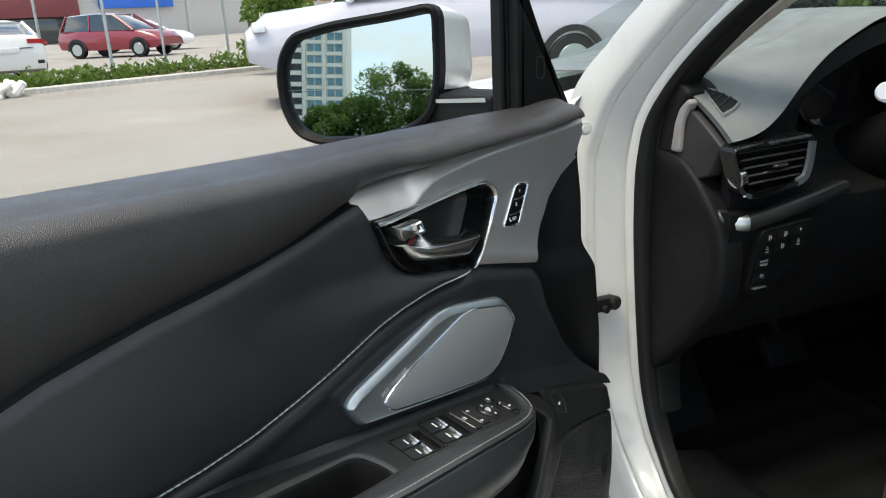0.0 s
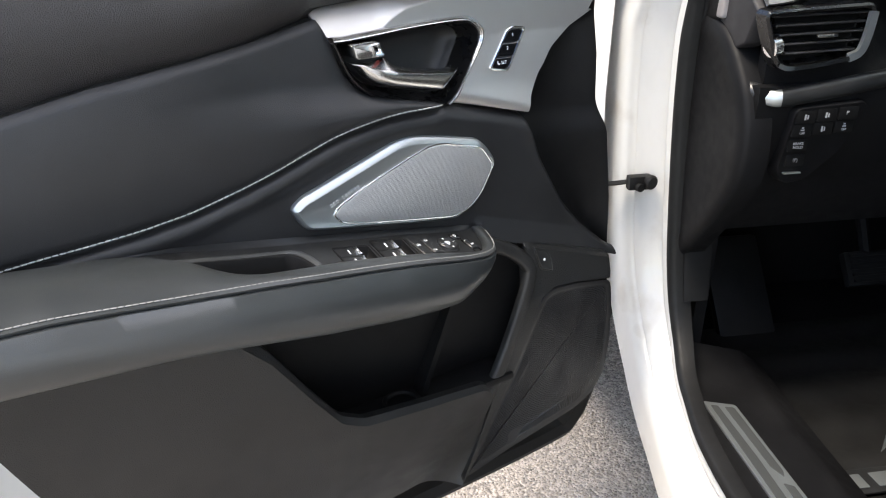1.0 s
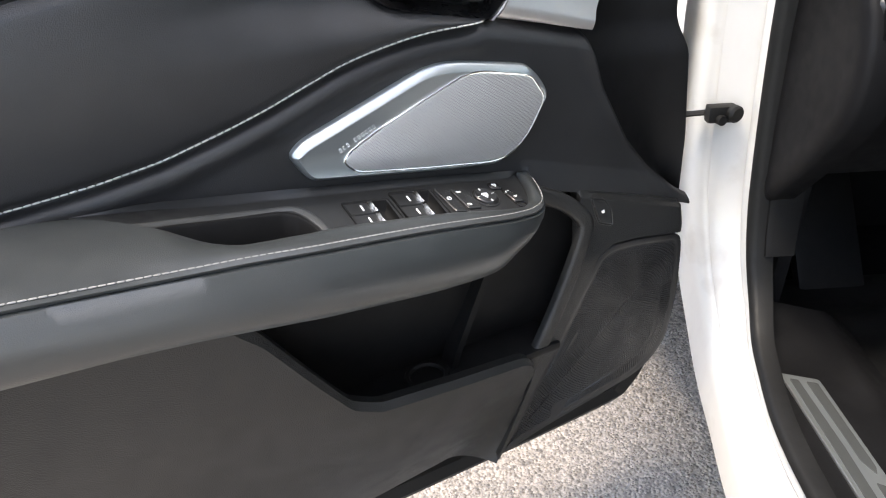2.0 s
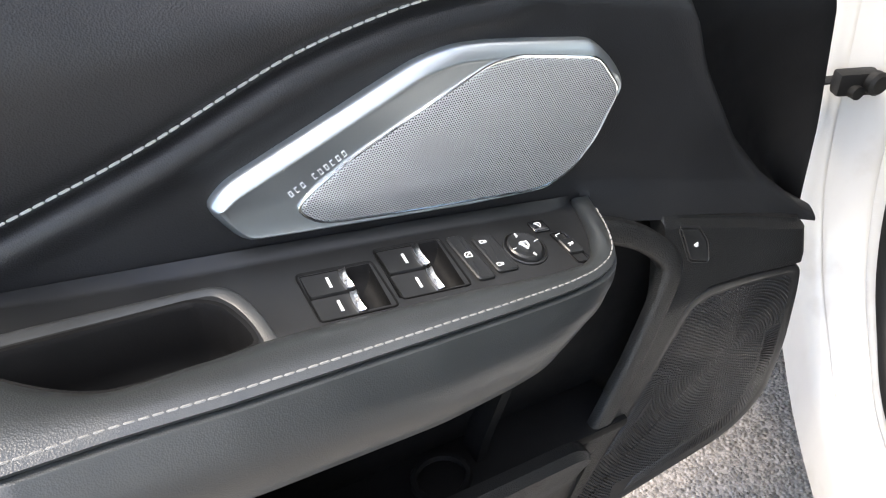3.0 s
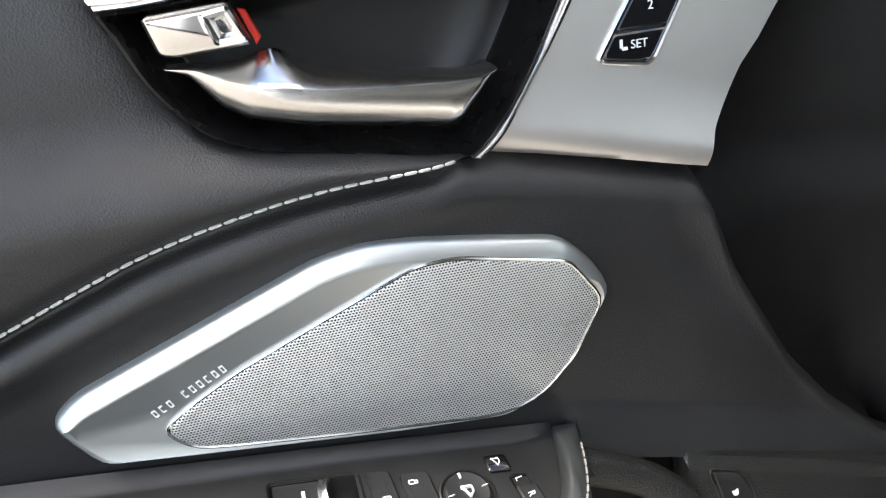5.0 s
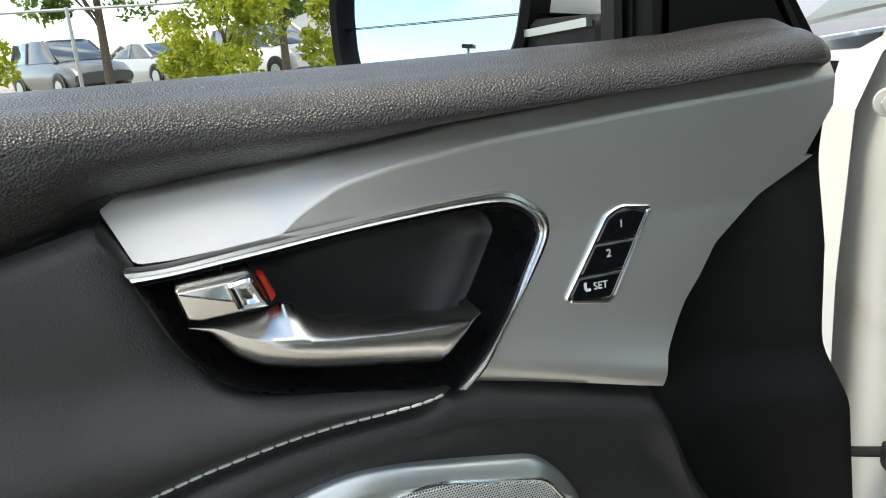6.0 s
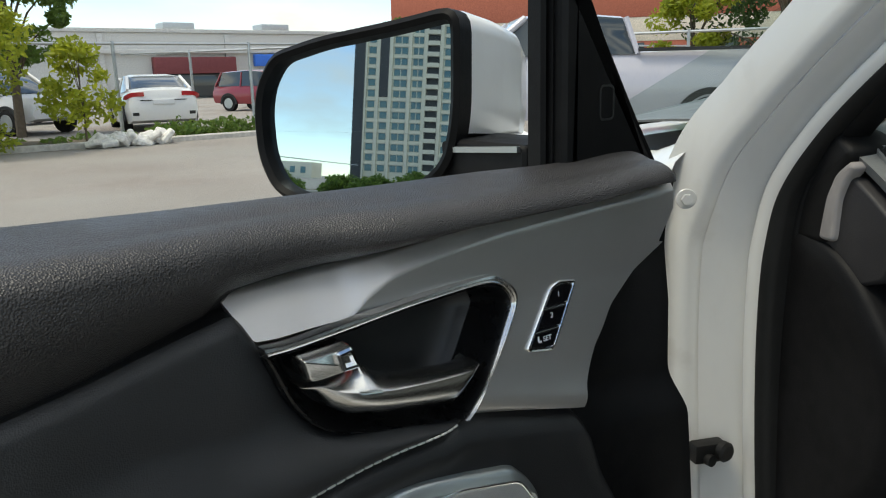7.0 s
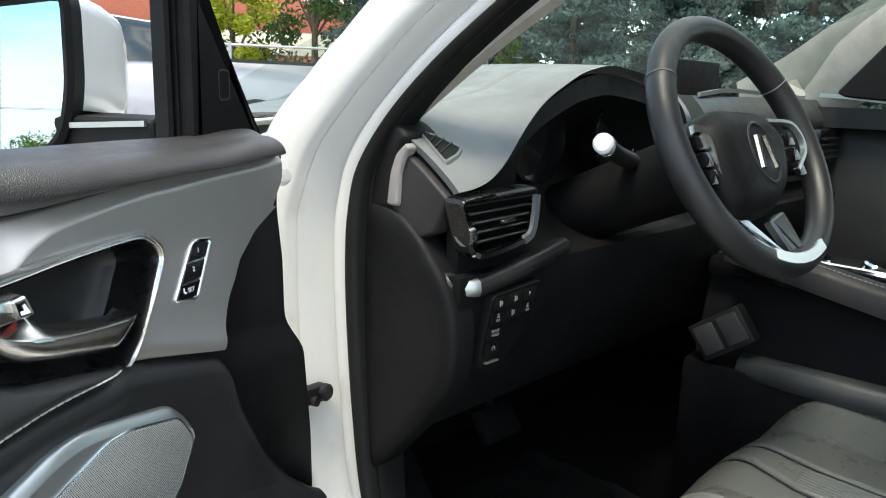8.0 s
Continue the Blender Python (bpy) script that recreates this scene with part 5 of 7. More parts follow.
o = rounded(VS, 0.004, 3)
vent_small = part("side_defroster_vent", rings_mesh([[(a, b, vz(a, b) + d) for a, b in inset(o, i)] for i, d in ((-0.003, -0.004), (-0.002, 0.002), (0.0, 0.0025), (0.0014, 0.001), (0.002, -0.01))]), DASH, car, "small grey defroster vent")
part("vent_hollow", rings_mesh([[(a, b, vz(a, b) + d) for a, b in inset(o, i)] for i, d in ((0.0, -0.006), (0.0012, 0.0016), (0.0022, 0.0016))]), PLASTIC_DEEP, vent_small)
for k in range(4):
    t = 0.22 + 0.19 * k
    a = Vector(VS[0]).lerp(Vector(VS[4]), t)
    b = Vector(VS[0]).lerp(Vector(VS[1]), t * 2) if t < 0.5 else Vector(VS[1]).lerp(Vector(VS[2]), t * 2 - 1)
    part("vent_slat", sweep([(a.x, a.y, vz(a.x, a.y) + 0.0028), (b.x, b.y, vz(b.x, b.y) + 0.0028)], [(-0.0009, -0.003), (-0.0009, 0.0002), (0.0009, 0.0002), (0.0009, -0.003)], (0, 0, 1)), DASH_SIDE_SHADED, vent_small)

# main air vent
VW = -0.205
VENT = [(0.052, 0.998), (0.195, 1.004), (0.2, 0.985), (0.187, 0.942), (0.175, 0.937), (0.085, 0.93), (0.075, 0.936)]
vo = rounded(VENT, 0.008, 3)
vent = part("air_vent", rings_mesh([[(a, VW + d, b) for a, b in inset(vo, i)] for i, d in ((-0.004, 0.02), (-0.003, -0.003), (0.0, -0.006), (0.003, -0.004), (0.005, 0.03))], cap_last=False), RECESS_BLACK, car, "gloss black air vent with chrome trim")
part("vent_back", rings_mesh([[(a, VW + d, b) for a, b in inset(vo, i)] for i, d in ((0.002, 0.018), (0.006, 0.022))]), PLASTIC_DEEP, vent)
for k in range(5):
    z = 0.9475 + 0.0115 * k
    x0, x1 = 0.083 - 0.028 * k / 5, 0.183 + 0.011 * k / 5
    part("vent_slat", sweep([(x0, VW - 0.001, z), (x1, VW + 0.003, z + 0.002)], [(-0.009, -0.0012), (-0.009, 0.0012), (0.003, 0.0016), (0.005, 0), (0.003, -0.0016)], (0, 0, 1)), PLASTIC_SMOOTH, vent)
part("vent_tab", box(0.122, 0.15, VW - 0.009, VW - 0.003, 0.9665, 0.971, 0.0015), SATIN_HANDLE, vent, "silver tab on the vent slats")
part("vent_trim_low", sweep(spline([(0.076, VW - 0.007, 0.934), (0.09, VW - 0.009, 0.93), (0.13, VW - 0.008, 0.933), (0.172, VW - 0.006, 0.939)], 5), [(-0.004, -0.003), (-0.003, 0.002), (0.003, 0.002), (0.004, -0.003)], (0, -1, 0)), CHROME, vent, "chrome strip under the vent")
part("vent_trim_side", sweep(spline([(0.172, VW - 0.006, 0.939), (0.186, VW - 0.007, 0.947), (0.193, VW - 0.006, 0.968), (0.197, VW - 0.004, 0.996)], 5), [(-0.006, -0.003), (-0.005, 0.002), (0.005, 0.002), (0.006, -0.003)], (0, -1, 0)), SATIN, vent, "silver strip beside the vent")
part("vent_thumbwheel", moved(disc((0, 0, -0.005), (0, 0, 1), 0.013, 0.012, 28, 0.001), Matrix.Translation((0.071, VW + 0.004, 0.956)) @ pose(0, 0, 0, 0, 78, 10)), SATIN_HANDLE, vent, "silver ribbed vent wheel")
part("vent_trim_top", sweep([(0.054, VW - 0.006, 0.998), (0.11, VW - 0.006, 1.0025)], [(-0.0012, -0.002), (-0.0012, 0.0012), (0.0012, 0.0012), (0.0012, -0.002)], (0, -1, 0)), CHROME, vent)

# satin ledge under the vent
ledge = spline([(0.058, -0.175, 0.9), (0.082, -0.205, 0.891), (0.12, -0.21, 0.895), (0.2, -0.207, 0.905), (0.29, -0.195, 0.915)], 8)
part("dash_ledge", sweep(ledge, [(-0.012, -0.02), (-0.012, 0.0), (-0.006, 0.007), (0.006, 0.006), (0.012, 0.0), (0.012, -0.02)], (0, -1, 0.3)), PLASTIC_SMOOTH, car, "satin black ledge under the vent", 60)
part("ledge_end", sweep(ledge[5:11], [(-0.0115, -0.01), (-0.0115, 0.001), (-0.0055, 0.008), (0.0055, 0.007), (0.0115, 0.001), (0.0115, -0.01)], (0, -1, 0.3)), SATIN, car, "silver end of the dash ledge", 60)

# button panel
BP = rounded([(0.108, 0.878), (0.208, 0.884), (0.21, 0.862), (0.191, 0.815), (0.151, 0.773), (0.121, 0.767), (0.104, 0.787)], 0.01, 3)
bw = lambda z: -0.214 + 0.35 * max(0, 0.88 - z) * 0.5
panel = part("button_panel", rings_mesh([[(a, bw(b) + d, b) for a, b in inset(BP, i)] for i, d in ((-0.002, 0.02), (0.0, -0.001), (0.0015, -0.003))]), DASH_END, car, "black panel of small switches")
BTN = [(0.125, 0.857), (0.154, 0.8585), (0.184, 0.86), (0.1245, 0.838), (0.1535, 0.8395), (0.183, 0.841), (0.1245, 0.817), (0.1265, 0.795)]
for k, (u0, z0) in enumerate(BTN):
    u0 -= 0.014
    b = part("panel_button", box(u0, u0 + 0.0275, bw(z0) - 0.0065, bw(z0), z0, z0 + 0.0172, 0.0015), PLASTIC_DEEP, panel)
    y = bw(z0) - 0.0068
    if k == 6:
        lettering("BRAKE\nHOLD", 0.0052, pose(u0 + 0.0138, y, z0 + 0.0086, 90, 0, 0), MARK_DIM, b, "button_print")
    elif k in (3, 5):
        lettering("OFF", 0.0042, pose(u0 + 0.0138, y, z0 + 0.005, 90, 0, 0), MARK_DIM, b, "button_print")
        part("button_symbol", merge(box(u0 + 0.0115, u0 + 0.0165, y, y + 0.0004, z0 + 0.0085, z0 + 0.0105), box(u0 + 0.0125, u0 + 0.0155, y, y + 0.0004, z0 + 0.0115, z0 + 0.0135)), MARK_DIM, b)
    elif k == 2:
        lettering("P", 0.0075, pose(u0 + 0.012, y, z0 + 0.0088, 90, 0, 0), MARK_DIM, b, "button_print")
    elif k == 7:
        lettering("(P)", 0.0065, pose(u0 + 0.0138, y, z0 + 0.0092, 90, 0, 0), MARK_DIM, b, "button_print")
    else:
        part("button_symbol", merge(box(u0 + 0.011, u0 + 0.0135, y, y + 0.0004, z0 + 0.005, z0 + 0.0125), box(u0 + 0.0148, u0 + 0.0166, y, y + 0.0004, z0 + 0.006, z0 + 0.0115)), MARK_DIM, b)
part("parking_switch_lip", box(0.113, 0.138, bw(0.785) - 0.009, bw(0.785), 0.7845, 0.7865, 0.0006), SATIN, panel, "silver lip of the parking brake switch")

# instruments behind the wheel
for u0 in (0.34, 0.56):
    part("gauge", rings_mesh([[(u0 + r * math.cos(a), -0.09 + d, 1.055 + r * math.sin(a)) for a in np.linspace(0, 2 * math.pi, 40, False)] for r, d in ((0.068, 0.02), (0.068, -0.012), (0.064, -0.014), (0.06, -0.006), (0.056, 0.004))]), GLOSS, car, "round black instrument dial")
column = part("steering_column", sweep([(0.45, -0.33, 1.035), (0.45, -0.2, 0.98), (0.45, -0.02, 0.9)], circle(0.062, 20, 0.055), (0, 0, 1)), DASH_DARK, car, "black steering column shroud")
stalk = part("wiper_stalk", sweep(spline([(0.4, -0.225, 1.03), (0.33, -0.24, 1.045), (0.29, -0.25, 1.056), (0.272, -0.256, 1.061)], 5), circle(0.0125, 14), (0, 0, 1)), PLASTIC_SMOOTH, car, "black control stalk with a white end cap")
part("stalk_cap", disc((0.272, -0.256, 1.061), (-0.93, -0.3, 0.22), 0.0135, 0.011, 24, 0.003), MARK, stalk, "pale round end cap")
part("stalk_ring", disc((0.284, -0.252, 1.058), (-0.93, -0.3, 0.22), 0.0145, 0.004, 24, 0.001), CHROME, stalk, "chrome ring")

# steering wheel
WC = Vector((0.44, -0.3725, 1.0628))
TILT = Matrix.Translation(WC) @ Matrix.Rotation(radians(-5.4), 4, "Z") @ Matrix.Rotation(radians(-28.9), 4, "X")


def wheel_xyz(a, b, d):
    """a right, b up in the wheel's plane, d towards the driver."""
    return TILT @ Vector((a, -d, b))


def on_wheel(bm):
    return moved(bm, TILT)


RIM = 0.175
rim_path = [(RIM * math.cos(a), 0, RIM * math.sin(a) * (0.97 if math.sin(a) < 0 else 1.0)) for a in np.linspace(0, 2 * math.pi, 72, False)]
wheel = part("steering_wheel", on_wheel(sweep(rim_path, circle(0.0178, 18, 0.0195), (0, -1, 0), True)), LEATHER, car, "black leather steering wheel with silver spokes")
for sgn in (-1, 1):
    a0 = radians(90 - sgn * 58)
    ring_c = Vector((RIM * math.cos(a0), 0, RIM * math.sin(a0)))
    tdir = Vector((-math.sin(a0), 0, math.cos(a0)))
    rr = [ring_c + Vector((math.cos(a0), 0, math.sin(a0))) * (0.0183 * math.cos(t)) + Vector((0, -1, 0)) * (0.02 * math.sin(t)) for t in np.linspace(0, 2 * math.pi, 18, False)]
    part("rim_seam", on_wheel(tube(rr, 0.0009, 6, tdir, True)), THREAD_DARK, wheel)
on_w = lambda a, b, d: wheel_xyz(a, b, d)
hub_out = rounded([(-0.112, 0.026), (-0.075, 0.05), (0.045, 0.046), (0.08, 0.0), (0.05, -0.066), (-0.015, -0.1), (-0.078, -0.104), (-0.112, -0.088), (-0.124, -0.05), (-0.122, -0.012)], 0.028, 5)
part("airbag_cover", plate(hub_out, [(0, -0.03), (0, 0.0), (0.003, 0.009), (0.01, 0.018), (0.024, 0.026), (0.038, 0.029)], on_w), DASH_DARK, wheel, "smooth black airbag cover", 60)
for sgn, hub_x in ((-1, -0.11), (1, 0.07)):
    part("side_spoke", on_wheel(sweep([(hub_x, 0.0, -0.01), (hub_x + sgn * 0.03, 0.004, -0.004), (sgn * 0.17, 0.004, 0.0)], [(-0.026, -0.012), (-0.024, 0.003), (0.024, 0.003), (0.026, -0.012)], (0, -1, 0))), PLASTIC_SMOOTH, wheel)
part("spoke_trim", on_wheel(sweep(spline([(-0.138, -0.012, 0.02), (-0.122, -0.014, 0.014), (-0.115, -0.013, -0.02), (-0.108, -0.01, -0.062)], 6), [(-0.006, -0.006), (-0.005, 0.003), (0.005, 0.003), (0.006, -0.006)], (0, -1, 0))), SATIN_HANDLE, wheel, "silver trim round the spoke buttons")
part("spoke_trim", on_wheel(sweep(spline([(0.055, -0.012, 0.03), (0.128, -0.012, 0.024), (0.142, -0.011, -0.012), (0.095, -0.011, -0.044)], 5), [(-0.003, -0.005), (-0.0025, 0.003), (0.0025, 0.003), (0.003, -0.005)], (0, -1, 0))), SATIN, wheel, "thin silver frame round the spoke buttons")
for sgn, bx in ((-1, -0.133), (1, 0.105)):
    for k in range(3):
        part("spoke_button", on_wheel(box(bx - 0.011, bx + 0.011, -0.013, -0.003, -0.054 + 0.023 * k, -0.034 + 0.023 * k, 0.003)), GLOSS, wheel)
part("lower_spoke", plate(rounded([(-0.123, -0.101), (-0.088, -0.101), (-0.001, -0.172), (-0.028, -0.178)], 0.004, 2), [(0, -0.006), (0, 0.007), (0.0015, 0.0095), (0.006, 0.0105)], on_w), SATIN_HANDLE, wheel, "broad silver lower spoke")
part("lower_spoke", plate(rounded([(-0.024, -0.108), (0.02, -0.098), (0.046, -0.174), (0.012, -0.178)], 0.004, 2), [(0, -0.006), (0, 0.003), (0.003, 0.006), (0.008, 0.0045)], on_w), STEEL_GREY, wheel, "grey lower spoke with a bright edge")
part("lower_rim_trim", on_wheel(sweep([(RIM * 0.985 * math.cos(a), -0.014, RIM * 0.955 * math.sin(a)) for a in np.linspace(radians(246), radians(292), 18)], [(-0.009, -0.008), (-0.008, 0.006), (0.006, 0.006), (0.008, -0.008)], (0, -1, 0))), SATIN_HANDLE, wheel, "silver insert at the foot of the wheel")
EM = (-0.021, -0.022)
part("badge_ring", on_wheel(tube([(EM[0] + 0.03 * math.cos(a), -0.0285, EM[1] + 0.042 * math.sin(a)) for a in np.linspace(0, 2 * math.pi, 40, False)], 0.0022, 8, (0, -1, 0), True)), PLASTIC_SMOOTH, wheel)
part("badge", on_wheel(merge(sweep([(EM[0] - 0.018, -0.029, EM[1] - 0.022), (EM[0] - 0.01, -0.031, EM[1] + 0.022)], circle(0.005, 8), (0, -1, 0)), sweep([(EM[0] + 0.018, -0.029, EM[1] - 0.022), (EM[0] + 0.01, -0.031, EM[1] + 0.022)], circle(0.005, 8), (0, -1, 0)))), CHROME, wheel, "plain chrome badge")

# centre of the dash
screen = part("centre_screen", box(0.93, 1.16, -0.005, 0.02, 1.085, 1.205, 0.006), PLASTIC_DEEP, car, "black display screen on the dashboard")
part("dash_strip", sweep(spline([(0.8, -0.13, 1.13), (0.95, -0.125, 1.14), (1.2, -0.12, 1.136), (1.46, -0.1, 1.132)], 6), [(-0.004, -0.004), (-0.004, 0.002), (0.004, 0.002), (0.004, -0.004)], (0, -1, 0)), SATIN, car, "silver strip across the dashboard")
part("passenger_dash", patch(lambda u, v: (0.78 + 0.7 * u, -0.125 - 0.035 * math.sin(math.pi * min(1.0, v * 0.8)), 1.128 - 0.092 * v), 24, 16, 0.03), DASH_PAD, car, "dark leather passenger dashboard pad")
part("passenger_middle_dash", patch(lambda u, v: (0.78 + 0.7 * u, -0.135 - 0.04 * math.sin(math.pi * min(1.0, v * 0.85 + 0.05)), 1.03 - 0.075 * v), 24, 14, 0.03), DASH_PAD, car, "dark leather roll across the passenger dashboard")
part("passenger_lower_dash", patch(lambda u, v: (0.78 + 0.7 * u, -0.16 + 0.05 * v, 0.94 - 0.05 * v), 20, 8, 0.03), DASH_SIDE_SHADED, car, "dark lower dashboard before the passenger seat")
part("passenger_glovebox", patch(lambda u, v: (0.78 + 0.7 * u, -0.1 + 0.05 * v, 0.895 - 0.25 * v), 10, 6, 0.03), DASH_END, car, "black glovebox panel")
part("passenger_strip", sweep([(0.8, -0.178, 0.948), (1.1, -0.176, 0.95), (1.46, -0.17, 0.945)], [(-0.006, -0.01), (-0.006, 0.003), (0.006, 0.003), (0.006, -0.01)], (0, -1, 0)), GLOSS, car)
pv = part("passenger_vent", box(1.34, 1.47, -0.19, -0.13, 0.975, 1.06, 0.012), GLOSS, car, "gloss black passenger vent")
for k in range(4):
    part("vent_slat", box(1.35, 1.46, -0.197, -0.185, 0.99 + 0.015 * k, 0.994 + 0.015 * k, 0.001), PLASTIC_SMOOTH, pv)

# centre console, pedals, tray
part("centre_console", patch(lambda u, v: (0.72 + 0.16 * v, -0.2 - 1.2 * u, 0.42 + (0.42 - 0.12 * u) * min(1, v * 2.2) ** 0.5 + 0.0 * v), 24, 14, 0.02, (1, 0, 0)), DASH_END, car, "black centre console side")
part("console_pad", sweep(spline([(0.725, -0.26, 0.875), (0.722, -0.4, 0.85), (0.722, -0.6, 0.815), (0.724, -0.9, 0.77)], 8), [(-0.03, -0.03), (-0.03, 0.0), (-0.018, 0.012), (0.018, 0.012), (0.03, 0.0), (0.03, -0.03)], (0, 0, 1)), DASH_SIDE_SHADED, car, "stitched leather knee pad of the console", 60)
part("console_stitching", stitches([(0.712, -0.3, 0.8815), (0.708, -0.45, 0.853), (0.708, -0.6, 0.829), (0.71, -0.85, 0.79)], 0.008, 0.006, 0.001, (0, 0, 0.001)), THREAD, car, "pale console stitching", kind="stuff")
part("console_top", box(0.75, 0.95, -0.95, -0.2, 0.8, 0.84, 0.015), GLOSS, car, "gloss black console top")
for w0, r in ((-0.36, 0.03), (-0.46, 0.024)):
    part("shift_button", disc((0.83, w0, 0.838), (0, -0.25, 1), r, 0.02, 28, 0.004), CHROME, car, "round chrome shift control")
part("shift_frame", sweep(spline([(0.775, -0.3, 0.85), (0.78, -0.45, 0.848), (0.79, -0.6, 0.842)], 6), circle(0.007, 8), (0, 0, 1)), CHROME, car, "chrome rail on the console")
TR2 = Matrix.Translation((0.69, -0.27, 0.717)) @ Matrix.Rotation(radians(144), 4, "X")
tray2 = part("console_tray", moved(box(-0.012, 0.016, -0.052, 0.052, -0.034, 0.034, 0.004), TR2), PLASTIC, car, "black side pocket with two square pads")
for k in (-1, 1):
    part("square_pad", moved(box(-0.016, -0.008, k * 0.0245 - 0.02, k * 0.0245 + 0.02, -0.027, 0.026, 0.004), TR2), PLASTIC_LIP, tray2)
# Pale strip added for the light that falls along the console side.
part("console_lower_edge", sweep(spline([(0.7, -0.3, 0.668), (0.688, -0.36, 0.672), (0.682, -0.5, 0.676), (0.68, -0.9, 0.68)], 8), [(-0.026, -0.03), (-0.024, -0.006), (-0.014, 0.004), (0.0, 0.008), (0.014, 0.004), (0.024, -0.006), (0.026, -0.03)], (-0.8, 0, 0.6)), PLASTIC_LIP, car, "grey strip standing in for light on the console side", 70)
part("console_foot", box(0.68, 0.8, -0.9, -0.2, 0.34, 0.66, 0.02), DASH_END, car)
brake = part("brake_pedal", moved(box(-0.055, 0.055, -0.01, 0.01, -0.035, 0.035, 0.006), Matrix.Translation((0.55, 0.12, 0.455)) @ Matrix.Rotation(radians(-35), 4, "X")), RUBBER, car, "black rubber brake pedal")
for k in range(5):
    part("pedal_rib", moved(box(-0.045, 0.045, -0.014, -0.009, -0.028 + 0.013 * k, -0.022 + 0.013 * k, 0.001), Matrix.Translation((0.55, 0.12, 0.455)) @ Matrix.Rotation(radians(-35), 4, "X")), RUBBER, brake)
part("pedal_arm", sweep([(0.55, 0.13, 0.46), (0.55, 0.2, 0.6), (0.55, 0.24, 0.75)], circle(0.012, 8), (0, -1, 0.2)), DASH_DARK, car)
part("foot_rest", moved(box(-0.06, 0.06, -0.012, 0.012, -0.13, 0.13, 0.01), Matrix.Translation((0.29, 0.14, 0.4)) @ Matrix.Rotation(radians(-38), 4, "X")), RUBBER, car, "black rubber foot rest")

# driver's seat
def seams(v):
    """Where the two piped seams run across the cushion."""
    s = min(1.0, v / 0.25)
    return 0.52 - 0.13 * s, 0.61 - 0.06 * s


def seat_fn(u, v):
    U = 0.225 + 0.5 * u
    c = abs(u - 0.5) * 2
    side = max(0.0, (c - 0.5) / 0.5)
    w = -0.37 + 0.045 * math.cos((u - 0.5) * 3.0) - 0.7 * v
    front = 1 - min(1.0, v / 0.16)
    z = 0.622 + 0.055 * side**1.2 - 0.12 * front**2.2 - 0.03 * v
    sa, sb = seams(v)
    z -= 0.006 * math.exp(-(((u - sa) / 0.012) ** 2)) + 0.006 * math.exp(-(((u - sb) / 0.012) ** 2))
    if sa + 0.01 < u < sb - 0.01:
        z += 0.0011 * math.sin((u - sa) / (sb - sa) * math.pi * 20)
    if c > 0.9:
        z -= 0.1 * ((c - 0.9) / 0.1) ** 2
    return (U, w, z)


seat = part("driver_seat", patch(seat_fn, 300, 70, 0.03, (0, 0, -1)), SEAT, car, "black leather driver's seat with piping", 60)
for side in (0, 1):
    part("seat_piping", tube([Vector(seat_fn(seams(v)[side], v)) + Vector((0, 0, 0.0035)) for v in np.linspace(0.02, 0.98, 60)], 0.0016, 8, (0, 0, 1)), LEATHER, seat)
part("seat_base", box(0.222, 0.69, -1.05, -0.4, 0.36, 0.54, 0.03), DASH_END, car)
part("seat_back", patch(lambda u, v: (0.2 + 0.5 * u, -1.08 - 0.28 * v - 0.04 * math.sin(math.pi * u), 0.6 + 0.62 * v), 20, 20, 0.1, (0, -1, 0)), SEAT, car, "black leather seat back")

# windscreen, roof and far side, closing the cabin
part("windscreen", patch(lambda u, v: (0.06 + 0.14 * v + (1.42 - 0.28 * v) * u, 0.5 - 1.14 * v + 0.06 * math.sin(math.pi * u), 1.06 + 0.42 * v), 20, 14), WINDSHIELD, car, "clear windscreen")
bpy.data.objects["windscreen"].visible_shadow = False
part("roof", patch(lambda u, v: (0.15 + 1.2 * u, -0.62 - 2.0 * v, 1.5 + 0.08 * math.sin(math.pi * u) + 0.06 * math.sin(math.pi * min(1, v * 1.2))), 14, 10, 0.04, (0, 0, 1)), HEADLINER, car, "pale headliner")
part("roof_skin", patch(lambda u, v: (0.12 + 1.26 * u, -0.6 - 2.05 * v, 1.56 + 0.08 * math.sin(math.pi * u) + 0.06 * math.sin(math.pi * min(1, v * 1.2))), 14, 10, 0.03, (0, 0, -1)), WHITE, car, "white roof")
def far_pillar(width, lift, inner):
    p = spline([(1.53, 0.06, 1.08), (1.5, -0.08, 1.15), (1.43, -0.3, 1.285), (1.35, -0.62, 1.44)], 8)
    return sweep(p, [(-width, -0.03), (-width, 0.01), (-width * 0.5, 0.022), (width * 0.6, 0.02), (width, 0.0), (width, -0.03)], inner)
part("far_pillar_trim", far_pillar(0.1, 0, (-1, -0.2, 0.1)), HEADLINER, car, "pale windscreen pillar trim with a round speaker")
part("pillar_speaker", moved(disc((0, 0, 0), (0, 0, 1), 0.028, 0.004, 28, 0.001), Matrix.Translation((1.476, -0.07, 1.15)) @ pose(0, 0, 0, 12, -82, 0)), HEADLINER, car, "oval pillar speaker")
part("near_pillar_trim", sweep(spline([(0.09, -0.08, 1.09), (0.12, -0.19, 1.18), (0.155, -0.33, 1.275), (0.195, -0.5, 1.37), (0.24, -0.7, 1.455)], 8), [(-0.02, -0.02), (-0.02, 0.005), (0, 0.012), (0.02, 0.005), (0.02, -0.02)], (0.3, -0.6, -0.7)), HEADLINER, car, "pale inner trim of the windscreen pillar")
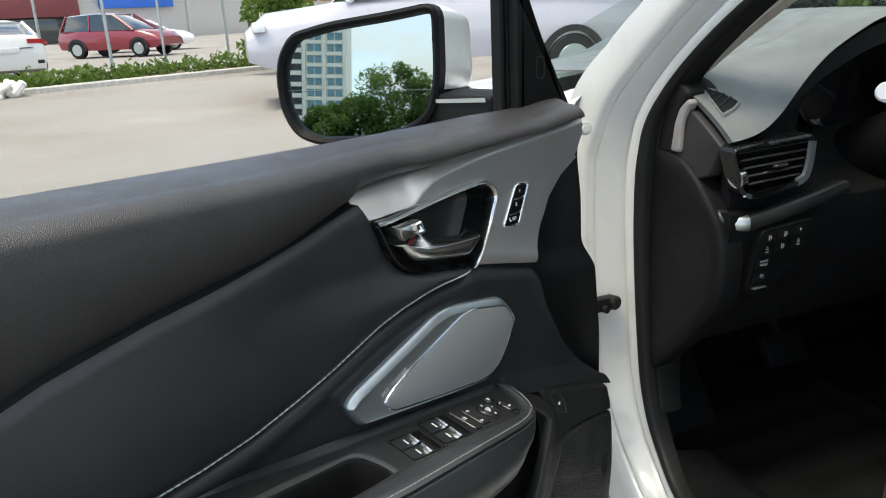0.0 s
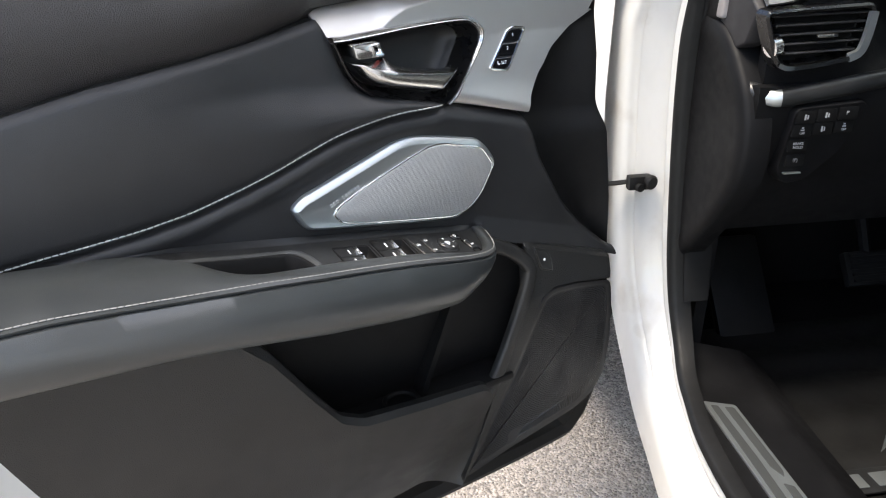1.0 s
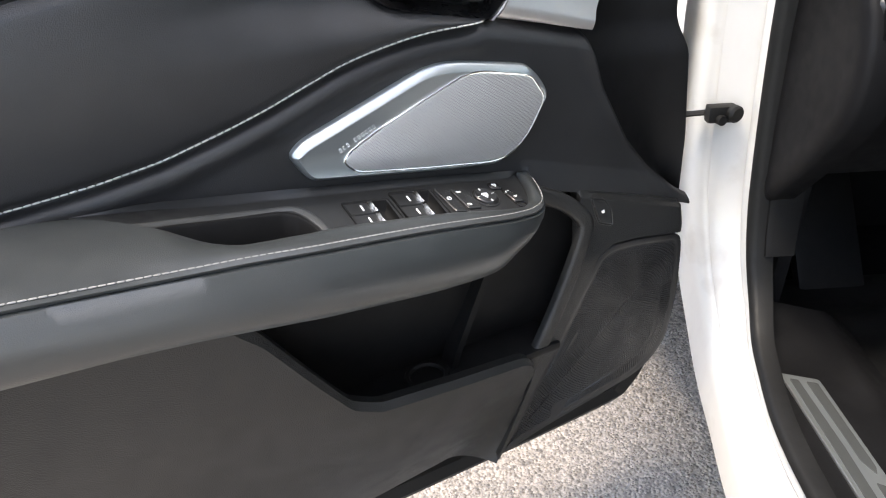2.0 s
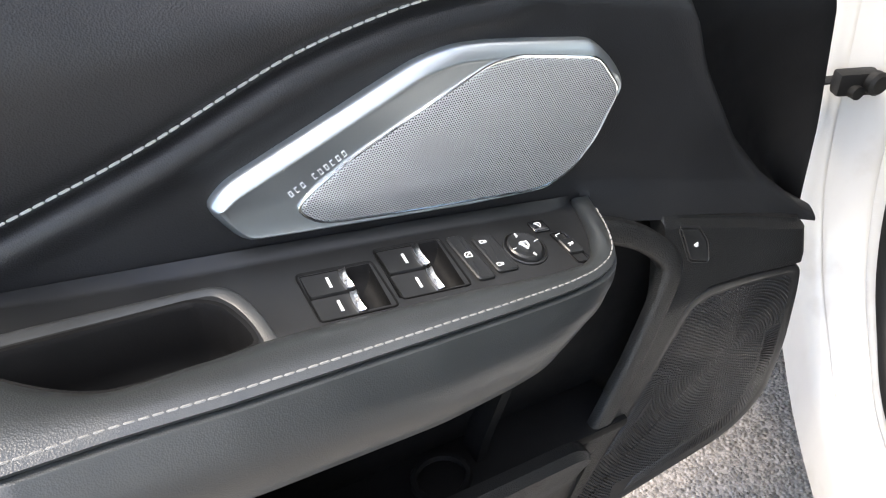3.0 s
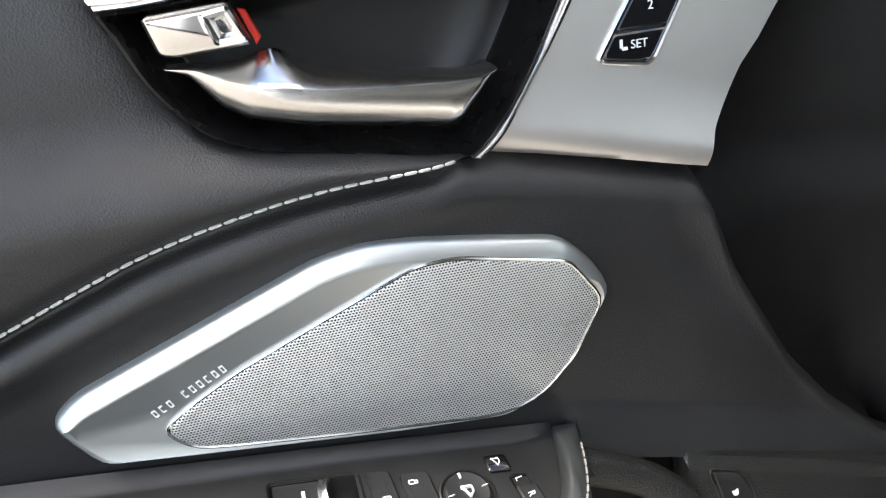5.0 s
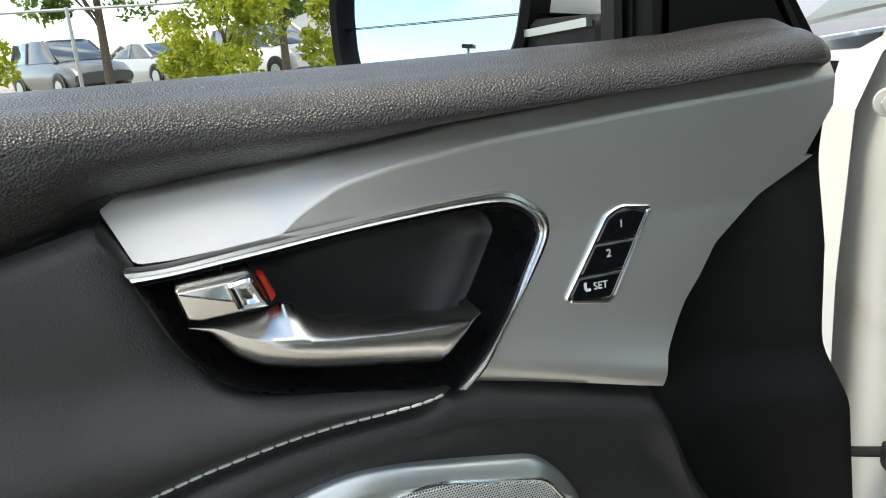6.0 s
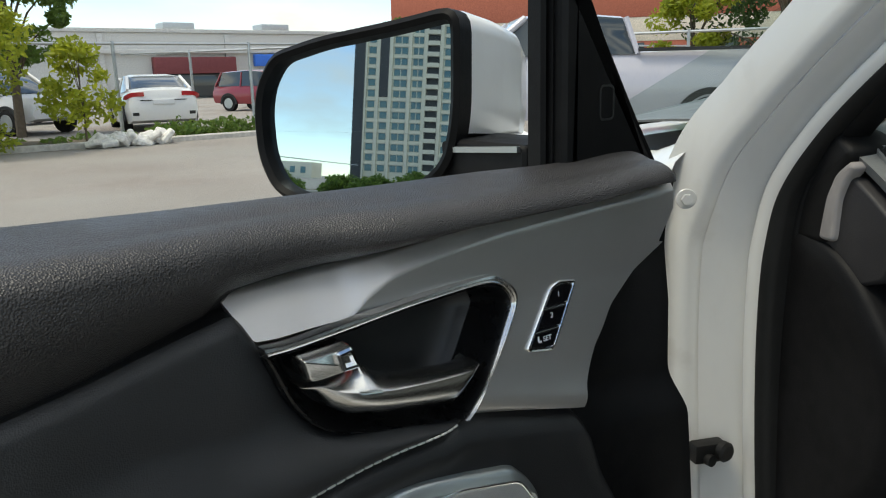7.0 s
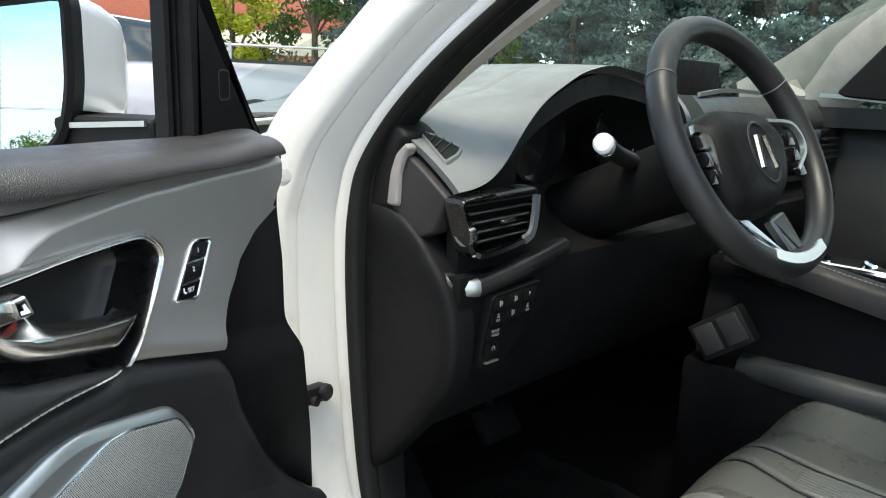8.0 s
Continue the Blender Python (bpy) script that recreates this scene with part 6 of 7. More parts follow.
part("far_door", patch(lambda u, v: (1.5 - 0.06 * math.sin(math.pi * v), 0.3 - 2.4 * u, 0.35 + 0.72 * v), 12, 10, 0.06, (1, 0, 0)), PLASTIC, car, "black trim of the far door")
part("far_door_strip", sweep([(1.45, -0.14, 1.14), (1.445, -0.2, 1.137), (1.44, -0.45, 1.115)], [(-0.005, -0.004), (-0.005, 0.003), (0.005, 0.003), (0.005, -0.004)], (-1, 0, 0)), SATIN, car, "silver strip along the far door")
part("far_sail_panel", plate(rounded([(-0.19, 1.146), (-0.285, 1.262), (-0.5, 1.34), (-0.5, 1.115), (-0.21, 1.136)], 0.008), [(0, 1.46), (0, 1.408), (0.004, 1.402)], lambda a, b, d: (d, a, b)), PLASTIC_DEEP, car, "black panel in the corner of the far window")
part("far_window_frame", sweep([(1.47, 0.2, 1.09), (1.47, -2.2, 1.1)], [(-0.03, -0.03), (-0.03, 0.02), (0.03, 0.02), (0.03, -0.03)], (0, 0, 1)), PLASTIC, car)
part("far_roof_rail", sweep([(1.36, -0.6, 1.5), (1.36, -2.5, 1.5)], [(-0.04, -0.04), (-0.04, 0.04), (0.04, 0.04), (0.04, -0.04)], (0, 0, 1)), HEADLINER, car)
part("far_window", patch(lambda u, v: (1.5 - 0.14 * v, 0.25 - 2.4 * u - 0.7 * v * (1 - u), 1.08 + 0.42 * v), 8, 6), clear_glass("far_window_glass", (0.62, 0.68, 0.66)), car, "tinted far window")
bpy.data.objects["far_window"].visible_shadow = False
part("rear_bulkhead", box(0.12, 1.45, -2.45, -2.4, 0.34, 1.5), CARPET, car)
part("rear_seat", box(0.2, 1.4, -2.2, -1.7, 0.34, 0.85, 0.05), SEAT, car, "black rear seat")
part("near_rear_door", merge(box(-0.06, 0.06, -2.35, -1.12, 0.3, 1.06, 0.03), box(0.04, 0.1, -1.2, -1.05, 0.35, 1.5, 0.02)), WHITE, car, "white rear door and centre pillar")
# outer far side, bonnet, underside and wheels
part("bonnet", patch(lambda u, v: (-0.02 + 1.6 * u, 0.42 + 1.15 * v, 1.03 + 0.05 * math.sin(math.pi * u) - 0.2 * v**1.8), 20, 14, 0.04, (0, 0, -1)), WHITE, car, "white bonnet")
part("far_side", patch(lambda u, v: (1.6 - 0.03 * math.sin(math.pi * v), 1.5 - 4.0 * u, 0.28 + 0.8 * v), 16, 8, 0.05, (-1, 0, 0)), WHITE, car, "white far side panels")
for u0, w0 in ((0.05, 0.75), (1.5, 0.75), (0.05, -2.05), (1.5, -2.05)):
    wh = part("wheel", rings_mesh([[(u0 + d, w0 + r * math.cos(a), 0.345 + r * math.sin(a)) for a in np.linspace(0, 2 * math.pi, 40, False)] for r, d in ((0.22, -0.12), (0.33, -0.12), (0.345, -0.1), (0.345, 0.08), (0.33, 0.1), (0.22, 0.1))], True, True), RUBBER, car, "black tyre")
    part("rim", disc((u0 - 0.125, w0, 0.345), (-1, 0, 0), 0.215, 0.01, 32, 0.004), SATIN, wh)

# floor mat lying in the footwell
mat = thing("floor_mat", "black moulded rubber floor mat in the footwell", "floor mat", CAR)
part("mat_sheet", patch(lambda u, v: (0.165 + 0.5 * u, 0.12 - 0.62 * v, 0.346 + 0.012 * max(0, abs(u - 0.5) * 2 - 0.9) * 10 + 0.003 * math.sin(v * 40)), 40, 60, 0.006, (0, 0, -1)), RUBBER, mat, "ribbed black rubber sheet")
badge = part("mat_badge", box(0.185, 0.345, -0.365, -0.315, 0.35, 0.354, 0.003), PLASTIC_SMOOTH, mat, "dark badge plate with plain silver strokes")
for k in range(3):
    part("badge_stroke", box(0.205 + 0.045 * k, 0.235 + 0.045 * k, -0.355, -0.327, 0.354, 0.3555, 0.001), SATIN, badge)

# ---- ground ----
def asphalt():
    n = Nodes("asphalt", (0.2, 0.172, 0.148), 0.9)
    v = n.node("ShaderNodeTexVoronoi", Scale=150.0, Randomness=1.0)
    n.link(n.coords(), v.inputs["Vector"])
    stone = n.node("ShaderNodeSeparateColor")
    n.link(v.outputs["Color"], stone.inputs["Color"])
    n.tint(stone.outputs["Red"], (0.43, 0.375, 0.33), 0.1, 0.95)
    n.tint(stone.outputs["Green"], (0.1, 0.085, 0.078), 0.7, 0.95)
    n.tint(n.noise(210, 4), (0.07, 0.058, 0.052), 0.5, 0.68)
    n.tint(n.noise(60, 5), (0.4, 0.34, 0.3), 0.5, 0.75)
    gap = n.cells(150)
    n.tint(n.noise(0.35, 6), (0.36, 0.34, 0.31), 0.35, 0.75)
    n.tint(n.noise(0.06, 4, (1, 4, 1)), (0.3, 0.285, 0.26), 0.45, 0.7)
    n.bump(n.ranged(gap, 1, 0, 0.1, 0.7), 0.8, 0.005)
    n.bump(n.noise(400, 2), 0.3, 0.001)
    return n.m


ground = part("ground", patch(lambda u, v: (math.copysign(abs(2 * u - 1) ** 3, u - 0.5) * 1500, math.copysign(abs(2 * v - 1) ** 3, v - 0.5) * 1500, 0), 40, 40), asphalt())
tagged(ground, "pale worn asphalt of a car park", "ground", kind="structure")


# ---- surroundings ----
def leaf_material(name, a, b):
    n = Nodes(name, a, 0.55, spec=0.3)
    info = n.node("ShaderNodeNewGeometry")
    n.tint(info.outputs["Random Per Island"], b, 0.0, 1.0)
    n.b.inputs["Subsurface Weight"].default_value = 0.0
    tr = n.node("ShaderNodeBsdfTranslucent")
    tr.inputs["Color"].default_value = (*[min(1, c * 2.2) for c in b], 1)
    mx = n.node("ShaderNodeMixShader", Fac=0.35)
    n.link(n.b.outputs["BSDF"], mx.inputs[1])
    n.link(tr.outputs["BSDF"], mx.inputs[2])
    n.link(mx.outputs["Shader"], n.t.nodes["Material Output"].inputs["Surface"])
    return n.m


LEAF_YELLOW = leaf_material("yellow_green_leaves", (0.12, 0.17, 0.02), (0.27, 0.29, 0.03))
LEAF_GREEN = leaf_material("green_leaves", (0.04, 0.09, 0.015), (0.1, 0.15, 0.03))
LEAF_DARK = leaf_material("dark_leaves", (0.02, 0.045, 0.012), (0.045, 0.08, 0.02))
NEEDLE = leaf_material("blue_green_needles", (0.06, 0.095, 0.085), (0.12, 0.17, 0.16))
BARK = plastic("bark", (0.09, 0.07, 0.05), 60, 0.8, 0.9)


def foliage(clumps, per, size, seed, flat=0.6):
    """Small pointed leaves gathered in clumps (centre, radii)."""
    rng = np.random.default_rng(seed)
    verts, faces = [], []
    for (c, r) in clumps:
        n = per
        d = rng.normal(size=(n, 3))
        d /= np.linalg.norm(d, axis=1)[:, None]
        rad = rng.uniform(0.35, 1.0, n) ** 0.6
        pos = np.array(c) + d * rad[:, None] * np.array(r)
        a = rng.normal(size=(n, 3))
        a /= np.linalg.norm(a, axis=1)[:, None]
        b = np.cross(a, rng.normal(size=(n, 3)))
        b /= np.linalg.norm(b, axis=1)[:, None]
        s = size * rng.uniform(0.6, 1.4, n)[:, None]
        for k in range(n):
            i = len(verts)
            verts += [pos[k] - a[k] * s[k], pos[k] + b[k] * s[k] * 0.45, pos[k] + a[k] * s[k], pos[k] - b[k] * s[k] * 0.45]
            faces.append((i, i + 1, i + 2, i + 3))
    me = bpy.data.meshes.new("crown")
    me.from_pydata([tuple(v) for v in verts], [], faces)
    return me


def leafy(name, me, material, parent, label=""):
    me.materials.append(material)
    ob = new(name, me)
    ob.parent = parent
    return tagged(ob, label)


def tree(x, y, height, spread, material, label, seed, trunk=0.06, low=0.15, clumps=26, per=90, leaf=0.06, group="trees by the car park"):
    t = thing("tree", label, "tree", pose(x, y, 0), group)
    rng = np.random.default_rng(seed)
    top = Vector((rng.uniform(-0.1, 0.1) * spread, rng.uniform(-0.1, 0.1) * spread, height * 0.9))
    part("trunk", sweep(spline([(0, 0, -0.05), (0.03 * spread, 0, height * 0.3), tuple(top * 0.6), tuple(top)], 6), circle(trunk, 8), (0, 1, 0.01), scale=lambda s: 1 - 0.8 * s), BARK, t)
    cl = []
    for k in range(clumps):
        h = rng.uniform(low, 1.0)
        wide = math.sin(math.pi * min(1, 0.18 + 0.75 * h)) ** 0.7
        a, r = rng.uniform(0, 2 * math.pi), spread * wide * rng.uniform(0.15, 1.0) ** 0.6
        c = Vector((r * math.cos(a), r * math.sin(a), h * height))
        cl.append((tuple(c), tuple(spread * rng.uniform(0.2, 0.4) * np.array((1, 1, 0.85)))))
        if k % 3 == 0:
            part("limb", sweep([tuple(top * (h * 0.6)), tuple((top * (h * 0.75) + c) / 2), tuple(c)], circle(trunk * 0.3, 5), (0, 1, 0.3), scale=lambda s: 1 - 0.7 * s), BARK, t)
    leafy("crown", foliage(cl, int(per * 2.6), leaf * 0.8, seed), material, t)
    return t


def conifer(x, y, height, spread, label, seed, group="spruces behind the car"):
    t = thing("spruce", label, "tree", pose(x, y, 0), group)
    rng = np.random.default_rng(seed)
    part("trunk", sweep([(0, 0, -0.05), (0, 0, height)], circle(0.1, 8), (0, 1, 0), scale=lambda s: 1 - 0.9 * s), BARK, t)
    cl = []
    for k in range(170):
        h = rng.uniform(0.03, 0.98)
        r = spread * (1 - h) * rng.uniform(0.4, 1.0) + 0.1
        a = rng.uniform(0, 2 * math.pi)
        cl.append(((r * math.cos(a), r * math.sin(a), h * height), (0.32 * spread * (1.1 - h), 0.32 * spread * (1.1 - h), 0.16)))
    leafy("crown", foliage(cl, 150, 0.075, seed), NEEDLE, t)
    return t


tree(0.5, 15.1, 3.4, 1.3, LEAF_YELLOW, "bushy young tree with yellow-green leaves", 3, 0.05, 0.06, 44, 110, 0.075)
tree(-2.0, 19.5, 6.5, 1.7, LEAF_GREEN, "tall green tree behind a wire fence", 4, 0.12, 0.3, 40, 110, 0.1)
tree(2.3, 20.3, 6.0, 1.35, LEAF_GREEN, "green tree behind a wire fence", 5, 0.12, 0.3, 36, 110, 0.1)
tree(2.65, 15.1, 2.0, 0.6, LEAF_YELLOW, "thin sapling with yellow-green leaves", 6, 0.025, 0.3, 34, 18, 0.09)
tree(9.3, 13.9, 2.3, 0.8, LEAF_GREEN, "thin leafy sapling by the kerb", 7, 0.025, 0.2, 60, 26, 0.09)
tree(-4.2, 14.6, 2.6, 1.1, LEAF_YELLOW, "low yellow-green shrub by the kerb", 8, 0.04, 0.1, 26, 90, 0.075)

# kerb strip with weeds
kerb = part("kerb", sweep([(-60, 15.4, 0.0), (60, 15.4, 0.0)], [(-0.12, -0.05), (-0.12, 0.09), (-0.1, 0.11), (0.1, 0.11), (0.12, 0.09), (0.12, -0.05)], (0, 0, 1)), plastic("concrete", (0.42, 0.4, 0.37), 90, 0.5, 0.85))
tagged(kerb, "worn concrete kerb along a planted strip", "kerb", kind="structure")
strip = part("planted_strip", patch(lambda u, v: (-60 + 120 * u, 15.5 + 1.4 * v, 0.1 + 0.06 * math.sin(u * 90) * math.sin(math.pi * v)), 120, 6), plastic("soil", (0.11, 0.09, 0.06), 40, 0.8, 0.95))
tagged(strip, "strip of dry soil behind the kerb", "planting bed", kind="structure")
rng = np.random.default_rng(11)
weeds = new("weeds", foliage([((x, 15.9 + rng.uniform(-0.3, 0.5), 0.2), (0.3, 0.3, rng.uniform(0.12, 0.34))) for x in np.linspace(4.2, 13, 46)] + [((x, 16 + rng.uniform(-0.3, 0.5), 0.12), (0.3, 0.3, rng.uniform(0.05, 0.15))) for x in np.linspace(-12, 30, 60)], 70, 0.07, 12))
weeds.data.materials.append(LEAF_GREEN)
tagged(weeds, "low green weeds along the kerb", "weeds", kind="stuff")
rub = bmesh.new()
for k in range(40):
    b = moved(box(-0.16, 0.16, -0.12, 0.12, -0.06, 0.06, 0.03, 1), Matrix.Translation((3.4 + rng.uniform(-0.75, 0.75), 15.15 + rng.uniform(-0.25, 0.25), 0.06 + rng.uniform(0, 0.1))) @ pose(0, 0, 0, *rng.uniform(-60, 60, 3)))
    me = bpy.data.meshes.new("tmp")
    b.to_mesh(me)
    rub.from_mesh(me)
    b.free()
    bpy.data.meshes.remove(me)
tagged(part("rubble_heap", rub, plastic("broken_concrete", (0.62, 0.6, 0.56), 60, 0.7, 0.85)), "heap of pale broken concrete at the kerb", "rubble", kind="stuff")

# wire fence behind the strip
STEEL = metal("galvanised_steel", (0.5, 0.52, 0.53), 0.45, (10, 10, 10), 30, 0.08, 0.02)
fence = thing("wire_fence", "galvanised wire fence behind the kerb", "fence", pose(0, 17.2, 0))
part("top_rail", tube([(-60, 0, 2.05), (60, 0, 2.05)], 0.03, 8, (0, 0, 1)), STEEL, fence)
for k in range(-12, 14):
    part("post", tube([(0.75 + 3.1 * k, 0, -0.05), (0.75 + 3.1 * k, 0, 2.1)], 0.04, 8, (0, 1, 0)), STEEL, fence)


# parked cars
GLASS_DARK = Nodes("dark_car_glass", (0.03, 0.04, 0.045), 0.06, coat=0.5).m
TAIL = Nodes("red_tail_lamp", (0.42, 0.015, 0.02), 0.15, coat=0.5).m
LAMP = Nodes("clear_lamp", (0.75, 0.78, 0.8), 0.12, coat=0.5).m


def section(w, h0, h1, k=0.86):
    """Half-rounded body section, from one sill over the top to the other."""
    return [(-w * 0.94, h0), (-w, h0 + 0.3 * (h1 - h0)), (-w * 0.985, h0 + 0.7 * (h1 - h0)), (-w * k, h1 - 0.02), (-w * 0.5, h1 + 0.012), (0, h1 + 0.02), (w * 0.5, h1 + 0.012), (w * k, h1 - 0.02), (w * 0.985, h0 + 0.7 * (h1 - h0)), (w, h0 + 0.3 * (h1 - h0)), (w * 0.94, h0)]


def parked_car(label, m, color, body, cabin, width=0.9, wheel_at=(-1.35, 1.35), wheel_r=0.33, group="parked cars"):
    """body and cabin: rows of (along, foot, top) from tail to nose; x is across, y ahead."""
    c = thing("parked_car", label, "car", m, group)
    pm = paint("car_paint", color, tuple(x * 0.8 for x in color), 0.6)
    L = [r[0] for r in body]
    half = lambda y: width * (1 - 0.1 * (abs(y - (L[0] + L[-1]) / 2) / ((L[-1] - L[0]) / 2)) ** 4)
    part("body", rings_mesh([[(a, y, b) for a, b in section(half(y), f, t)] for y, f, t in body], True, True), pm, c, angle=50)
    cab = []
    for y, f, t in cabin:
        w0, w1 = half(y) * 0.9, half(y) * 0.74
        cab.append([(-w0, y, f), (-(w0 + w1) / 2, y, (f + t) / 2), (-w1, y, t - 0.03), (-w1 * 0.7, y, t), (w1 * 0.7, y, t), (w1, y, t - 0.03), ((w0 + w1) / 2, y, (f + t) / 2), (w0, y, f)])
    part("cabin_glass", rings_mesh(cab, True, True), GLASS_DARK, c, "dark windows", 40)
    roof = [[(-half(y) * 0.72, y, t - 0.03), (-half(y) * 0.5, y, t + 0.012), (half(y) * 0.5, y, t + 0.012), (half(y) * 0.72, y, t - 0.03), (0, y, t - 0.04)] for y, f, t in cabin[1:-1]]
    part("roof", rings_mesh(roof, True, True), pm, c)
    for s in (-1, 1):
        for i in (0, -1):
            a, b = (cabin[0], cabin[1]) if i == 0 else (cabin[-1], cabin[-2])
            part("pillar", sweep([(s * half(a[0]) * 0.88, a[0], a[1]), (s * half(b[0]) * 0.735, b[0], b[2] - 0.02)], circle(0.045, 8), (s, 0, 0.3)), pm, c)
        ym = (cabin[1][0] + cabin[-2][0]) / 2
        part("door_pillar", sweep([(s * half(ym) * 0.905, ym, cabin[1][1]), (s * half(ym) * 0.75, ym, cabin[1][2] - 0.02)], circle(0.035, 8), (s, 0, 0.3)), pm, c)
        for y in wheel_at:
            wv = part("wheel", rings_mesh([[(s * (width + d), y + r * math.cos(a), wheel_r + r * math.sin(a)) for a in np.linspace(0, 2 * math.pi, 28, False)] for r, d in ((wheel_r * 0.6, -0.2), (wheel_r, -0.2), (wheel_r, -0.02), (wheel_r * 0.94, 0.01), (wheel_r * 0.66, 0.012))], True, True), RUBBER, c)
            part("rim", disc((s * (width + 0.012), y, wheel_r), (s, 0, 0), wheel_r * 0.64, 0.008, 24, 0.003), SATIN, wv)
            arch = [(s * (width * 0.985), y + (wheel_r + 0.06) * math.cos(a), wheel_r + (wheel_r + 0.06) * math.sin(a)) for a in np.linspace(-0.1, math.pi + 0.1, 20)]
            part("wheel_arch", sweep(arch, [(-0.06, -0.02), (-0.06, 0.02), (0.03, 0.02), (0.03, -0.02)], (s, 0, 0)), PLASTIC, c)
    y0, f0, t0 = body[0]
    part("number_plate", box(-0.26, 0.26, y0 - 0.03, y0, (f0 + t0) / 2 + 0.02, (f0 + t0) / 2 + 0.15, 0.01), MARK, c, "pale number plate with plain bars")
    return c, half


SEDAN_BODY = [(-2.28, 0.42, 0.9), (-2.24, 0.3, 1.02), (-1.9, 0.22, 1.08), (-1.0, 0.2, 1.0), (0.4, 0.2, 0.98), (1.0, 0.2, 0.95), (1.9, 0.24, 0.8), (2.25, 0.34, 0.62)]
SEDAN_CAB = [(-1.85, 1.04, 1.08), (-1.1, 0.98, 1.38), (-0.3, 0.96, 1.43), (0.35, 0.95, 1.36), (1.1, 0.93, 0.97)]


def tail_lamps(c, w, z, y):
    for s in (-1, 1):
        part("tail_lamp", sweep(spline([(s * w * 0.5, y - 0.04, z + 0.06), (s * w * 0.8, y - 0.02, z + 0.05), (s * w * 0.94, y + 0.06, z), (s * w * 0.95, y + 0.2, z - 0.05)], 5), [(-0.05, -0.04), (-0.05, 0.02), (0.05, 0.02), (0.05, -0.04)], (0, -1, 0)), TAIL, c, "red tail lamp")


sedan, _ = parked_car("white saloon parked nose away, red tail lamps", pose(5.66, 21.2, 0.0, 0, 0, -8), (0.78, 0.78, 0.77), SEDAN_BODY, SEDAN_CAB)
tail_lamps(sedan, 0.9, 0.88, -2.24)
part("boot_line", box(-0.55, 0.55, -2.3, -2.26, 0.78, 0.8, 0.004), PLASTIC_SMOOTH, sedan)
part("bumper_vents", box(-0.75, -0.6, -2.29, -2.2, 0.42, 0.5, 0.01), PLASTIC, sedan)
part("bumper_vent", box(0.6, 0.75, -2.29, -2.2, 0.42, 0.5, 0.01), PLASTIC, sedan)
SUV_BODY = [(-2.2, 0.45, 0.95), (-2.15, 0.35, 1.08), (-1.2, 0.3, 1.08), (0.6, 0.3, 1.06), (1.2, 0.3, 1.0), (1.95, 0.34, 0.9), (2.2, 0.42, 0.7)]
SUV_CAB = [(-2.1, 1.02, 1.06), (-1.8, 1.02, 1.6), (-0.4, 1.02, 1.66), (0.3, 1.02, 1.6), (1.15, 1.0, 1.04)]
parked_car("red estate car parked side on", pose(12.9, 29.5, 0.0, 0, 0, -150), (0.2, 0.015, 0.025), SUV_BODY, SUV_CAB)
parked_car("white saloon parked behind the fence", pose(15.9, 33.8, 0.0, 0, 0, -120), (0.7, 0.7, 0.7), SEDAN_BODY, SEDAN_CAB)
parked_car("dark blue estate car behind the fence", pose(3.0, 27.5, 0.0, 0, 0, -70), (0.04, 0.05, 0.08), SUV_BODY, SUV_CAB)
parked_car("white estate car behind the fence", pose(2.2, 22.5, 0.0, 0, 0, -150), (0.7, 0.7, 0.7), SUV_BODY, SUV_CAB)
parked_car("grey estate car behind the fence", pose(-3.4, 24.0, 0.0, 0, 0, -150), (0.08, 0.085, 0.09), SUV_BODY, SUV_CAB)
parked_car("silver saloon behind the fence", pose(-1.0, 27.0, 0.0, 0, 0, -150), (0.4, 0.42, 0.43), SEDAN_BODY, SEDAN_CAB)

TRUCK_BODY = [(-2.9, 0.65, 1.3), (-2.85, 0.55, 1.42), (-1.6, 0.55, 1.42), (-0.6, 0.55, 1.42), (0.8, 0.55, 1.4), (1.4, 0.55, 1.36), (2.5, 0.55, 1.24), (2.8, 0.65, 1.0)]
TRUCK_CAB = [(-0.75, 1.38, 1.4), (-0.62, 1.38, 1.88), (0.2, 1.38, 1.95), (0.75, 1.38, 1.9), (1.45, 1.34, 1.4)]
truck, _ = parked_car("silver pickup truck parked side on", pose(7.56, 7.36, 0.0, 0, 0, 58), (0.46, 0.45, 0.5), TRUCK_BODY, TRUCK_CAB, 0.95, (-1.75, 1.75), 0.4)
part("bed_rail", sweep([(-0.9, -2.8, 1.43), (-0.9, -0.75, 1.43)], [(-0.04, -0.02), (-0.04, 0.025), (0.04, 0.025), (0.04, -0.02)], (0, 0, 1)), PLASTIC, truck)
part("head_lamp", box(-0.92, -0.6, 2.55, 2.72, 1.02, 1.15, 0.03), LAMP, truck, "clear headlamp")
part("tail_lamp", box(0.72, 0.9, -2.95, -2.75, 1.05, 1.38, 0.03), TAIL, truck, "red tail lamp")

# buildings beyond
WALL_WHITE = plastic("white_cladding", (0.45, 0.45, 0.44), 4, 0.1, 0.8)
WALL_BEIGE = plastic("beige_wall", (0.5, 0.44, 0.36), 4, 0.1, 0.85)
BRICK_RED = plastic("red_brick_band", (0.3, 0.09, 0.055), 8, 0.2, 0.85)
MAROON = plastic("maroon_fascia", (0.14, 0.03, 0.035), 4, 0.1, 0.6)
BLUE = plastic("blue_sign", (0.02, 0.12, 0.5), 4, 0.1, 0.5)
WINDOW = Nodes("tower_window", (0.14, 0.28, 0.32), 0.12).m
CONCRETE = plastic("tower_concrete", (0.78, 0.72, 0.59), 6, 0.2, 0.8)

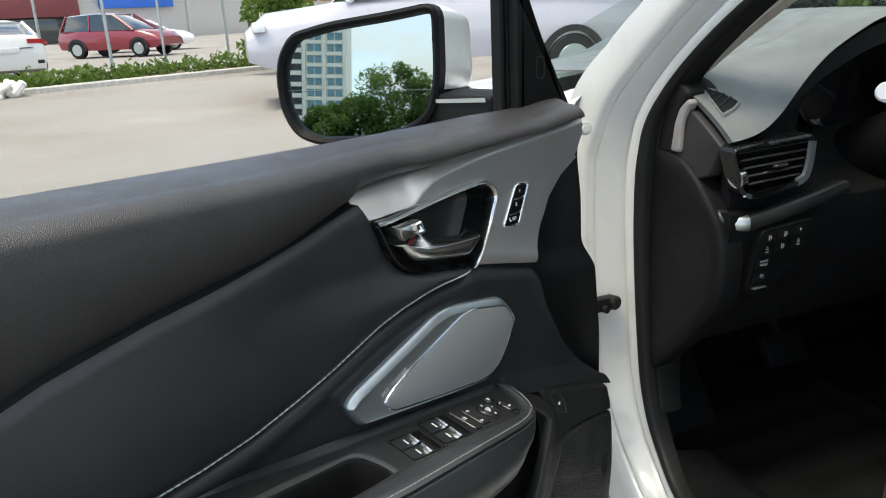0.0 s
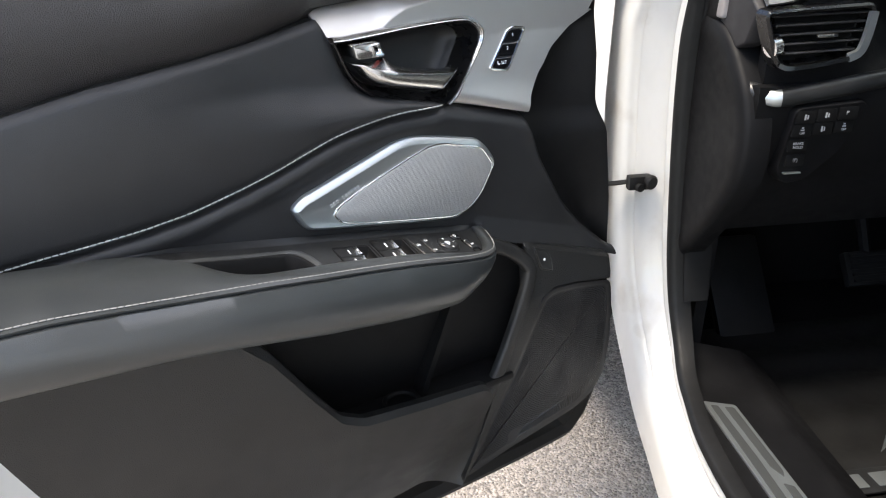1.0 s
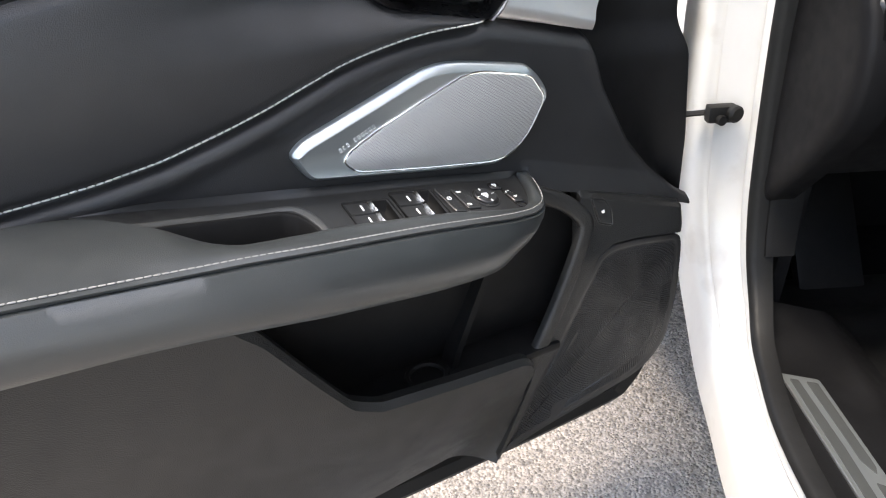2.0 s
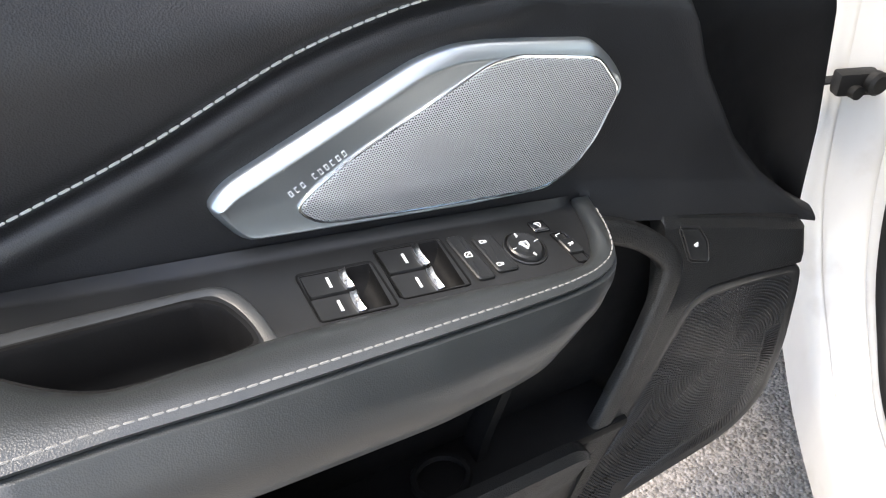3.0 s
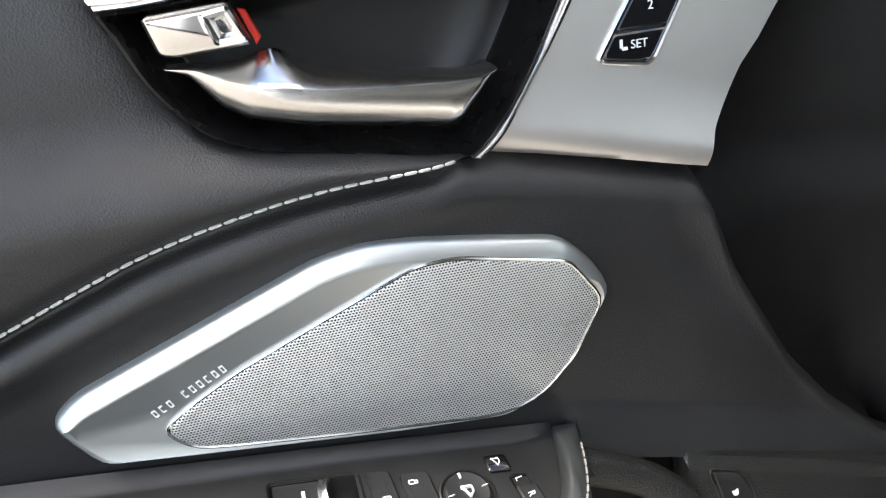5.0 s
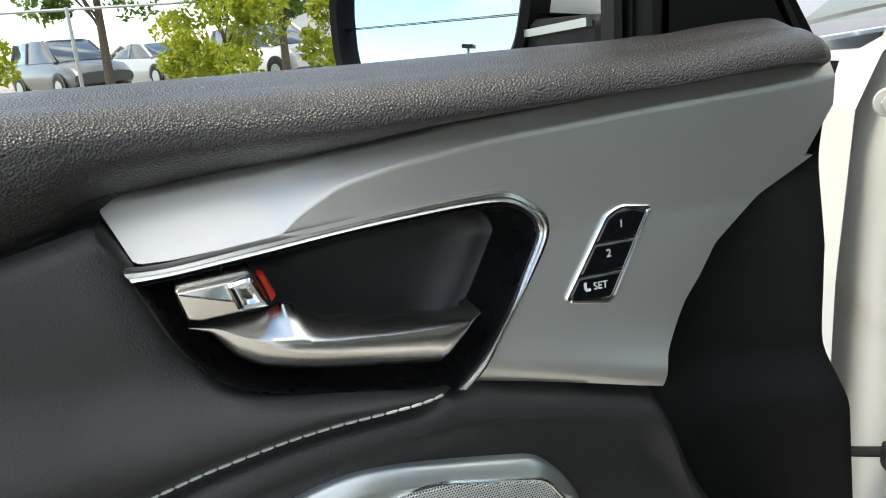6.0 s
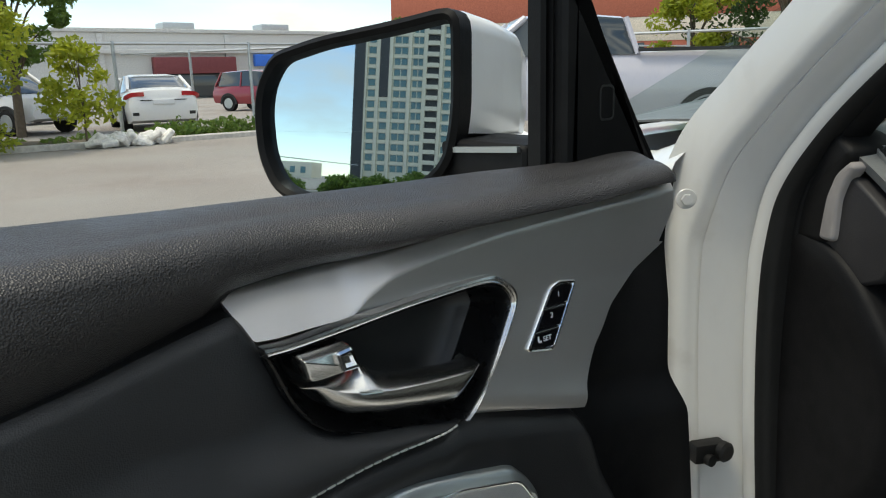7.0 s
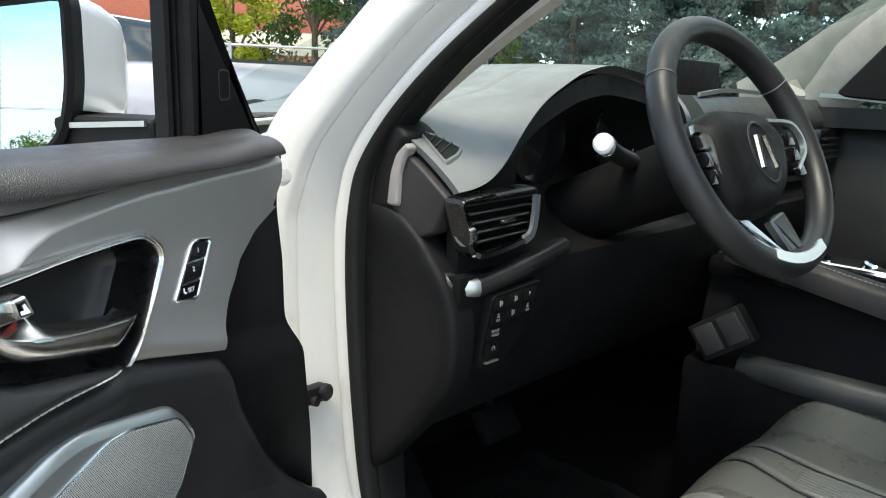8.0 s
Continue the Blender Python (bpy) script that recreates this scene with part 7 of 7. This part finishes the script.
hall = thing("industrial_hall", "long low white industrial hall with a maroon fascia", "building", pose(0, 0, 0))
part("wall", box(7, 70, 62, 90, -0.2, 5.2, 0.05), WALL_WHITE, hall)
part("parapet", box(6.8, 70.2, 61.8, 90.2, 5.2, 5.5, 0.04), WALL_WHITE, hall)
for x in (14, 24, 34, 44, 54):
    part("pilaster", box(x, x + 0.4, 61.8, 62.1, 0, 5.1, 0.03), WALL_WHITE, hall)
part("fascia", box(17.9, 24.6, 61.2, 62.0, 2.0, 3.3, 0.05), MAROON, hall, "maroon fascia over the shop front")
part("shop_front", box(18.1, 24.4, 61.7, 62.0, 0.1, 2.0, 0.03), GLASS_DARK, hall, "dark shop windows")
part("sign", box(26.4, 32.6, 61.4, 61.9, 2.5, 3.5, 0.05), BLUE, hall, "plain blue sign panel")
part("eaves_band", box(7, 70, 61.5, 61.98, 3.6, 3.9, 0.03), WALL_WHITE, hall, "pale ledge along the hall")
for x in (19.4, 27.9, 44):
    part("roof_unit", box(x, x + 2.6, 63, 65, 5.5, 6.1, 0.1), STEEL, hall, "grey roof unit")

shop = thing("brick_building", "beige building with red brick bands beyond a fence", "building", pose(0, 0, 0))
sm = Matrix.Translation((44, 32, 0)) @ pose(0, 0, 0, 0, 0, -50)
for z0, z1, mt, nm in ((0, 2.2, WALL_BEIGE, "lower_wall"), (2.2, 3.2, BRICK_RED, "brick_band"), (3.2, 4.8, WALL_BEIGE, "upper_wall"), (4.8, 7.0, BRICK_RED, "brick_wall")):
    part(nm, moved(box(-20, 22, -0.1 - 0.02 * z0, 12, z0, z1, 0.03), sm), mt, shop)
for k in range(6):
    part("window", moved(box(-16 + 6 * k, -14 + 6 * k, -0.3, -0.15, 2.3, 3.1, 0.02), sm), GLASS_DARK, shop)
fence2 = thing("rear_fence", "wire fence behind the pickup truck", "fence", Matrix.Translation((13.5, 9.5, 0)) @ pose(0, 0, 0, 0, 0, -52))
part("top_rail", tube([(-14, 0, 1.95), (16, 0, 1.95)], 0.03, 8, (0, 0, 1)), STEEL, fence2)
for k in range(-4, 6):
    part("post", tube([(3 * k, 0, -0.05), (3 * k, 0, 2.0)], 0.035, 8, (0, 1, 0)), STEEL, fence2)

tree(19, 10.5, 6.5, 2.2, LEAF_DARK, "dark green tree behind the fence", 21, 0.14, 0.2, 44, 110, 0.1)
tree(16.5, 11.5, 4.0, 1.2, LEAF_YELLOW, "light green tree behind the fence", 22, 0.1, 0.2, 30, 90, 0.09)
for k, (x, y, h, r) in enumerate([(17.5, 5.2, 6.0, 1.7), (16.5, 2.6, 7.0, 1.9), (17.2, 0.2, 5.5, 1.8), (16.4, -2.2, 7.2, 1.9), (17.5, -4.8, 6.4, 1.9), (18.5, -8, 7, 2)]):
    conifer(x, y, h, r, "dense blue-green spruce beyond the windscreen", 30 + k)
for k in range(9):
    conifer(19.5 + 0.8 * (k % 2), 8.5 - 2.2 * k, 6.6 + 0.7 * (k % 3), 2.3, "dense blue-green spruce in the rear row", 70 + k)
tree(15.6, 4.0, 3.4, 0.8, LEAF_GREEN, "green broadleaf tree among the spruces", 41, 0.06, 0.2, 20, 80, 0.09)

# behind the camera, seen in the mirror: tower, low block, trees, street lamp
tower = thing("tower_block", "tall beige tower block with rows of blue-green windows", "building", pose(-225, 45.5, 0, 0, 0, 0))
TW, TH, FL = 34.0, 78.0, 3.25
DARK_CLAD_AND_SHADE = plastic("dark_cladding_and_shade", (0.06, 0.065, 0.07), 5, 0.1, 0.6)
part("core", box(-14, 0, -TW / 2 - 2, TW / 2, 0, TH, 0.1), CONCRETE, tower)
part("dark_bay", box(-1.0, 1.2, TW / 2, TW / 2 + 3.4, 0, TH + 3, 0.1), DARK_CLAD_AND_SHADE, tower)
part("dark_panel", box(0.0, 0.9, 9.4, 12.6, 26, TH, 0.05), DARK_CLAD_AND_SHADE, tower, "dark cladding high on the facade")
# Thin dark sheet on the wall in place of the shade between balconies.
part("balcony_recess", box(0.0, 0.12, -6.0, -2.0, 0, TH, 0.02), DARK_CLAD_AND_SHADE, tower, "dark sheet for the shade behind the balconies")
PIERS = [17, 13, 9, 3.2, -1.6, -6.5, -12.5, -18.6]
for y in PIERS:
    part("pier", box(0.0, 1.1, y - 0.55, y + 0.55, 0, TH, 0.05), CONCRETE, tower)
win = rail = None
for f_ in range(23):
    z = 3 + FL * f_
    for k in range(7):
        ya, yb = PIERS[k + 1] + 0.55, PIERS[k] - 0.55
        if k == 4:
            ob = part("balcony", merge(box(0.0, 1.6, ya, yb, z - 0.25, z, 0.03), box(1.5, 1.6, ya, yb, z, z + 1.0, 0.01)), CONCRETE, tower, "balcony")
            continue
        part("floor_band", box(0.0, 0.6, ya, yb, z + 2.3, z + FL, 0.03), CONCRETE, tower)
        if k == 1 and z > 24:
            continue
        n = 1 if k < 2 else 2
        for m in range(n):
            y = ya + 0.35 + m * (yb - ya - 0.4) / n
            wide = (yb - ya - 0.4) / n - 0.35
            if win is None:
                win = part("window", box(0.05, 0.2, 0.0, 1.0, 0.0, 1.0, 0.01), WINDOW, tower)
                o = win
            else:
                o = win.copy()
                scene.collection.objects.link(o)
            o.location, o.scale = (0, y, z + 0.25), (1, wide, 1.95)
block = thing("low_block", "low pale block far beyond the trees", "building", pose(-226, 105, -3.5))
part("wall", box(-10, 0, -26, 20, 0, 8.5, 0.1), CONCRETE, block)
for k in range(12):
    part("window", box(0.0, 0.2, -24 + 3.5 * k, -22.4 + 3.5 * k, 5, 7, 0.02), WINDOW, block)
for k, (a, h, r) in enumerate([(148, 1.6, 2.2), (152, 1.1, 1.5), (158, 0.9, 1.6), (163, 0.8, 1.6), (166, 0.9, 1.5), (169, 1.2, 1.6), (171.5, 2.0, 1.7), (174, 2.6, 1.8), (176.5, 4.6, 2.4), (179, 4.0, 2.2), (181.5, 4.6, 2.4), (184.5, 4.4, 2.4), (188, 4.8, 2.6)]):
    tree(45 * math.cos(radians(a)), 45 * math.sin(radians(a)), h, r, LEAF_GREEN, "dense green tree at the edge of the car park", 50 + k, 0.12, 0.08, 34, 90, 0.13)
lamp = thing("street_lamp", "tall dark street lamp", "street lamp", pose(-54, 26.3, 0))
part("pole", tube([(0, 0, -0.05), (0, 0, 6.0)], 0.09, 10, (0, 1, 0)), PLASTIC, lamp)
part("lamp_head", box(-0.4, 0.4, -0.45, 0.45, 6.0, 6.3, 0.05), PLASTIC, lamp)
